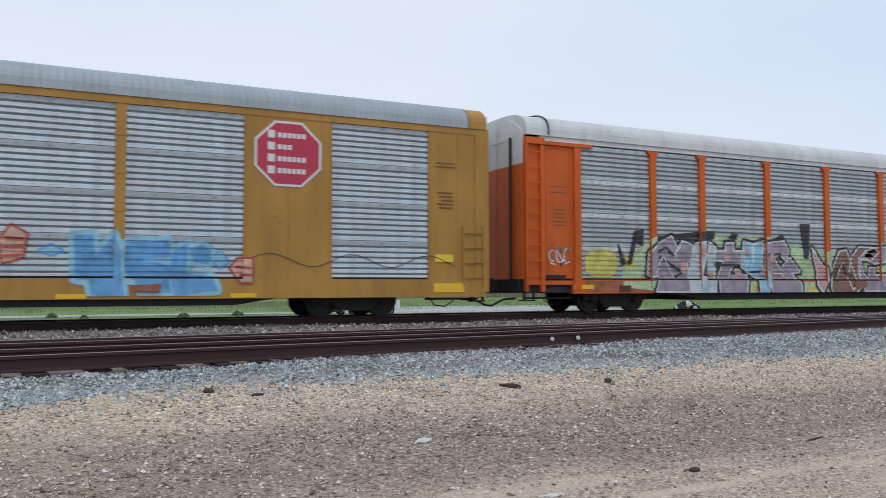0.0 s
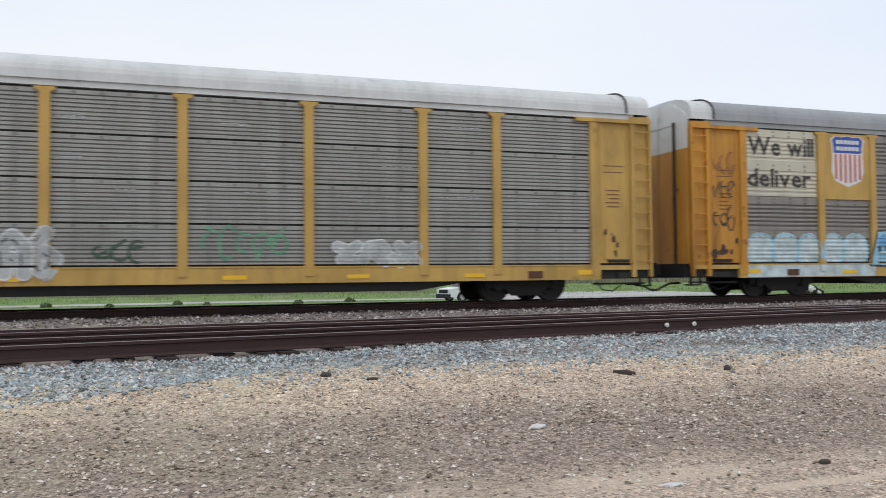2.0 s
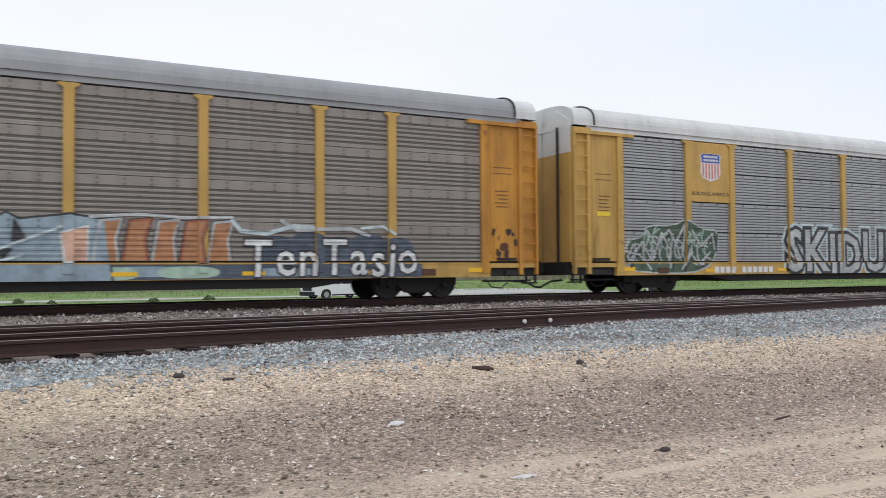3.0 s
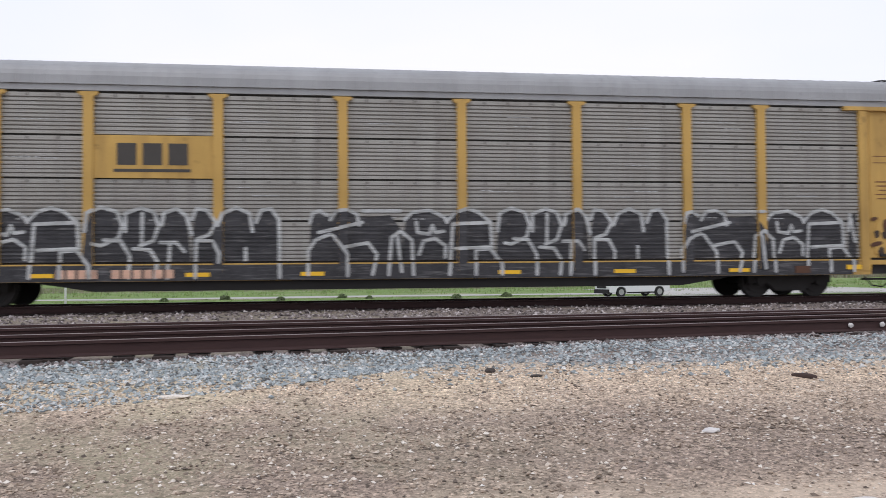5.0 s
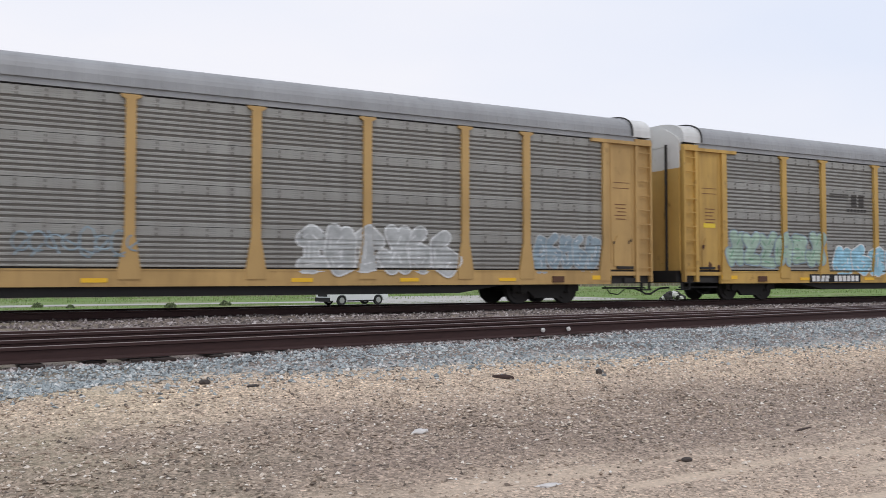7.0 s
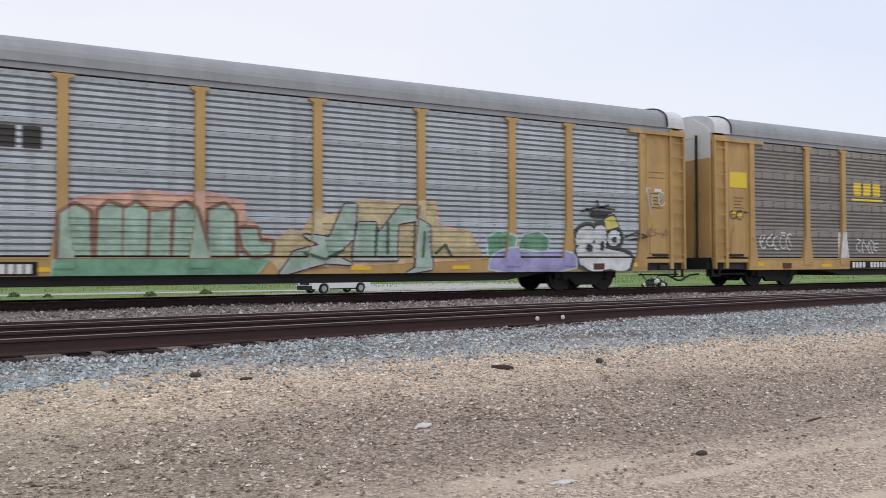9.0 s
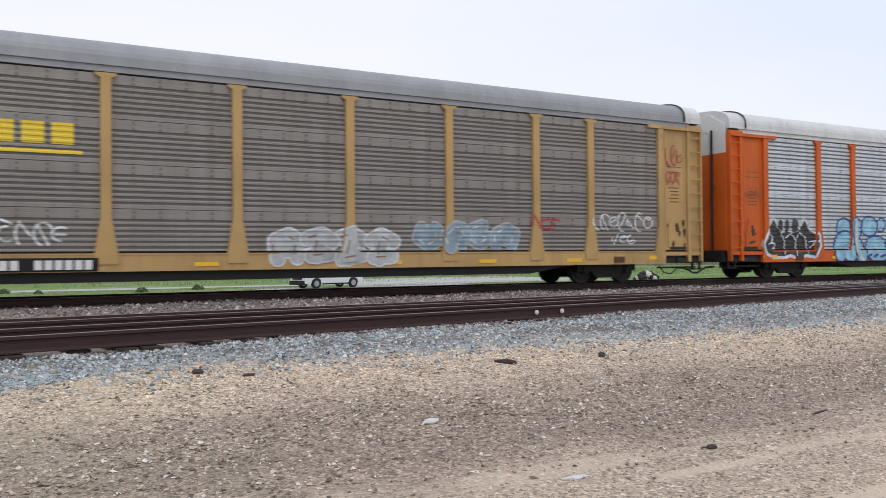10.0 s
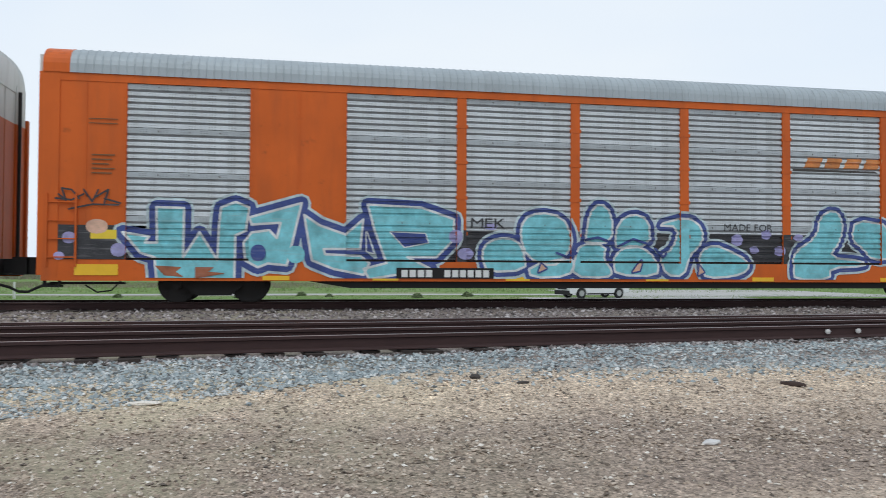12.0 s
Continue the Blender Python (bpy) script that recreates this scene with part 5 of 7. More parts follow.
for k in (1, 2, 3):
    for a, b in zip([DOORPOST[0]] + POSTS, POSTS + [DOORPOST[1]]):
        lay("belt", rect(a + 0.15, b - 0.15, Z_DECK + k * ROW_H - 0.15, Z_DECK + k * ROW_H - 0.02), c, sp, M["s_white"], 0.003)

# 2: yellow car, dark weathered screens
c, sp = standard_car(2, "faded yellow autorack railcar with dark weathered screens and white graffiti", M["yellow"], M["dimpan"], M["roofwhite"], flare=False, fine=True)
CARS.append(c)
lay("emblem", rect(7.34, 9.9, 2.93, 3.84), c, sp, M["s_silver"], 0.003)
lay("emblem", bars(8.3, 9.2, 3.42, 3.68, 2) + [q for k in range(3) for q in rect(7.5, 8.25, 3.44 + k * 0.1, 3.49 + k * 0.1)] + bars(8.3, 9.7, 3.05, 3.16, 8), c, sp, M["ink"], 0.006)
spray_throw(c, sp, 1, 5.5, 7.0, 0.62, 1.8, "white", "pale", 1, "black")
spray_throw(c, sp, 5, 10.25, 13.2, 0.62, 1.85, "silver", "white", 6, "black")
spray_throw(c, sp, 3, 19.2, 21.3, 0.9, 1.6, "silver", "white", 7)
spray_tag(c, sp, 16.2, 18.1, 1.05, 1.9, "green", 71, 0.07)
spray_tag(c, sp, 13.9, 15.0, 1.0, 1.6, "dkgreen", 72, 0.06)
data_bars(c, sp, 7.3, 9.0, mat="ink")

# 3: yellow car with a slogan
c, sp = standard_car(3, "rust-streaked yellow autorack railcar with slogan board and blue graffiti", M["yellow"], M["brownpan"], M["roof"], fine="soft", flare=False, end_mat=M["rustyel"])
CARS.append(c)
lay("sign_board", rect(2.54, 5.1, 2.93, 4.87), c, sp, M["signwhite"], 0.004)
lay("lettering", letters("We will", 2.66, 4.98, 4.14, 4.66, 0.02), c, sp, M["ink"], 0.012, False)
lay("lettering", letters("deliver", 2.62, 4.86, 3.22, 3.72, 0.02), c, sp, M["ink"], 0.012, False)
emblem_plate(c, 5.31, 7.10, 2.88, 4.86, M["yellow"], "yellow plate for the emblem")
shield(c, 5.66, 6.83, 3.28, 4.80)
for a, b in ((2.5, 3.5), (3.4, 4.4), (4.3, 5.15), (5.2, 6.1), (6.0, 7.0)):
    piece(c, sp, "pale", "white", [(a, 1.0), (a + 0.05, 1.55), (a + 0.3, 1.85), (b - 0.2, 1.8), (b, 1.5), (b - 0.05, 1.0)], 0.04, "sky", None, 1)
lay("graffiti", rect(2.5, 7.2, 0.58, 0.93), c, sp, M["s_pale"], 0.003)
piece(c, sp, "sky", "black", [(7.03, 0.92), (7.34, 1.92), (8.86, 1.99), (10.14, 1.99), (10.47, 2.07), (10.94, 1.84), (11.64, 2.06), (12.21, 2.02), (13.09, 2.02), (13.17, 0.57), (9.18, 0.6), (9.18, 0.86)], 0.06, None, None, 0, 0)
piece(c, sp, "steel", "black", [(13.13, 0.57), (13.21, 1.95), (14.09, 1.97), (14.25, 1.8), (14.57, 2.02), (14.81, 1.88), (15.8, 2.01), (16.48, 1.91), (16.64, 0.54)], 0.05, None, None, 0, 0)
piece(c, sp, "blue", "sky", [(7.37, 1.86), (8.74, 1.92), (8.62, 1.5), (7.43, 1.42)], 0.04, None, None, 1, 2)
piece(c, sp, "blue", "sky", [(10.27, 1.92), (10.94, 1.8), (10.81, 0.99), (10.31, 0.99)], 0.04, None, None, 1, 2)
piece(c, sp, "blue", "sky", [(11.85, 1.96), (12.8, 1.98), (12.76, 1.06), (11.92, 1.27)], 0.04, None, None, 1, 2)
piece(c, sp, "blue", "sky", [(13.24, 1.85), (14.01, 1.94), (13.93, 1.57), (13.28, 1.56)], 0.04, None, None, 1, 2)
piece(c, sp, "peach", "white", [(8.71, 1.08), (9.18, 1.22), (9.75, 1.48), (10.14, 1.36), (10.29, 0.59), (9.21, 0.6), (9.18, 0.87)], 0.04, None, None, 0, 3)
piece(c, sp, "peach", "white", [(15.63, 1.6), (16.14, 1.75), (16.13, 1), (15.71, 1)], 0.04, None, None, 0, 3)
piece(c, sp, "black", "black", [(9.21, 1.25), (9.62, 1.51), (9.81, 1.45), (9.72, 1.29)], 0.02, None, None, 0, 5)
piece(c, sp, "black", "black", [(9.33, 0.92), (9.49, 1.09), (9.88, 1.12), (9.72, 0.98)], 0.02, None, None, 0, 5)
piece(c, sp, "black", "black", [(10.81, 1.33), (11.08, 1.36), (11.05, 0.99), (10.84, 0.98)], 0.02, None, None, 0, 5)
piece(c, sp, "black", "black", [(14.73, 1.88), (14.97, 1.44), (14.69, 1.44)], 0.02, None, None, 0, 5)
piece(c, sp, "black", "black", [(7.69, 1.49), (8.16, 1.49), (8.13, 1.37), (7.69, 1.36)], 0.02, None, None, 0, 5)
piece(c, sp, "black", "black", [(8.71, 1.15), (8.86, 1.18), (8.8, 1.04)], 0.02, None, None, 0, 5)
piece(c, sp, "black", "black", [(13.55, 1.32), (13.63, 1.64), (13.74, 1.32)], 0.02, None, None, 0, 5)
piece(c, sp, "black", "black", [(14.33, 1.25), (14.68, 1.25), (14.52, 1.07)], 0.02, None, None, 0, 5)
piece(c, sp, "black", "black", [(7.25, 1.45), (7.48, 1.48), (7.46, 1.33)], 0.02, None, None, 0, 5)
piece(c, sp, "black", "black", [(8.13, 1.05), (8.31, 1.08), (8.28, 0.92)], 0.02, None, None, 0, 5)
brush(c, sp, "navy", [(11.57, 1.06), (11.92, 1.41), (12.35, 1.34), (12.57, 1.48)], 0.07, 6)
brush(c, sp, "navy", [(12.06, 0.65), (12.35, 0.85), (12.64, 0.71)], 0.07, 6)
brush(c, sp, "navy", [(10.47, 0.66), (10.81, 0.82), (11.36, 0.79)], 0.07, 6)
brush(c, sp, "navy", [(11.01, 1.26), (11.5, 1.47), (11.78, 1.41)], 0.07, 6)
brush(c, sp, "pale", [(7.48, 1.3), (8.13, 1.3), (8.62, 1.44)], 0.06, 6)
brush(c, sp, "pale", [(9.11, 1.22), (9.75, 1.19), (10.14, 1.32)], 0.06, 6)
brush(c, sp, "pale", [(13.24, 1.14), (14.33, 1.21), (15.63, 1.75)], 0.06, 6)
brush(c, sp, "pale", [(14.09, 0.71), (14.48, 1), (14.89, 1.14)], 0.06, 6)
for k in range(5):
    piece(c, sp, "amber", "black", [(16.25 + 0.62 * k, 0.98), (16.4 + 0.62 * k, 1.9), (16.85 + 0.62 * k, 1.95), (16.72 + 0.62 * k, 1.5), (16.78 + 0.62 * k, 0.98)], 0.05, "rust" if k % 2 else "silver", None, 0)
lay("graffiti", rect(15.9, 24.3, 0.58, 0.92), c, sp, M["s_slate"], 0.003)
lay("graffiti", [blob(17.4, 0.76, 0.9, 0.12), blob(20.6, 0.74, 0.8, 0.1)], c, sp, M["s_steel"], 0.0045)
lay("graffiti", [blob(16.6, 0.72, 0.6, 0.15), blob(18.3, 0.74, 0.7, 0.14)], c, sp, M["s_mint"], 0.006)
brush(c, sp, "silver", [(16.2, 1.98), (17.2, 2.06), (18.2, 2.0), (19.3, 2.04)], 0.07)
lay("graffiti", [blob(20.4 + 0.8 * k, 1.2 + 0.1 * (k % 2), 0.5, 0.42) for k in range(5)], c, sp, M["s_slate"], 0.0035)
spray_word(c, sp, "TenTasio", 19.6, 24.2, 0.66, 1.55, "white", "black", 0.02, 0.1, 3)
brush(c, sp, "pale", [(19.3, 1.95), (19.5, 1.72), (20.1, 1.66), (20.8, 1.86), (21.3, 1.84)], 0.1, 4)
brush(c, sp, "silver", [(20.5, 1.98), (20.9, 1.76), (21.6, 1.80), (22.3, 1.82), (22.8, 1.66)], 0.09, 4)
brush(c, sp, "pale", [(22.6, 1.84), (23.2, 1.9), (23.5, 1.7)], 0.07, 4)
data_bars(c, sp, 7.7, 10.2, mat="ink")

# 4: yellow car, white roof, small shield
c, sp = standard_car(4, "golden yellow autorack railcar with white roof and dark graffiti", M["yellow"], M["midpan"], M["roofwhite"], flare=False, fine=True)
CARS.append(c)
emblem_plate(c, 5.31, 7.12, 2.93, 4.87, M["yellow"], "yellow plate for the emblem")
shield(c, 5.80, 6.66, 3.62, 4.52)
lay("lettering", letters("BUILDING AMERICA", 5.4, 7.05, 3.14, 3.26), c, {"fine": True, "posts": [], "solid": [(0, 30)], "solid_y": -0.05}, M["ink"], 0.006, False)
piece(c, sp, "dkgreen", "silver", [(2.5, 0.75), (2.7, 1.6), (3.4, 1.75), (3.5, 2.1), (4.6, 2.1), (5.2, 2.35), (5.9, 2.0), (6.6, 2.0), (6.5, 1.2), (5.8, 0.7), (4.4, 0.62)], 0.05)
for pts in ([(2.7, 0.9), (3.3, 1.6), (3.7, 1.0), (4.1, 1.9), (4.5, 1.3), (4.4, 0.8)], [(3.5, 1.95), (3.9, 1.5), (4.4, 2.0), (4.7, 1.6), (5.1, 2.2), (5.0, 1.2)],
            [(4.9, 0.75), (5.3, 1.3), (5.7, 0.9), (6.2, 1.3)], [(5.4, 2.0), (5.8, 1.5), (6.3, 1.9), (6.4, 1.4)], [(2.6, 1.3), (3.2, 1.2), (3.6, 0.75)]):
    brush(c, sp, "silver", pts, 0.07, 2)
    brush(c, sp, "black", [(x + 0.1, z - 0.08) for x, z in pts], 0.06, 1)
spray_tag(c, sp, 2.7, 6.3, 0.85, 1.9, "silver", 33, 0.06)
spray_tag(c, sp, 3.4, 6.2, 1.2, 2.1, "mint", 35, 0.05)
spray_word(c, sp, "SKIDUM", 9.9, 16.7, 0.62, 2.05, "silver", "black", 0.03, 0.0, 2, "pale", 0.05)
spray_throw(c, sp, 6, 18.5, 23.6, 0.62, 2.1, "black", "mint", 22, "white")
data_bars(c, sp, 6.3, 9.1)

# 5: yellow car, black bubble letters from end to end
c, sp = standard_car(5, "yellow autorack railcar with grey screens and black bubble graffiti", M["yellow"], M["greypan"], M["roof"], flare=False, fine=True)
CARS.append(c)
lay("graffiti", rect(2.9, 25.9, 0.57, 0.93), c, sp, M["s_black"], 0.002)
WORD_AT = (2.61, 12.1, 21.31)
BODY_0 = [(0.03, 0.63), (0.06, 1.97), (0.18, 2.12), (0.38, 2.12), (0.5, 1.99), (0.72, 2.18), (1.03, 2.18), (1.2, 2.01), (2.17, 2.11), (2.26, 0.62)]
BODY_1 = [(2.16, 0.62), (2.27, 1.97), (2.48, 2.13), (2.87, 2.18), (3.22, 2.03), (3.5, 2.13), (3.79, 2.21), (4.07, 2.13), (4.35, 1.89), (4.48, 0.6)]
BODY_2 = [(4.44, 0.6), (4.58, 2.08), (4.86, 2.23), (5.18, 2.13), (5.39, 2.05), (5.72, 2.22), (6.01, 2.13), (6.19, 2.05), (6.52, 2.2), (6.74, 2.05), (6.87, 0.58)]
BODY_3 = [(6.83, 0.58), (6.9, 2.16), (7.15, 2.19), (7.4, 1.87), (7.55, 2.11), (7.85, 2.22), (8.15, 2.11), (8.3, 1.91), (8.45, 2.18), (8.64, 2.2), (8.82, 1.98), (8.81, 0.57)]
for x_at in WORD_AT:
    bubble_body(c, sp, x_at, BODY_0)
    bubble_body(c, sp, x_at, BODY_1)
    bubble_body(c, sp, x_at, BODY_2)
    bubble_body(c, sp, x_at, BODY_3)
    bubble_line(c, sp, x_at, [(0.04, 1.9), (0.11, 2.14), (0.28, 2.18), (0.45, 2.07)])
    bubble_line(c, sp, x_at, [(0.52, 1.97), (0.66, 2.18), (0.93, 2.21), (1.13, 2.11), (1.2, 1.84)])
    bubble_line(c, sp, x_at, [(1.27, 2.18), (2.17, 2.18)])
    bubble_line(c, sp, x_at, [(2.27, 1.97), (2.45, 2.15), (2.87, 2.2), (3.22, 2.04), (3.29, 1.91)])
    bubble_line(c, sp, x_at, [(3.29, 1.94), (3.5, 2.15), (3.79, 2.24), (4.07, 2.15), (4.35, 1.91)])
    bubble_line(c, sp, x_at, [(4.53, 1.7), (4.57, 2.12), (4.86, 2.26), (5.21, 2.15), (5.32, 1.84), (5.24, 1.56), (4.85, 1.38), (4.7, 1.42)])
    bubble_line(c, sp, x_at, [(5.39, 1.7), (5.39, 2.12), (5.72, 2.24), (6.01, 2.15), (6.12, 1.84), (6, 1.49), (5.71, 1.38)])
    bubble_line(c, sp, x_at, [(6.19, 1.84), (6.23, 2.12), (6.52, 2.23), (6.74, 2.05), (6.85, 1.63)])
    bubble_line(c, sp, x_at, [(6.85, 1.98), (6.96, 2.23), (7.19, 2.19), (7.4, 1.91), (7.25, 1.63), (6.95, 1.52)])
    bubble_line(c, sp, x_at, [(7.44, 1.84), (7.55, 2.12), (7.85, 2.25), (8.15, 2.12), (8.22, 1.7)])
    bubble_line(c, sp, x_at, [(8.3, 1.91), (8.41, 2.19), (8.64, 2.23), (8.82, 1.98), (8.84, 0.63)])
    bubble_line(c, sp, x_at, [(0.24, 1.67), (1.27, 1.91)])
    bubble_line(c, sp, x_at, [(0.58, 1.6), (0.92, 1.16), (0.92, 0.65)])
    bubble_line(c, sp, x_at, [(0, 0.69), (0, 1.23), (0.17, 1.5), (0.51, 1.63)])
    bubble_line(c, sp, x_at, [(0.85, 1.33), (1.4, 1.43), (1.61, 1.15), (1.5, 0.68)])
    bubble_line(c, sp, x_at, [(1.88, 0.67), (1.96, 1.56), (2.17, 1.7), (2.44, 1.49), (2.47, 0.67)])
    bubble_line(c, sp, x_at, [(2.19, 0.74), (2.1, 1.56)])
    bubble_line(c, sp, x_at, [(2.55, 1.91), (2.58, 1.67), (2.86, 1.63), (2.94, 1.84), (3, 1.67), (3.21, 1.7)])
    bubble_line(c, sp, x_at, [(2.61, 1.15), (2.72, 1.46), (3, 1.53), (3.25, 1.35), (3.24, 1.08)])
    bubble_line(c, sp, x_at, [(3.34, 0.66), (3.43, 1.87), (4.35, 1.91), (4.38, 1.32), (3.49, 1.28)])
    bubble_line(c, sp, x_at, [(3.98, 0.66), (3.99, 1.25), (4.34, 1.28), (4.62, 0.93), (4.62, 0.66)])
    bubble_line(c, sp, x_at, [(4.92, 1.52), (5.28, 1.49), (5.49, 1.14), (5.48, 0.65)])
    bubble_line(c, sp, x_at, [(5.56, 1.31), (5.93, 1.28), (6.1, 1), (6.06, 0.65)])
    bubble_line(c, sp, x_at, [(5.76, 2.12), (5.75, 1.42)])
    bubble_line(c, sp, x_at, [(6.15, 1.45), (6.51, 1.45), (6.69, 1.24)])
    bubble_line(c, sp, x_at, [(6.32, 0.64), (6.37, 1.42)])
    bubble_line(c, sp, x_at, [(6.94, 0.64), (6.95, 1.49), (7.32, 1.48), (7.47, 1.2), (7.46, 0.99)])
    bubble_line(c, sp, x_at, [(8.06, 0.99), (8.06, 1.31)])
emblem_plate(c, 7.31, 9.95, 2.92, 3.90, M["yellow"], "yellow name board")
flat_polys("emblem", bars(7.75, 9.45, 3.22, 3.72, 3) + rect(7.75, 9.45, 3.06, 3.13), c, -0.056, M["ink"])
data_bars(c, sp, 6.5, 9.1, 0.63, 0.83, "s_peach")

# 6: orange car, blue and silver pieces
c, sp = standard_car(6, "bright orange autorack railcar with silver screens and blue graffiti", M["orange"], M["zincwhite"], M["roofblue"])
CARS.append(c)
spray_throw(c, sp, 4, 10.45, 14.6, 0.92, 1.98, "silver pale", "steel", 41, "white", 0.32)
spray_throw(c, sp, 4, 10.9, 14.5, 0.57, 1.12, "pink pale", "mauve", 44, "white", 0.34)
piece(c, sp, "sky", "black", [(15.65, 1.77), (16.59, 1.84), (16.51, 1.54), (16.04, 1.5), (16.46, 0.99), (16.28, 0.51), (15.39, 0.47), (15.32, 0.95), (15.86, 0.87), (15.45, 1.38)], 0.075, "pale", "cyan", 0, 4)
piece(c, sp, "sky", "black", [(16.62, 1.79), (16.93, 1.82), (16.91, 0.99), (17.16, 0.95), (17.36, 1.8), (17.69, 1.77), (17.56, 0.57), (16.6, 0.55)], 0.075, "pale", "cyan", 0, 4)
piece(c, sp, "sky", "black", [(17.8, 1.81), (18.78, 1.86), (18.66, 1.6), (18.25, 1.56), (18.25, 1.42), (18.61, 1.4), (18.57, 1.2), (18.21, 1.14), (18.21, 0.92), (18.78, 0.88), (18.78, 0.5), (17.7, 0.5)], 0.075, "pale", "cyan", 0, 4)
piece(c, sp, "sky", "black", [(18.9, 1.79), (19.71, 1.85), (19.65, 1.37), (19.37, 1.22), (20.43, 1.08), (20.08, 0.57), (19.57, 0.57), (19.21, 0.97), (19.1, 0.5), (18.83, 0.57)], 0.075, "pale", "cyan", 0, 4)
dots(c, sp, "black", [(19.29, 1.55, 0.11, 0.09)], 6)
brush(c, sp, "black", [(14.26, 1.57), (14.65, 1.71), (15.05, 1.51)], 0.05, 3)
brush(c, sp, "black", [(14.45, 1.97), (14.78, 1.97), (14.78, 1.77), (14.46, 1.77)], 0.05, 3)
brush(c, sp, "black", [(14.58, 2.1), (14.71, 2.11)], 0.05, 3)
brush(c, sp, "black", [(14.39, 1.37), (14.98, 1.44)], 0.05, 3)
swoosh(c, sp, 18.84, 21.35, 3.44, 3.72, "orange")
data_bars(c, sp, 7.6, 9.9, back="black")

# 7: tan car with shield
c, sp = standard_car(7, "tan yellow autorack railcar with dark screens, shield emblem and white graffiti", M["tan"], M["greysoft"], M["roof"], fine="soft")
CARS.append(c)
emblem_plate(c, 5.31, 7.12, 2.97, 4.88, M["tan"], "tan plate for the emblem")
shield(c, 5.70, 6.72, 3.33, 4.72)
lay("graffiti", stroke([(7.1, 2.1), (7.7, 0.7)], 0.3) + stroke([(7.6, 1.4), (8.6, 2.0)], 0.25) + stroke([(7.7, 1.3), (8.7, 0.75)], 0.25), c, sp, M["s_white"], 0.006)
spray_tag(c, sp, 8.3, 9.9, 0.95, 1.7, "white", 6, 0.06)
spray_throw(c, sp, 6, 16.8, 21.2, 0.75, 2.1, "silver", "white", 51, "white")
spray_throw(c, sp, 5, 23.7, 26.0, 0.9, 2.1, "steel", "silver", 52, "white")
spray_tag(c, sp, 10.6, 13.2, 1.2, 1.9, "steel", 7, 0.04)
data_bars(c, sp, 7.6, 9.6, mat="ink")

# 8: faded yellow car
c, sp = standard_car(8, "pale dusty yellow autorack railcar with grey-green screens and faded graffiti", M["yellow"], M["greysoft"], M["roof"], fine="soft")
CARS.append(c)
lay("emblem", [q for k in range(3) for q in rect(7.6, 8.6, 3.5 + k * 0.1, 3.55 + k * 0.1)] + bars(8.7, 9.5, 3.3, 3.75, 2) + bars(8.5, 9.6, 3.12, 3.22, 6), c, sp, M["ink"], 0.006)
spray_throw(c, sp, 6, 2.5, 7.1, 1.1, 2.35, "mint", "steel", 61, "green")
spray_throw(c, sp, 6, 7.8, 13.4, 0.75, 1.95, "sky", "white", 62, "white")
spray_throw(c, sp, 4, 13.7, 17.6, 0.8, 1.95, "pale", "mint", 63, "steel")
data_bars(c, sp, 6.5, 9.0, back="black")

# 9: pale silver-sided car
c, sp = standard_car(9, "tan autorack railcar with pale silver screens and green and peach graffiti", M["tan"], M["zinc"], M["roof"])
CARS.append(c)
lay("emblem", [q for k in range(5) for q in rect(7.5, 8.2 + 0.06 * k, 3.2 + k * 0.13, 3.25 + k * 0.13)] + bars(8.75, 9.72, 3.25, 3.72, 2), c, sp, M["ink"], 0.006)
lay("emblem", [[(7.9, 3.2), (8.5, 3.2), (8.75, 3.7), (8.3, 3.8)]], c, sp, M["s_white"], 0.009)
piece(c, sp, "peach", "pink", [(9.92, 1.76), (10.36, 2.23), (11.02, 2.31), (11.83, 2.44), (12.46, 2.36), (13.11, 2.46), (13.93, 2.27), (14, 1.7), (12.82, 1.89), (10.75, 1.91)], 0.05, None, None, 0, 0)
piece(c, sp, "cream", "peach", [(13.85, 1.7), (14.16, 1.85), (14.31, 1.49), (14.78, 1.36), (15.1, 1.65), (15.35, 1.51), (15.76, 2.18), (16.09, 1.97), (16.95, 2.41), (17.66, 2.39), (19.06, 2.44), (19.15, 1.8), (20.13, 1.66), (20.52, 0.96), (14.78, 0.7)], 0.04, None, None, 0, 0)
piece(c, sp, "mint", "brown", [(9.99, 0.95), (10.02, 1.89), (10.3, 2.09), (10.59, 1.94), (10.62, 0.95)], 0.09, None, None, 0, 2)
piece(c, sp, "mint", "brown", [(10.75, 0.95), (10.79, 1.97), (10.98, 2.15), (11.25, 2.05), (11.25, 0.95)], 0.09, None, None, 0, 2)
piece(c, sp, "mint", "brown", [(11.28, 0.95), (11.3, 2.02), (11.55, 2.16), (11.79, 2), (11.76, 0.95)], 0.09, None, None, 0, 2)
piece(c, sp, "mint", "brown", [(11.83, 0.95), (11.86, 1.97), (12.28, 2.02), (12.26, 0.95)], 0.09, None, None, 0, 2)
piece(c, sp, "mint", "brown", [(12.33, 0.95), (12.39, 2.09), (12.6, 2.2), (12.82, 2.06), (13.14, 0.95)], 0.09, None, None, 0, 2)
piece(c, sp, "mint", "brown", [(13.11, 0.99), (13.14, 2.04), (13.48, 2.2), (13.72, 1.98), (13.74, 0.98)], 0.09, None, None, 0, 2)
piece(c, sp, "mint", "brown", [(13.84, 1.63), (14.25, 1.64), (14.31, 1.35), (14.62, 1.32), (14.58, 1.06), (14.16, 0.98), (13.94, 1.2)], 0.09, None, None, 0, 2)
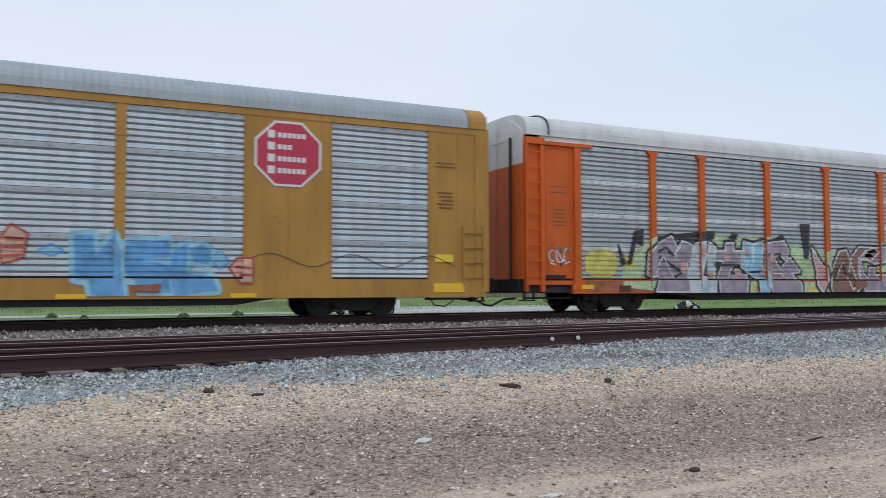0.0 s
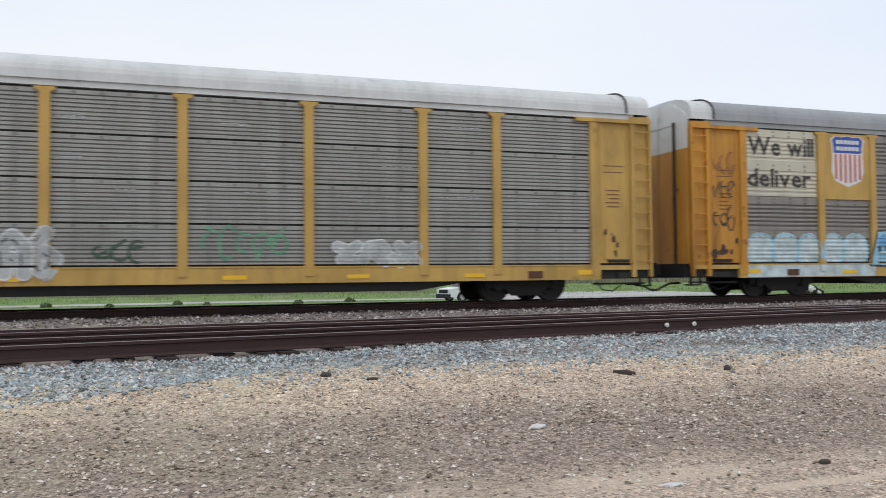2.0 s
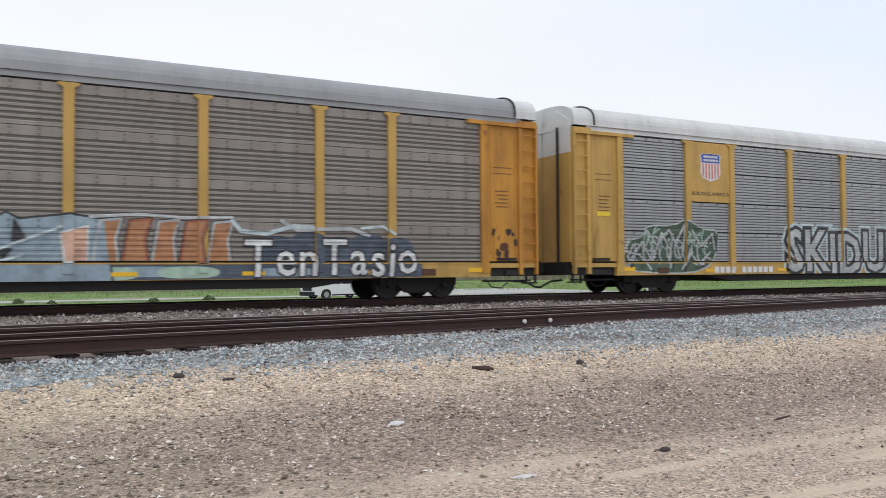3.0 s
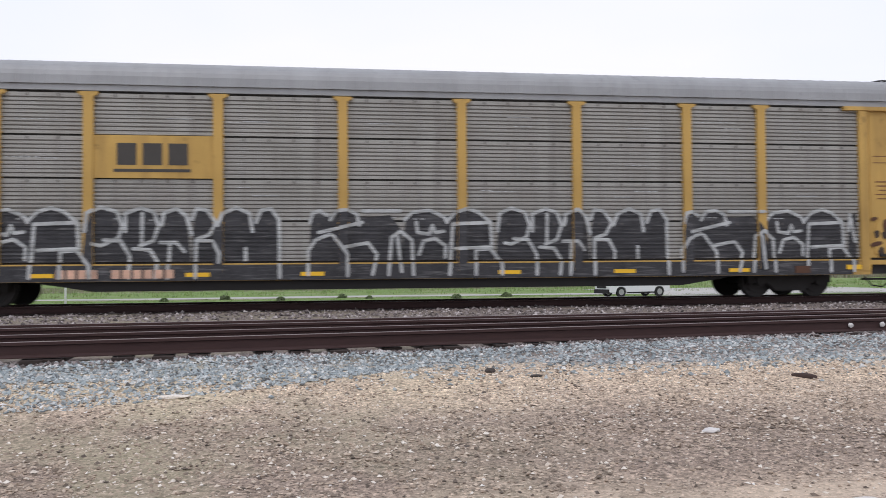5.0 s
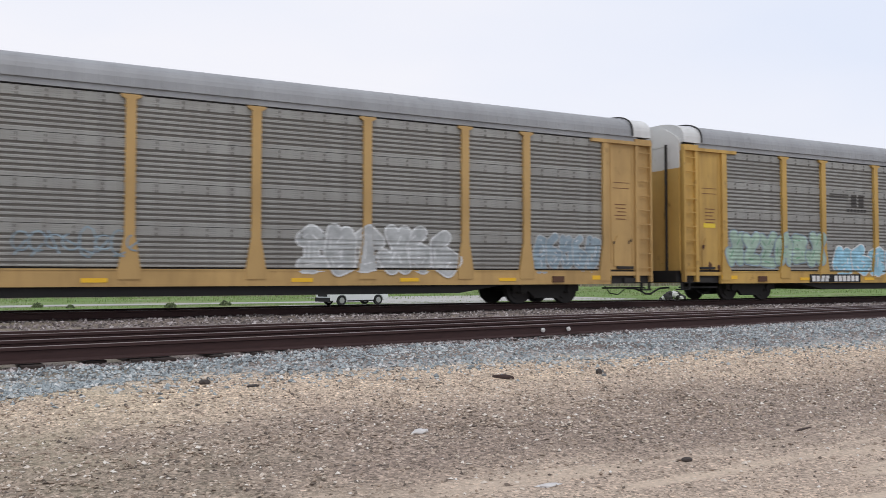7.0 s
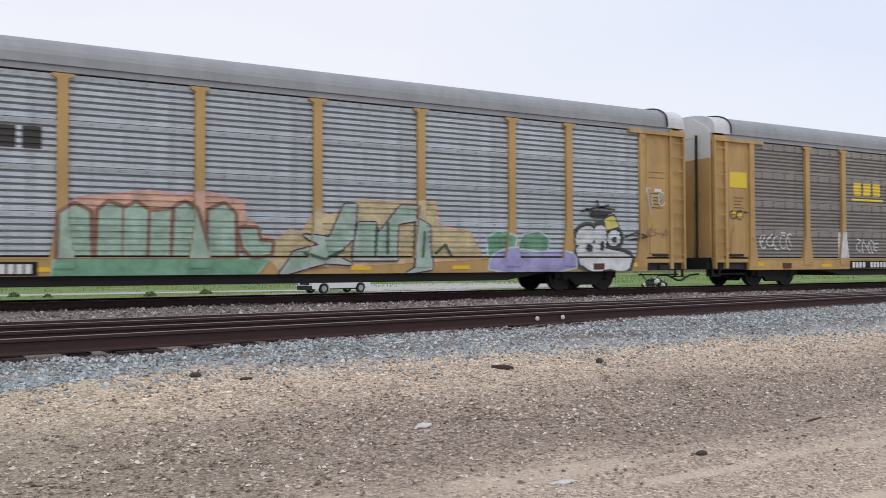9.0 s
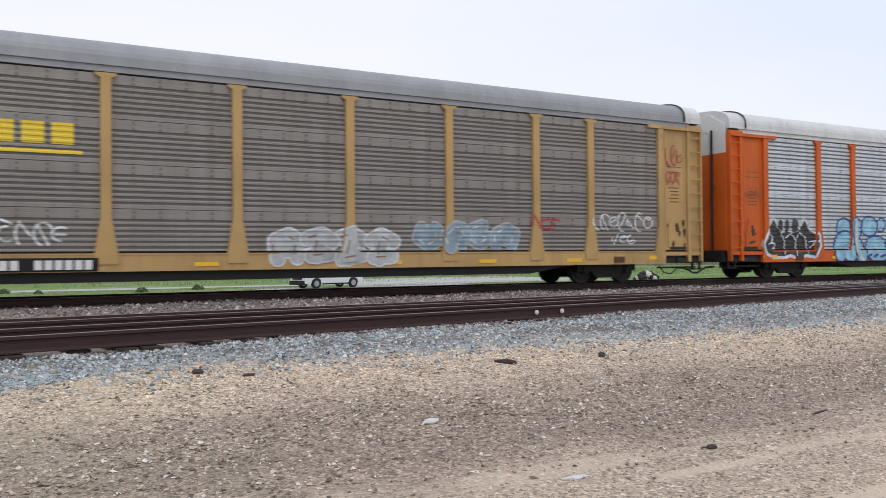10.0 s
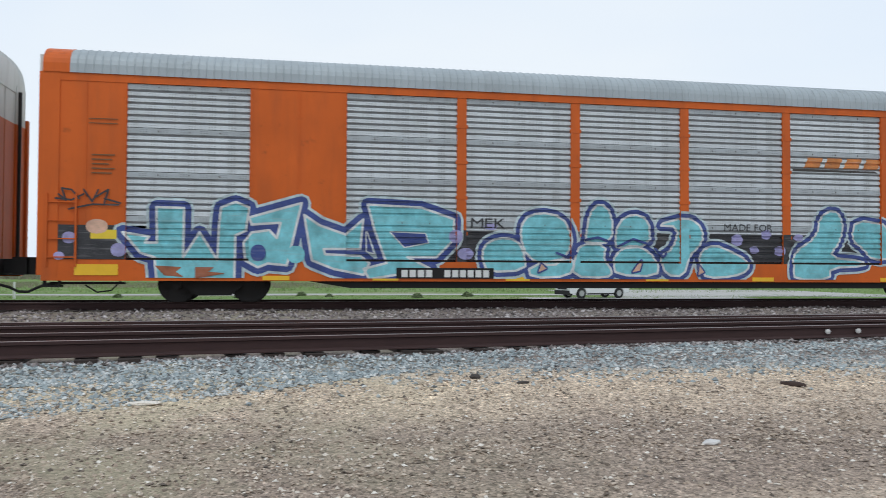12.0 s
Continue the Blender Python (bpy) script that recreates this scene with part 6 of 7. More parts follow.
piece(c, sp, "green", "mint", [(9.92, 0.92), (14.51, 0.92), (14.16, 0.51), (9.86, 0.55)], 0.04, None, None, 0, 2)
piece(c, sp, "mint", "black", [(14.78, 0.54), (15.18, 1.1), (15.84, 1.26), (15.43, 1.51), (16.09, 1.44), (16.48, 2.28), (16.78, 2.29), (16.69, 1.45), (16.17, 1), (16.6, 0.81), (15.92, 0.85)], 0.06, "silver", None, 0, 4)
piece(c, sp, "mint", "black", [(16.68, 0.92), (16.86, 1.83), (17.3, 1.84), (17.39, 1.54), (18.03, 2.29), (18.49, 2.3), (18.44, 1.95), (17.93, 1.86), (17.88, 0.92)], 0.06, "silver", None, 0, 4)
piece(c, sp, "mint", "black", [(18.43, 0.69), (18.49, 1.95), (18.86, 1.8), (18.9, 0.68), (18.2, 0.57)], 0.06, "silver", None, 0, 4)
brush(c, sp, "dkgreen", [(15.43, 1.07), (15.92, 0.92), (16.43, 1.15)], 0.07, 7)
brush(c, sp, "dkgreen", [(17.3, 1), (17.35, 1.77)], 0.07, 7)
brush(c, sp, "dkgreen", [(17.65, 1.08), (17.66, 1.85)], 0.07, 7)
brush(c, sp, "dkgreen", [(18.62, 1), (18.67, 1.63)], 0.07, 7)
brush(c, sp, "dkgreen", [(19.05, 1.08), (19.34, 1.32), (19.53, 1)], 0.07, 7)
piece(c, sp, "mint", "black", [(19.63, 1), (19.63, 1.28), (19.92, 1.41), (20.22, 1.29), (20.27, 0.99)], 0.05, None, None, 1, 0)
piece(c, sp, "green", "pale", [(20.73, 1), (20.68, 1.5), (21.04, 1.69), (21.57, 1.55), (21.45, 1.01)], 0.06, None, None, 0, 0)
piece(c, sp, "green", "pale", [(21.67, 1.26), (21.89, 1.6), (22.37, 1.71), (22.76, 1.52), (22.7, 1.14)], 0.06, None, None, 0, 0)
piece(c, sp, "violet", "pale", [(20.67, 0.55), (20.73, 1), (21.56, 1.3), (21.88, 1.05), (23.09, 1.18), (23.66, 1.05), (23.65, 0.57)], 0.05, None, None, 1, 2)
piece(c, sp, "white", "black", [(23.66, 1.36), (23.78, 1.8), (24.19, 1.94), (24.45, 1.77), (24.42, 1.45), (23.95, 1.32)], 0.07, None, "dkgreen", 1, 2)
piece(c, sp, "white", "black", [(23.77, 0.9), (23.66, 1.23), (24.01, 1.41), (24.42, 1.41), (24.89, 1.23), (25.74, 1.1), (25.8, 0.88), (25.61, 0.69), (23.83, 0.7)], 0.07, None, "dkgreen", 1, 2)
piece(c, sp, "white", "black", [(24.42, 1.45), (24.36, 1.9), (24.78, 1.95), (24.87, 1.64), (24.83, 1.23), (24.47, 1.23)], 0.07, None, "dkgreen", 1, 2)
piece(c, sp, "white", "black", [(24.87, 1.46), (24.96, 1.77), (25.32, 1.82), (25.44, 1.46), (25.13, 1.28)], 0.07, None, "dkgreen", 1, 2)
piece(c, sp, "white", "black", [(23.89, 0.83), (25.74, 0.85), (25.67, 0.6), (25.24, 0.56), (24.88, 0.65), (24.41, 0.52), (24, 0.66)], 0.07, None, "dkgreen", 1, 2)
dots(c, sp, "black", [(24.2, 1.26, 0.12, 0.12), (24.68, 1.32, 0.07, 0.15), (25.14, 1.51, 0.09, 0.09), (24.55, 2.26, 0.35, 0.12)], 6)
piece(c, sp, "yellow", "black", [(24.78, 2.13), (25.15, 2.25), (25.32, 1.91), (24.84, 1.77)], 0.04, None, None, 0, 2)
brush(c, sp, "black", [(23.9, 2.33), (24.55, 2.48), (25.15, 2.41)], 0.06, 6)
brush(c, sp, "black", [(24.49, 2.66), (24.55, 2.44), (24.91, 2.54)], 0.06, 6)
brush(c, sp, "black", [(25.56, 1.6), (26, 1.74), (26.37, 1.61), (25.75, 1.51)], 0.06, 6)
brush(c, sp, "black", [(24.08, 2.42), (24.31, 2.3), (25.03, 2.31)], 0.06, 6)
data_bars(c, sp, 7.6, 9.5, back="black")

# 10: tan car, dark screens
c, sp = standard_car(10, "tan autorack railcar with brown-grey screens and white tags", M["tan"], M["brownpan"], M["roof"], fine="soft")
CARS.append(c)
lay("emblem", bars(7.8, 9.5, 3.28, 3.74, 3) + rect(7.75, 9.6, 3.08, 3.16), c, sp, M["label"], 0.006)
bm = bmesh.new(); box(bm, 1.42, 2.22, -0.014, 0.0, 3.30, 3.82)
part("placard", bm, M["label"], c, "large yellow warning placard")
for a, b, z0, z1, k in ((2.85, 4.5, 1.2, 1.85, 1), (8.0, 9.35, 1.05, 1.7, 2), (23.5, 25.9, 1.55, 2.15, 3), (24.3, 25.2, 1.15, 1.5, 4)):
    spray_tag(c, sp, a, b, z0, z1, "white", 80 + k, 0.05)
spray_throw(c, sp, 4, 13.7, 17.0, 0.6, 1.6, "silver", "white", 81, "brown")
spray_throw(c, sp, 4, 17.6, 20.8, 0.95, 1.85, "steel", "silver", 82, "white")
spray_tag(c, sp, 21.3, 22.4, 1.5, 2.1, "red", 85, 0.06)
lay("marking", rect(6.95, 7.45, 0.97, 1.9), c, sp, M["s_white"], 0.004)
data_bars(c, sp, 7.6, 9.8, back="black")

# 11: orange car, row of throw-ups
c, sp = standard_car(11, "orange autorack railcar with white roof and bubble graffiti", M["orange"], M["zincwhite"], M["roofwhite"])
CARS.append(c)
piece(c, sp, "black", "white", [(2.31, 1.18), (2.52, 1.52), (2.84, 2.05), (3.17, 1.57), (3.55, 1.61), (3.93, 1.58), (4.16, 1.62), (4.47, 2.03), (4.75, 1.67), (5.15, 1.5), (5.19, 1.13), (4.95, 0.77), (4.47, 0.84), (4.08, 0.73), (3.62, 0.84), (3.32, 0.77), (2.74, 0.77), (2.42, 0.9)], 0.11, None, None, 0, 0)
dots(c, sp, "black", [(3.19, 1.81, 0.11, 0.23), (3.53, 1.82, 0.1, 0.23), (3.96, 1.83, 0.17, 0.25)], 3)
brush(c, sp, "white", [(3.29, 0.84), (3.36, 1.26), (3.14, 1.67)], 0.05, 6)
brush(c, sp, "white", [(3.93, 0.8), (3.94, 1.33), (4.16, 1.59), (4.47, 1.41), (4.53, 0.87)], 0.05, 6)
brush(c, sp, "white", [(3.4, 1.4), (3.7, 1.56), (3.91, 1.37)], 0.05, 6)
brush(c, sp, "white", [(2.45, 1.18), (2.77, 1.35), (2.67, 1.51)], 0.05, 6)
brush(c, sp, "white", [(2.59, 1.21), (2.85, 1.22), (2.81, 1.04), (2.6, 1.03)], 0.05, 6)
brush(c, sp, "white", [(4.63, 1.27), (5.11, 1.31), (4.71, 1.06)], 0.05, 6)
piece(c, sp, "sky", "navy", [(6.28, 1.59), (6.32, 1.97), (6.63, 2.13), (6.98, 2.06), (7.07, 1.68), (7.02, 1.38)], 0.07, None, None, 1, 0)
piece(c, sp, "sky", "navy", [(7.07, 1.76), (7.11, 2.11), (7.43, 2.18), (7.7, 2.01), (7.66, 1.42), (7.16, 1.38)], 0.07, None, None, 1, 0)
piece(c, sp, "sky", "navy", [(7.75, 1.62), (7.84, 2.13), (8.26, 2.21), (8.64, 2.07), (8.64, 1.64), (8.26, 1.49)], 0.07, None, None, 1, 0)
piece(c, sp, "sky", "navy", [(8.69, 1.96), (8.89, 2.16), (9.13, 2.13), (9.18, 1.81), (8.84, 1.64)], 0.07, None, None, 1, 0)
piece(c, sp, "sky", "navy", [(6.11, 0.61), (6.11, 1.29), (6.45, 1.63), (7.02, 1.64), (7.16, 1.15), (6.8, 1.22), (6.54, 0.99), (6.63, 0.57)], 0.07, None, None, 1, 2)
piece(c, sp, "sky", "navy", [(7.16, 1.26), (7.52, 1.44), (7.79, 1.15), (8.03, 0.57), (7.25, 0.57)], 0.07, None, None, 1, 2)
piece(c, sp, "sky", "navy", [(6.63, 0.61), (6.56, 1.03), (6.89, 1.22), (7.34, 1.07), (7.29, 0.57)], 0.07, None, None, 1, 2)
piece(c, sp, "sky", "navy", [(7.98, 0.61), (7.98, 1.31), (8.36, 1.47), (9.03, 1.44), (9.22, 0.92), (9.17, 0.56)], 0.07, None, None, 1, 2)
piece(c, sp, "sky", "navy", [(9.22, 0.6), (9.28, 1.57), (9.73, 1.66), (10.08, 1.42), (10.05, 0.68), (9.82, 0.56)], 0.07, None, None, 1, 2)
piece(c, sp, "pale", "pale", [(7.16, 2.07), (7.34, 2.11), (7.38, 0.99), (7.79, 0.61), (7.52, 0.57), (7.16, 0.99)], 0.02, None, None, 1, 5)
brush(c, sp, "navy", [(7.89, 0.72), (8.17, 0.8)], 0.09, 6)
brush(c, sp, "navy", [(8.31, 0.72), (8.55, 0.8)], 0.09, 6)
brush(c, sp, "navy", [(8.74, 0.72), (9.08, 0.8)], 0.09, 6)
brush(c, sp, "navy", [(9.27, 0.84), (9.42, 0.72)], 0.09, 6)
piece(c, sp, "white", "black", [(11.04, 1.67), (11.15, 1.93), (11.47, 1.98), (11.63, 1.73), (11.85, 1.95), (12.07, 1.74), (11.74, 1.26), (11.81, 0.56), (11.33, 0.57), (11.36, 1.22)], 0.05, None, None, 1, 2)
piece(c, sp, "white", "black", [(11.99, 1.44), (12.13, 1.91), (12.46, 2), (12.75, 1.75), (12.69, 1.1), (12.74, 0.56), (11.84, 0.56)], 0.05, None, None, 1, 2)
piece(c, sp, "white", "black", [(12.81, 1.93), (13.09, 1.93), (13.13, 1.54), (13.38, 1.91), (13.64, 1.81), (13.36, 1.32), (13.52, 0.56), (12.77, 0.56)], 0.05, None, None, 1, 2)
piece(c, sp, "white", "black", [(13.6, 1.72), (13.86, 1.95), (14.12, 1.82), (14, 1.33), (14.24, 1.11), (14.19, 0.55), (13.55, 0.56)], 0.05, None, None, 1, 2)
piece(c, sp, "white", "black", [(14.12, 1.78), (14.4, 2.03), (14.68, 1.74), (14.64, 1.34), (14.48, 1.2), (14.63, 0.55), (14.23, 0.55)], 0.05, None, None, 1, 2)
brush(c, sp, "black", [(11.74, 1.86), (11.68, 1.52), (12.01, 1.22)], 0.04, 6)
brush(c, sp, "black", [(12.75, 1.88), (12.57, 1.44), (12.29, 1.22), (12.18, 1.4)], 0.04, 6)
brush(c, sp, "black", [(13.04, 1.98), (12.98, 1.54)], 0.04, 6)
brush(c, sp, "black", [(13.27, 1.54), (13.62, 1.72), (13.62, 1.41), (13.26, 1.45)], 0.04, 6)
brush(c, sp, "black", [(13.98, 1.91), (13.86, 1.46), (14.22, 1.29)], 0.04, 6)
brush(c, sp, "black", [(11.3, 0.85), (12.01, 0.91), (12.91, 0.86), (14.46, 0.91)], 0.04, 6)
brush(c, sp, "black", [(11.46, 1.09), (11.79, 1.16), (11.9, 1.02)], 0.04, 6)
brush(c, sp, "black", [(13.38, 1.23), (13.85, 1.28)], 0.04, 6)
piece(c, sp, "black", "steel", [(14.89, 1.47), (15.47, 2.08), (16.11, 1.4), (16.5, 1.45), (17.04, 1.36), (17.59, 2.09), (18.15, 1.47), (18.51, 1.04), (18.42, 0.53), (15.01, 0.55), (14.83, 0.93)], 0.04, None, None, 0, 0)
piece(c, sp, "black", "steel", [(16.14, 2.05), (16.5, 1.59), (16.67, 2.08), (16.66, 1.45), (16.24, 1.45)], 0.04, None, None, 0, 0)
piece(c, sp, "black", "steel", [(16.77, 1.55), (17.15, 2.06), (17.17, 1.46)], 0.04, None, None, 0, 0)
brush(c, sp, "steel", [(15.84, 0.56), (15.84, 1.12), (15.4, 1.44), (14.95, 1.34)], 0.035, 6)
brush(c, sp, "steel", [(16.37, 1.31), (16.97, 1.03), (16.65, 0.56)], 0.035, 6)
brush(c, sp, "steel", [(16.9, 1.12), (17.24, 1.36), (17.58, 1.03), (17.44, 0.56)], 0.035, 6)
brush(c, sp, "steel", [(15.02, 1.43), (16.11, 1.4)], 0.035, 6)
brush(c, sp, "steel", [(17.52, 1.46), (18.36, 1.38)], 0.035, 6)
spray_word(c, sp, "BUKHS", 19.95, 24.3, 0.70, 1.74, "sky violet", "navy", 0.03, 0.0, 5, "pale", 0.045)
piece(c, sp, "sky", "pale", [(19.29, 0.53), (19.74, 0.92), (21.76, 0.9), (21.59, 0.52)], 0.03, None, None, 0, 0)
piece(c, sp, "cyan", "pink", [(19.29, 0.57), (19.44, 0.92), (19.82, 0.92), (19.66, 0.54)], 0.03, None, None, 0, 0)
swoosh(c, sp, 18.96, 21.35, 3.30, 3.66, "red")

# 12: flush orange car with turquoise letters
c, sp = flush_car(12, "orange flush-sided autorack railcar with huge turquoise graffiti letters", M["orange"], M["zincwhite"], M["roofblue"], SMOOTH_BAYS)
CARS.append(c)
lay("graffiti", rect(0.95, 27.6, 0.97, 1.72), c, sp, M["s_black"], 0.004)
piece(c, sp, "cyan", "navy", [(2.28, 1.57), (2.83, 1.48), (2.74, 1.35), (3, 1.35), (2.98, 2.14), (3.57, 2.13), (3.56, 1.03), (3.91, 1.59), (4.3, 0.97), (4.33, 1.76), (4.37, 2.16), (4.69, 2.29), (4.99, 2.17), (4.92, 1.64), (4.69, 1.53), (4.68, 0.52), (3.91, 0.57), (3.65, 0.49), (3.01, 0.54), (2.96, 1.02), (2.65, 1.12)], 0.16, "white", "pale", 0, 0)
piece(c, sp, "cyan", "navy", [(4.99, 1.94), (6.16, 2.29), (5.84, 0.86), (5.41, 0.9), (5.19, 0.81), (4.91, 0.97), (4.87, 1.37), (5.05, 1.6), (5.44, 1.66), (5.61, 1.48), (5.69, 1.83), (5.05, 1.78)], 0.16, "white", "pale", 0, 0)
piece(c, sp, "cyan", "navy", [(6.22, 2.02), (6.56, 1.79), (7.17, 1.58), (7.58, 1.94), (7.51, 1.25), (6.67, 1.24), (6.7, 1.12), (7.52, 1.09), (7.72, 0.92), (7.59, 0.65), (6.91, 0.78), (6.4, 0.98)], 0.16, "white", "pale", 0, 0)
piece(c, sp, "cyan", "navy", [(7.68, 2.29), (8.96, 2.24), (9.74, 1.98), (9.73, 1.49), (9.32, 1.07), (8.62, 1.07), (9.18, 0.79), (7.72, 0.55), (7.59, 0.79), (8.13, 0.93), (7.85, 1.68)], 0.16, "white", "pale", 0, 0)
dots(c, sp, "cyan", [(6.04, 1.11, 0.2, 0.2)], 3)
dots(c, sp, "navy", [(5.2, 1.14, 0.17, 0.19)], 3)
piece(c, sp, "navy", "white", [(8.23, 1.65), (9.04, 1.62), (9.11, 1.42), (8.55, 1.31)], 0.03, None, None, 0, 2)
piece(c, sp, "navy", "white", [(7.67, 1.2), (7.82, 1.16), (7.66, 1.64)], 0.03, None, None, 0, 2)
piece(c, sp, "cyan", "navy", [(10.43, 1.01), (10.46, 1.36), (10.82, 1.56), (11.3, 1.51), (11.49, 1.16), (11.48, 0.77), (10.54, 0.73)], 0.13, "white", "pale", 1, 0)
piece(c, sp, "cyan", "navy", [(11.55, 0.87), (12.59, 1.09), (12.74, 0.95), (12.59, 0.63), (11.63, 0.59)], 0.13, "white", "pale", 1, 0)
piece(c, sp, "cyan", "navy", [(11.37, 1.58), (11.44, 2.01), (11.85, 2.19), (12.44, 2.09), (12.7, 1.6), (12.59, 1.16), (12.14, 0.84), (11.55, 1.09)], 0.13, "white", "pale", 1, 0)
piece(c, sp, "cyan", "navy", [(13.04, 1.53), (13.13, 2.18), (13.42, 2.46), (13.73, 2.19), (13.74, 1.46), (13.04, 1.46)], 0.13, "white", "pale", 1, 0)
piece(c, sp, "cyan", "navy", [(13.8, 1.46), (13.88, 1.97), (14.27, 2.2), (14.7, 2.06), (14.75, 1.4), (13.88, 1.32)], 0.13, "white", "pale", 1, 0)
piece(c, sp, "cyan", "navy", [(12.74, 1.09), (12.89, 1.42), (13.58, 1.42), (13.5, 1.03), (13.73, 0.74), (13.57, 0.6), (12.67, 0.63)], 0.13, "white", "pale", 1, 0)
piece(c, sp, "cyan", "navy", [(13.88, 1.25), (14.27, 1.43), (14.73, 1.25), (14.93, 0.96), (14.89, 0.64), (13.8, 0.67), (13.73, 0.96)], 0.13, "white", "pale", 1, 0)
piece(c, sp, "cyan", "navy", [(14.85, 1.91), (15.76, 2.15), (16.16, 1.86), (16.16, 1.49), (15.76, 1.12), (15.6, 0.64), (15.12, 0.67), (14.97, 1.11), (15.36, 1.33), (15.52, 1.89)], 0.13, "white", "pale", 1, 0)
piece(c, sp, "cyan", "navy", [(16.07, 0.82), (16.08, 1.27), (16.48, 1.45), (16.96, 1.27), (17.41, 1.05), (17.37, 0.79), (16.96, 0.64), (16.23, 0.6)], 0.13, "white", "pale", 1, 0)
piece(c, sp, "cyan", "navy", [(18.65, 0.83), (18.74, 1.29), (19.38, 1.67), (19.47, 2.21), (19.89, 2.41), (20.15, 2.14), (20.1, 1.61), (19.71, 1.14), (20.75, 1.07), (20.74, 0.92), (19.71, 0.88), (19.71, 0.57), (18.69, 0.57)], 0.13, "white", "pale", 1, 0)
piece(c, sp, "cyan", "navy", [(20.4, 1.61), (20.5, 2.15), (21.54, 2.01), (21.71, 1.16), (21.01, 1.08), (20.75, 1.38)], 0.13, "white", "pale", 1, 0)
brush(c, sp, "navy", [(12.29, 1.2), (12.59, 1.09), (12.78, 1.2)], 0.06, 5)
brush(c, sp, "navy", [(13.04, 1.53), (13.35, 1.59), (13.61, 1.5)], 0.06, 5)
brush(c, sp, "navy", [(13.88, 1.38), (14.27, 1.56), (14.69, 1.44)], 0.06, 5)
brush(c, sp, "navy", [(14.85, 1.33), (15.08, 1.11), (15.16, 1.22)], 0.06, 5)
piece(c, sp, "peach", "navy", [(11.81, 0.73), (11.88, 0.93), (12.01, 0.82)], 0.04, None, None, 0, 2)
piece(c, sp, "peach", "navy", [(15.99, 0.67), (16.03, 0.9), (16.15, 0.75)], 0.04, None, None, 0, 2)
piece(c, sp, "peach", "navy", [(14.23, 0.74), (14.42, 0.78), (14.5, 1.03), (14.36, 0.92)], 0.04, None, None, 0, 2)
dots(c, sp, "violet", [(9.78, 1.57, 0.16, 0.16), (10.02, 1.16, 0.2, 0.14), (17.11, 1.57, 0.16, 0.15), (17.93, 1.72, 0.14, 0.13), (17.59, 1.32, 0.13, 0.1), (18.3, 1.3, 0.14, 0.13), (18.85, 1.65, 0.14, 0.09), (10.64, 1.82, 0.16, 0.08)], 1)
dots(c, sp, "violet", [(1.18, 1.44, 0.14, 0.13), (2.2, 1.18, 0.16, 0.15), (0.98, 1.04, 0.11, 0.09)], 1)
dots(c, sp, "peach", [(1.75, 1.69, 0.23, 0.16)], 1)
brush(c, sp, "black", [(0.96, 2.38), (1.11, 2.25), (1.02, 2.51), (1.23, 2.48), (1.38, 2.29)], 0.04, 3)
brush(c, sp, "black", [(0.9, 2.29), (1.23, 2.26), (1.47, 2.39)], 0.04, 3)
brush(c, sp, "black", [(1.47, 2.49), (1.65, 2.23), (1.77, 2.49)], 0.04, 3)
brush(c, sp, "black", [(1.71, 2.33), (1.98, 2.5), (1.9, 2.21)], 0.04, 3)
brush(c, sp, "black", [(1.9, 2.3), (2.23, 2.21)], 0.04, 3)
brush(c, sp, "black", [(1.17, 2.06), (1.65, 2.17), (2.2, 2.17)], 0.04, 3)
piece(c, sp, "rust", "rust", [(2.99, 0.83), (3.52, 0.8), (3.4, 0.7), (3.56, 0.6), (3.18, 0.63)], 0.01, None, None, 0, 1)
piece(c, sp, "rust", "rust", [(3.84, 0.8), (4.22, 0.8), (4.09, 0.7), (4.45, 0.67), (3.84, 0.57)], 0.01, None, None, 0, 3)
spray_throw(c, sp, 4, 21.6, 26.0, 0.55, 2.4, "cyan", "navy", 102, "white", 0.36)
lay("graffiti", letters("MEK", 10.15, 11.0, 1.78, 2.02), c, sp, M["s_black"], 0.012, False)
lay("graffiti", letters("MADE FOR", 16.75, 18.1, 1.80, 1.98), c, sp, M["s_black"], 0.012, False)
swoosh(c, sp, 18.7, 21.2, 3.38, 3.75, "orange")
data_bars(c, sp, 8.45, 10.6, 0.60, 0.77, back="black")

# darker sheet belts between the panel rows, and pale scuffs on the oldest screens
M["belt"] = ribbed("dull_belt_sheet", (0.46, 0.50, 0.525), (0.28, 0.29, 0.29), 0.4)
STD = list(zip([DOORPOST[0] + 0.10] + [q + 0.12 for q in POSTS], [q - 0.12 for q in POSTS] + [DOORPOST[1] - 0.10]))
PLAIN_SPEC = {"fine": False, "posts": [], "solid": [], "solid_y": 0.0}
M["beltdark"] = ribbed("dark_belt_sheet", (0.36, 0.395, 0.42), (0.20, 0.21, 0.21), 0.4)
for k, bays in ((0, TURNED_BAYS), (6, STD), (9, STD), (12, SMOOTH_BAYS)):
    for r in (1, 2, 3, 4):
        for a, b in bays:
            if r == 1 and k == 9 or r == 4 and k == 6:
                continue
            z1 = Z_DECK + r * ROW_H - 0.012
            lay("belt", rect(a + 0.01, b - 0.01, z1 - (0.23 if k == 6 else 0.115), z1), CARS[k], PLAIN_SPEC, M["beltdark" if k == 6 else "belt"], 0.002)
rs = random.Random(3)
FINE_SPEC = {"fine": True, "posts": [], "solid": [], "solid_y": 0.0}
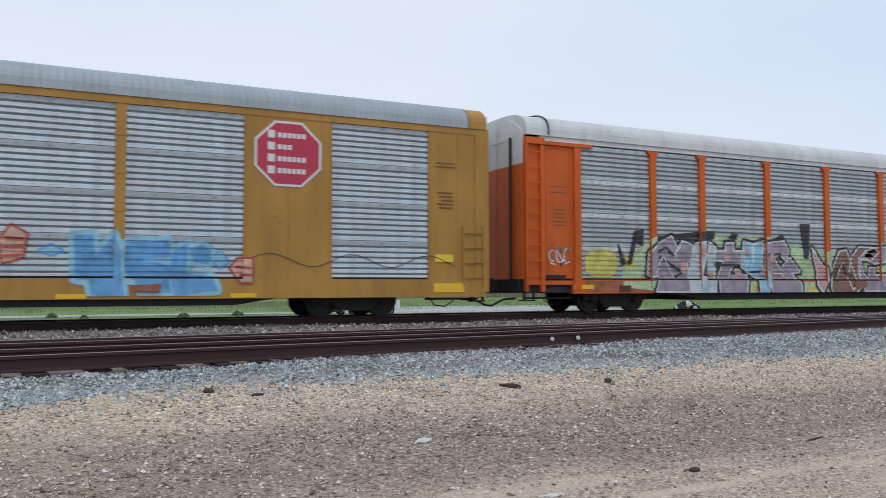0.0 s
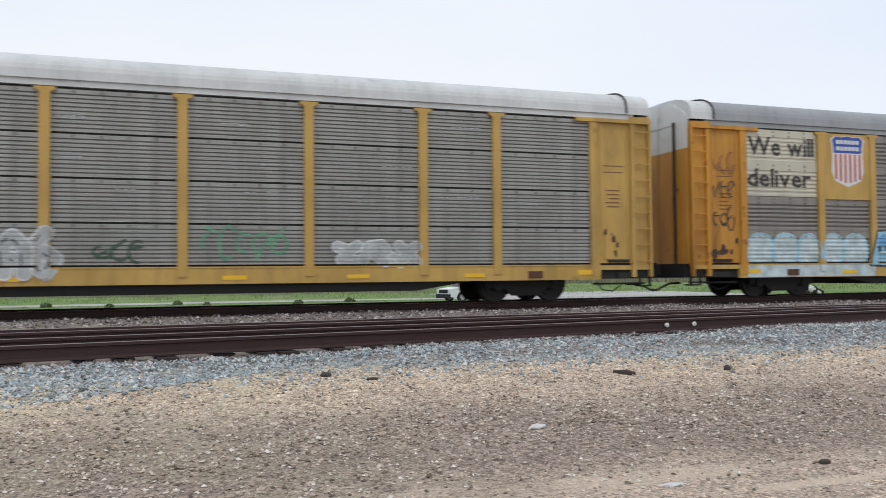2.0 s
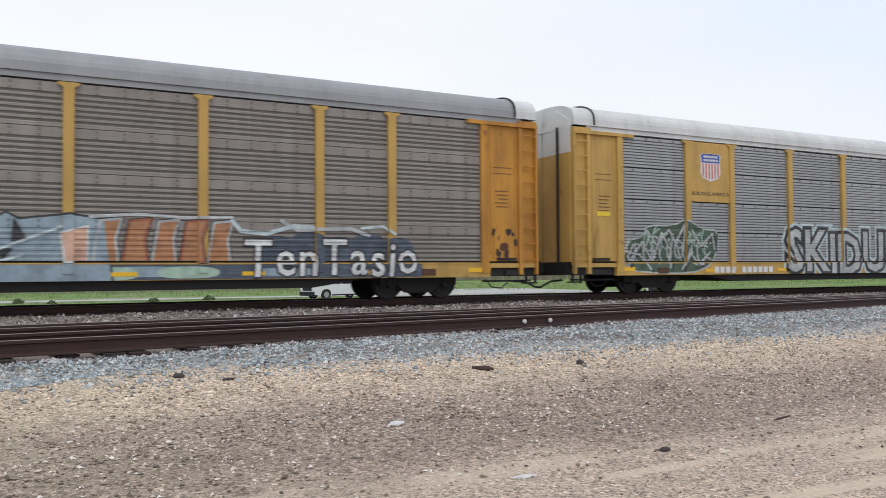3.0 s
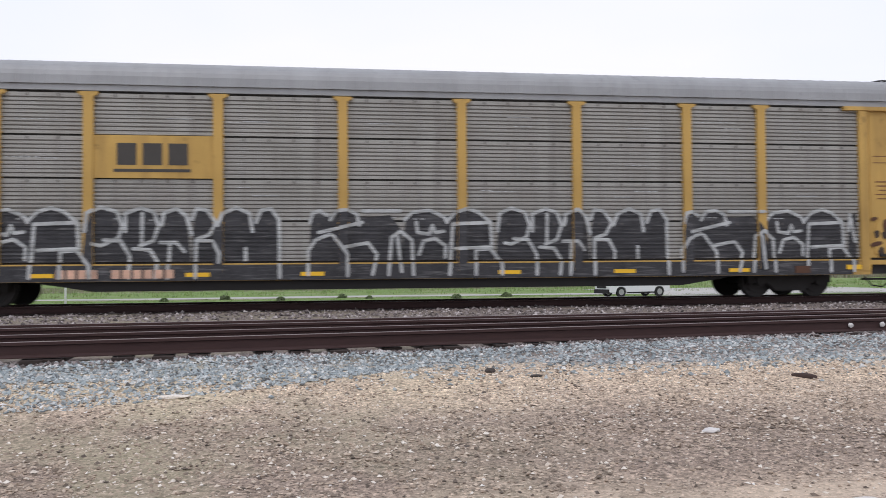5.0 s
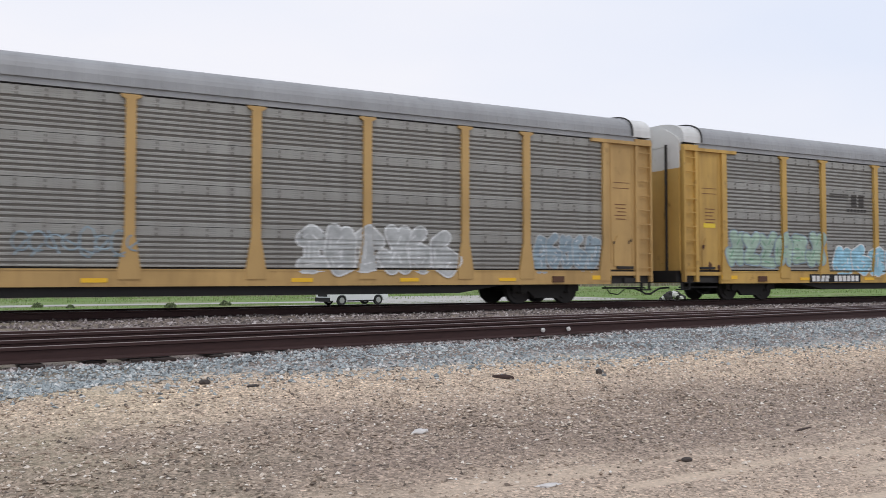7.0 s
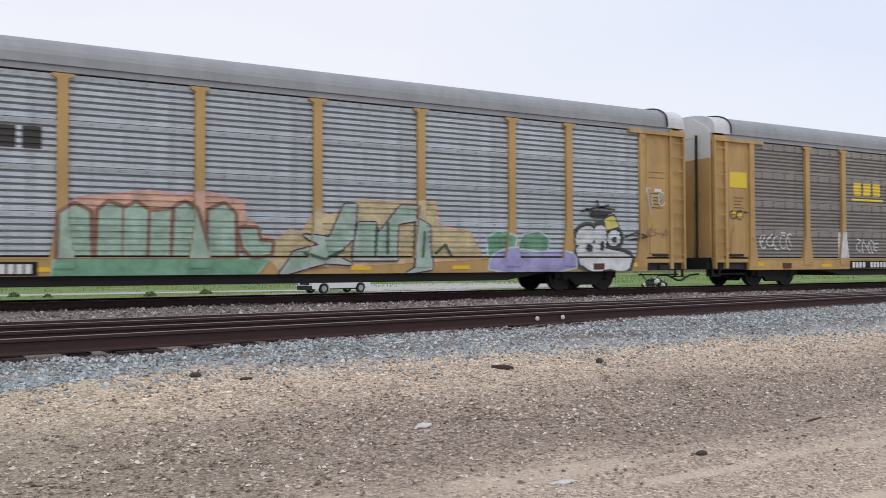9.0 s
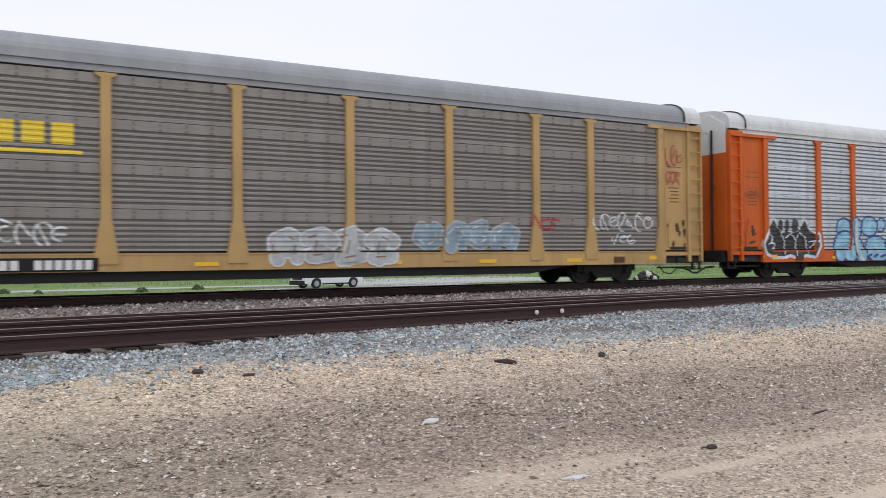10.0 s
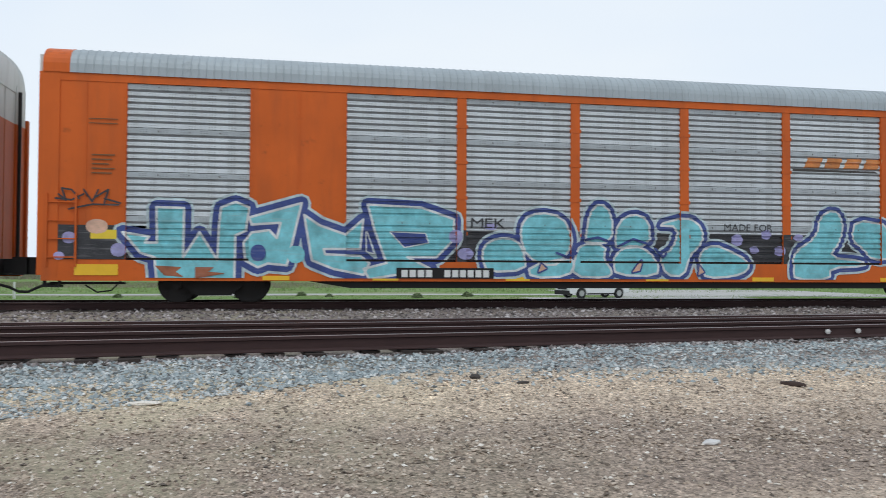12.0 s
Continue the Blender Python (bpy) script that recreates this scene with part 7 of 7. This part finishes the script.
for k in (2, 5):
    scuffs = []
    for a, b in STD:
        for q in range(5):
            x = rs.uniform(a, b - 0.8)
            z = rs.choice((1.98, 2.55, 2.68, 3.35, 4.25, 4.45)) + rs.uniform(-.04, .04)
            n_ = rs.randrange(1, 6)
            scuffs += [r_ for i in range(n_) for r_ in rect(x + 0.16 * i, x + 0.16 * i + (0.11 if n_ > 1 else 0.6), z, z + 0.022)]
    lay("scuff", scuffs, CARS[k], FINE_SPEC, M["s_silver"], 0.002)

# soot and rust blotches on the doors and ladders of the older cars
M["soot"] = plain("soot_stain", (0.06, 0.042, 0.032), 0.9, 0, 0.4)
rs = random.Random(12)
LADDER = {"fine": False, "posts": [], "solid": [(0, 30)], "solid_y": 0.0}
for k, xa, xb, n_ in ((2, 26.45, 27.3, 5), (3, 26.45, 27.3, 9), (3, 1.4, 2.2, 5), (5, 26.45, 27.3, 6), (10, 26.5, 27.3, 6), (7, 26.5, 27.3, 3), (8, 1.4, 2.2, 3), (1, 1.4, 2.2, 3), (11, 1.4, 2.2, 3)):
    marks = []
    for q in range(n_):
        cx, cz, r0 = rs.uniform(xa, xb), rs.uniform(1.1, 1.9), rs.uniform(0.03, 0.11)
        marks.append([(cx + r0 * rs.uniform(0.5, 1.3) * math.cos(math.tau * i / 9), cz + 1.5 * r0 * rs.uniform(0.5, 1.3) * math.sin(math.tau * i / 9)) for i in range(9)])
    lay("soot_mark", marks, CARS[k], LADDER, M["soot" if k % 2 else "rock_brown"], 0.026)

# scrawls and rust marks on the doors
DOOR = {"fine": False, "posts": [], "solid": [(0, 30)], "solid_y": -0.024}


def door_tag(k, x0, x1, z0, z1, col, seed, w=0.035):
    lay("graffiti", tag(x0, x1, z0, z1, seed, w), CARS[k], DOOR, M["s_" + col], 0.004)


for k, x0, x1, z0, z1, col, sd in ((3, 1.42, 2.15, 3.5, 4.2, "rust", 1), (3, 1.42, 2.15, 2.8, 3.4, "black", 2), (3, 1.4, 2.1, 1.9, 2.6, "black", 3), (1, 1.45, 2.2, 1.35, 1.95, "white", 4),
                                   (1, 1.5, 2.15, 1.5, 1.9, "brown", 5), (10, 26.5, 27.2, 3.6, 4.4, "red", 6), (10, 26.5, 27.1, 3.0, 3.6, "red", 7), (11, 1.45, 2.25, 2.7, 3.1, "rust", 8),
                                   (9, 26.4, 27.2, 2.3, 3.3, "pale", 9), (9, 26.5, 27.3, 1.6, 1.9, "brown", 10), (10, 1.4, 2.3, 2.2, 2.6, "black", 11), (5, 1.5, 2.2, 2.6, 2.9, "rust", 12), (12, 26.6, 27.4, 1.9, 2.4, "black", 13)):
    door_tag(k, x0, x1, z0, z1, col, sd)
for k, marks in ((5, [(26.6, 1.35, 0.18, 0.06), (26.92, 1.75, 0.12, 0.25), (26.55, 2.0, 0.1, 0.05), (1.75, 3.05, 0.16, 0.06), (1.6, 3.6, 0.05, 0.1)]), (6, [(26.9, 1.6, 0.06, 0.14), (26.75, 1.42, 0.14, 0.03)]), (10, [(26.95, 1.7, 0.08, 0.16)]), (3, [(26.9, 1.4, 0.15, 0.12), (1.7, 1.3, 0.2, 0.08)]), (11, [(1.75, 1.25, 0.16, 0.05)])):
    lay("rust_mark", [blob(x, z, a, b, 16, 2.3, 0.2) for x, z, a, b in marks], CARS[k], DOOR, M["rock_brown"], 0.003)

# ---------------------------------------------------------------- beyond the tracks
FIELD_Z = -1.3


def strip(name, label, x0, x1, y0, y1, z, material):
    bm = bmesh.new()
    xs = np.linspace(x0, x1, 60)
    lo = [bm.verts.new((x, y0 + 0.4 * math.sin(x * 0.21) + 0.3 * math.sin(x * 0.5), z)) for x in xs]
    hi = [bm.verts.new((x, y1 + 0.5 * math.sin(x * 0.17 + 1), z)) for x in xs]
    for i in range(59):
        bm.faces.new((lo[i], lo[i + 1], hi[i + 1], hi[i]))
    return tagged(new(name, mesh_of(name, bm, material)), label, kind="structure")


M["gravelroad"] = plain("pale_gravel", (0.42, 0.41, 0.385), 0.95, 0, 0.18, 1.2)
strip("road", "pale gravel road across the grass", -60, 26, 65, 69, FIELD_Z + 0.02, M["gravelroad"])
strip("road", "pale gravel patch under the parked truck", 17, 35, 55.8, 59.8, FIELD_Z + 0.02, M["gravelroad"])
strip("road", "wide pale gravel yard behind the tracks", 26, 53, 60.3, 82, FIELD_Z + 0.024, M["gravelroad"])


def pickup(x, y, z, turn):
    t = tagged(new("pickup_truck"), "white crew-cab pickup truck parked on gravel beyond the tracks", "truck")
    t.location, t.rotation_euler = (x, y, z), (0, 0, turn)
    white = plain("white_car_paint", (0.74, 0.75, 0.76), 0.25, 0, 0.04)
    glass, gn, gl, gp = nodes_of("tinted_glass")
    gp.inputs["Base Color"].default_value = (0.012, 0.015, 0.018, 1)
    gp.inputs["Roughness"].default_value = 0.06
    bm = bmesh.new()
    side = [(-2.70, 0.36), (-2.72, 0.78), (-2.60, 0.98), (-1.45, 1.10), (2.55, 1.12), (2.68, 1.05), (2.68, 0.42), (2.19, 0.34), (2.10, 0.66), (1.88, 0.80), (1.56, 0.80), (1.33, 0.66), (1.24, 0.30), (-1.20, 0.30), (-1.28, 0.66), (-1.50, 0.80), (-1.82, 0.80), (-2.05, 0.66), (-2.14, 0.32)]
    prism(bm, side, "y", -0.92, 0.92)
    bmesh.ops.bevel(bm, geom=[e for e in bm.edges], offset=0.03, segments=1, affect="EDGES")
    part("body", bm, white, t)
    bm = bmesh.new()
    cabin = [(-1.5, 1.09), (-0.72, 1.70), (-0.45, 1.78), (0.72, 1.78), (0.95, 1.70), (1.05, 1.09)]
    prism(bm, cabin, "y", -0.80, 0.80)
    bmesh.ops.bevel(bm, geom=[e for e in bm.edges], offset=0.04, segments=1, affect="EDGES")
    part("cab", bm, white, t)
    for y0 in (-0.815, 0.80):
        for win in ([(-1.2, 1.14), (-0.68, 1.62), (-0.28, 1.68), (-0.28, 1.14)], [(-0.18, 1.14), (-0.18, 1.68), (0.62, 1.68), (0.82, 1.14)]):
            bm = bmesh.new()
            prism(bm, win, "y", y0, y0 + 0.015)
            part("side_window", bm, glass, t)
    bm = bmesh.new()
    prism(bm, [(-1.49, 1.14), (-0.80, 1.67), (-0.78, 1.655), (-1.46, 1.12)], "y", -0.68, 0.68)
    part("windshield", bm, glass, t)
    for x_, r in ((-1.66, 0.37), (1.72, 0.37)):
        for y_, s in ((-0.93, -1), (0.73, 1)):
            bm = bmesh.new()
            prism(bm, ring(0, 0, r, 22), "y", 0.0, 0.20)
            w = part("wheel", bm, M["rubber"], t, at=(x_, y_, r))
            bm = bmesh.new()
            prism(bm, ring(0, 0, 0.22, 16), "y", -0.012, 0.21)
            part("rim", bm, plain("alloy_rim", (0.45, 0.45, 0.46), 0.35, 0.7, 0.1), w)
    for nm, mt, bxs in (("grille", M["black"], (-2.76, -2.70, -0.56, 0.56, 0.66, 0.92)), ("bumper", M["black"], (-2.80, -2.62, -0.90, 0.90, 0.28, 0.58)), ("running_board", M["black"], (-1.16, 1.20, -0.97, -0.90, 0.28, 0.38)),
                        ("headlight", M["labelw"], (-2.74, -2.55, -0.90, -0.58, 0.78, 0.94)), ("headlight", M["labelw"], (-2.74, -2.55, 0.58, 0.90, 0.78, 0.94)),
                        ("taillight", M["shieldred"], (2.64, 2.70, -0.90, -0.74, 0.72, 1.02)), ("bed_cover", M["black"], (1.12, 2.58, -0.78, 0.78, 1.10, 1.135))):
        part(nm, simple(nm, mt, bxs)(), None, t)
    return t


pickup(22.3, 57.9, FIELD_Z + 0.03, radians(15))

# rubble heap
heap = tagged(new("rubble_heap"), "low heap of dark broken rubble on the grass", "rubble")
heap.location = (52.6, 56.2, FIELD_Z)
random.seed(11)
for k in range(26):
    bm = bmesh.new()
    bmesh.ops.create_icosphere(bm, subdivisions=1, radius=random.uniform(0.15, 0.38))
    for q in bm.verts:
        q.co *= random.uniform(0.7, 1.25)
    a, r = random.random() * math.tau, random.random() ** 0.7
    part("rock", bm, M["dark"] if k % 3 else M["white"], heap, at=(1.5 * r * math.cos(a), 0.8 * r * math.sin(a), 0.1 + 0.55 * (1 - r)))

bm = bmesh.new(); box(bm, -0.06, 0.06, -0.06, 0.06, 0.0, 1.15)
stake = new("marker_post", mesh_of("marker_post", bm, M["white"]))
stake.location = (-17.9, 58.8, FIELD_Z - 0.02)
tagged(stake, "short white wooden marker post in the grass", "post")

pole = tagged(new("utility_pole"), "distant grey wooden utility pole with one crossarm", "pole")
pole.location = (-22, 330, FIELD_Z - 0.1)
bm = bmesh.new(); prism(bm, ring(0, 0, 0.25, 8), "z", 0, 10.5)
part("shaft", bm, M["tie"], pole)
bm = bmesh.new(); box(bm, -1.2, 1.2, -0.1, 0.1, 9.3, 9.55)
part("crossarm", bm, M["tie"], pole)


def tufts(name, label, count, xr, yr, hr, spread, material, blades, seed):
    """Clumps of thin upright blades as one mesh."""
    rng = np.random.default_rng(seed)
    vs, fs = [], []
    for i in range(count):
        x, y = rng.uniform(*xr), rng.uniform(*yr)
        z = ground_z(x, y) - 0.02
        h = rng.uniform(*hr)
        for b in range(blades):
            a = rng.random() * math.tau
            dx, dy = spread * rng.normal() * 0.5, spread * rng.normal() * 0.5
            w = h * 0.035 + 0.012
            k = len(vs)
            lean = rng.normal(0, 0.16) * h
            hh = h * rng.uniform(0.55, 1.0)
            vs += [(x + dx - w * math.cos(a), y + dy - w * math.sin(a), z), (x + dx + w * math.cos(a), y + dy + w * math.sin(a), z), (x + dx + lean, y + dy + lean * 0.4, z + hh)]
            fs.append((k, k + 1, k + 2))
    me = bpy.data.meshes.new(name)
    me.from_pydata(vs, [], fs)
    me.materials.append(material)
    return tagged(new(name, me), label, kind="stuff")


M["grassblade"] = pebble("grass_blades", [(0.0, (0.07, 0.14, 0.025)), (0.6, (0.17, 0.28, 0.06)), (1.0, (0.30, 0.30, 0.13))])
M["reed"] = pebble("dry_brush", [(0.0, (0.20, 0.17, 0.12)), (0.5, (0.34, 0.30, 0.23)), (1.0, (0.20, 0.24, 0.12))])
M["shrub"] = pebble("shrub_leaves", [(0.0, (0.08, 0.12, 0.05)), (1.0, (0.19, 0.24, 0.11))])
tufts("grass", "green spring grass with dry stalks", 4500, (-50, 124), (56.5, 64.5), (0.06, 0.16), 0.43, M["grassblade"], 6, 21)
tufts("grass", "green grass beyond the gravel road", 6000, (-75, 174), (71, 124), (0.15, 0.43), 0.75, M["grassblade"], 6, 24)
tufts("brush", "dry grey-tan brush along the far field edge", 2600, (-160, 330), (150, 210), (1.2, 3.8), 2.6, M["reed"], 18, 22)
tufts("brush", "dry brush and stalks behind the road", 2500, (-75, 37), (89, 118), (0.25, 0.55), 1.1, M["reed"], 10, 23)
random.seed(4)
for x, y in [(-19, 47.5), (-9.5, 49), (-2.8, 48.2), (2.4, 49.5), (7.5, 48), (11, 50), (-6.3, 51), (0.8, 51.6)]:
    bm = bmesh.new()
    s = random.uniform(0.20, 0.37)
    for k in range(260):
        d = Vector((random.gauss(0, 1), random.gauss(0, 1), abs(random.gauss(0, 1)))).normalized() * random.uniform(0.35, 1.0) ** 0.6
        c0 = Vector((d.x * s * 1.3, d.y * s * 1.3, d.z * s * 1.1))
        e1, e2 = Vector((random.gauss(0, 1), random.gauss(0, 1), random.gauss(0, 1))).normalized() * 0.10, Vector((random.gauss(0, 1), random.gauss(0, 1), random.gauss(0, 1))).normalized() * 0.06
        bm.faces.new([bm.verts.new(c0 + e1), bm.verts.new(c0 + e2), bm.verts.new(c0 - e1), bm.verts.new(c0 - e2)])
    ob = new("shrub", mesh_of("shrub", bm, M["shrub"]))
    ob.location = (1.24 * x, 1.24 * y, FIELD_Z)
    tagged(ob, "small round dark green shrub in the grass", "shrub", "shrubs in the field")

# ---------------------------------------------------------------- small things on the dirt
def lump(name, label, category, x, y, size, material, seed, turn=0.0):
    bm = bmesh.new()
    bmesh.ops.create_icosphere(bm, subdivisions=2, radius=1.0)
    for q in bm.verts:
        q.co *= 1 + 0.28 * noise.noise(q.co * 1.7 + Vector((seed, 0, 0)))
        q.co = Vector((q.co.x * size[0], q.co.y * size[1], q.co.z * size[2]))
    ob = new(name, mesh_of(name, bm, material))
    ob.location, ob.rotation_euler = (x, y, ground_z(x, y) + size[2] * 0.55), (0, 0, turn)
    return tagged(ob, label, category)


M["rock"] = plain("dark_rock", (0.06, 0.05, 0.045), 0.9)
M["bleach"] = plain("bleached_scrap", (0.62, 0.60, 0.58), 0.7)
M["timber"] = plain("weathered_timber", (0.055, 0.035, 0.03), 0.85, 0, 0.35, 12)
lump("wood_chunk", "short dark splintered chunk of timber on the dirt", "wood", 4.95, 7.82, (0.15, 0.032, 0.03), M["timber"], 3, radians(-52))
lump("scrap", "crumpled pale scrap of plastic on gravel", "litter", 3.03, 6.0, (0.085, 0.05, 0.022), M["bleach"], 4, 0.3)
lump("stone", "dark fist-sized stone on the dirt", "stone", 1.7, 8.36, (0.06, 0.045, 0.03), M["rock"], 5)
lump("stone", "dark fist-sized stone on the dirt", "stone", 6.27, 7.73, (0.045, 0.04, 0.04), M["rock"], 6)
lump("stone", "flat brown stone pressed into the dirt", "stone", 4.57, 4.49, (0.045, 0.03, 0.02), M["rock"], 7)
lump("stone", "flat pale slab in the dirt", "stone", 3.23, 4.40, (0.10, 0.035, 0.012), M["bleach"], 8)
lump("stick", "thin dry stick lying on gravel", "stick", 6.41, 4.92, (0.16, 0.012, 0.012), M["timber"], 9, 0.2)
lump("stone", "low grey-brown stone at the ballast foot", "stone", -1.42, 7.63, (0.15, 0.06, 0.02), M["grit"], 10)
lump("stone", "dark fist-sized stone on the dirt", "stone", 2.15, 8.15, (0.07, 0.03, 0.015), M["rock"], 12)
for k, x in enumerate((7.51, 8.06)):
    lump("paint_mark", "white-painted bolt on the siding rail", "bolt", x, near_rail(x) - 0.05, (0.042, 0.02, 0.035), M["bleach"], 20 + k).location.z = -0.09


# ---------------------------------------------------------------- what moves: the train runs to the left at a nearly even speed
LAG = (-0.06, -0.07, -0.13, -0.18, -0.18, -0.17, -0.19, -0.21, -0.19, -0.14, -0.07, -0.06, -0.04)    # slight surge of the train, in metres


def motions():
    for k, car in enumerate(CARS):
        walk(car, [(t, pose(X_FIRST + k * L_CAR - SPEED * t + lag, MAIN_Y, 0)) for t, lag in enumerate(LAG)])


motions()
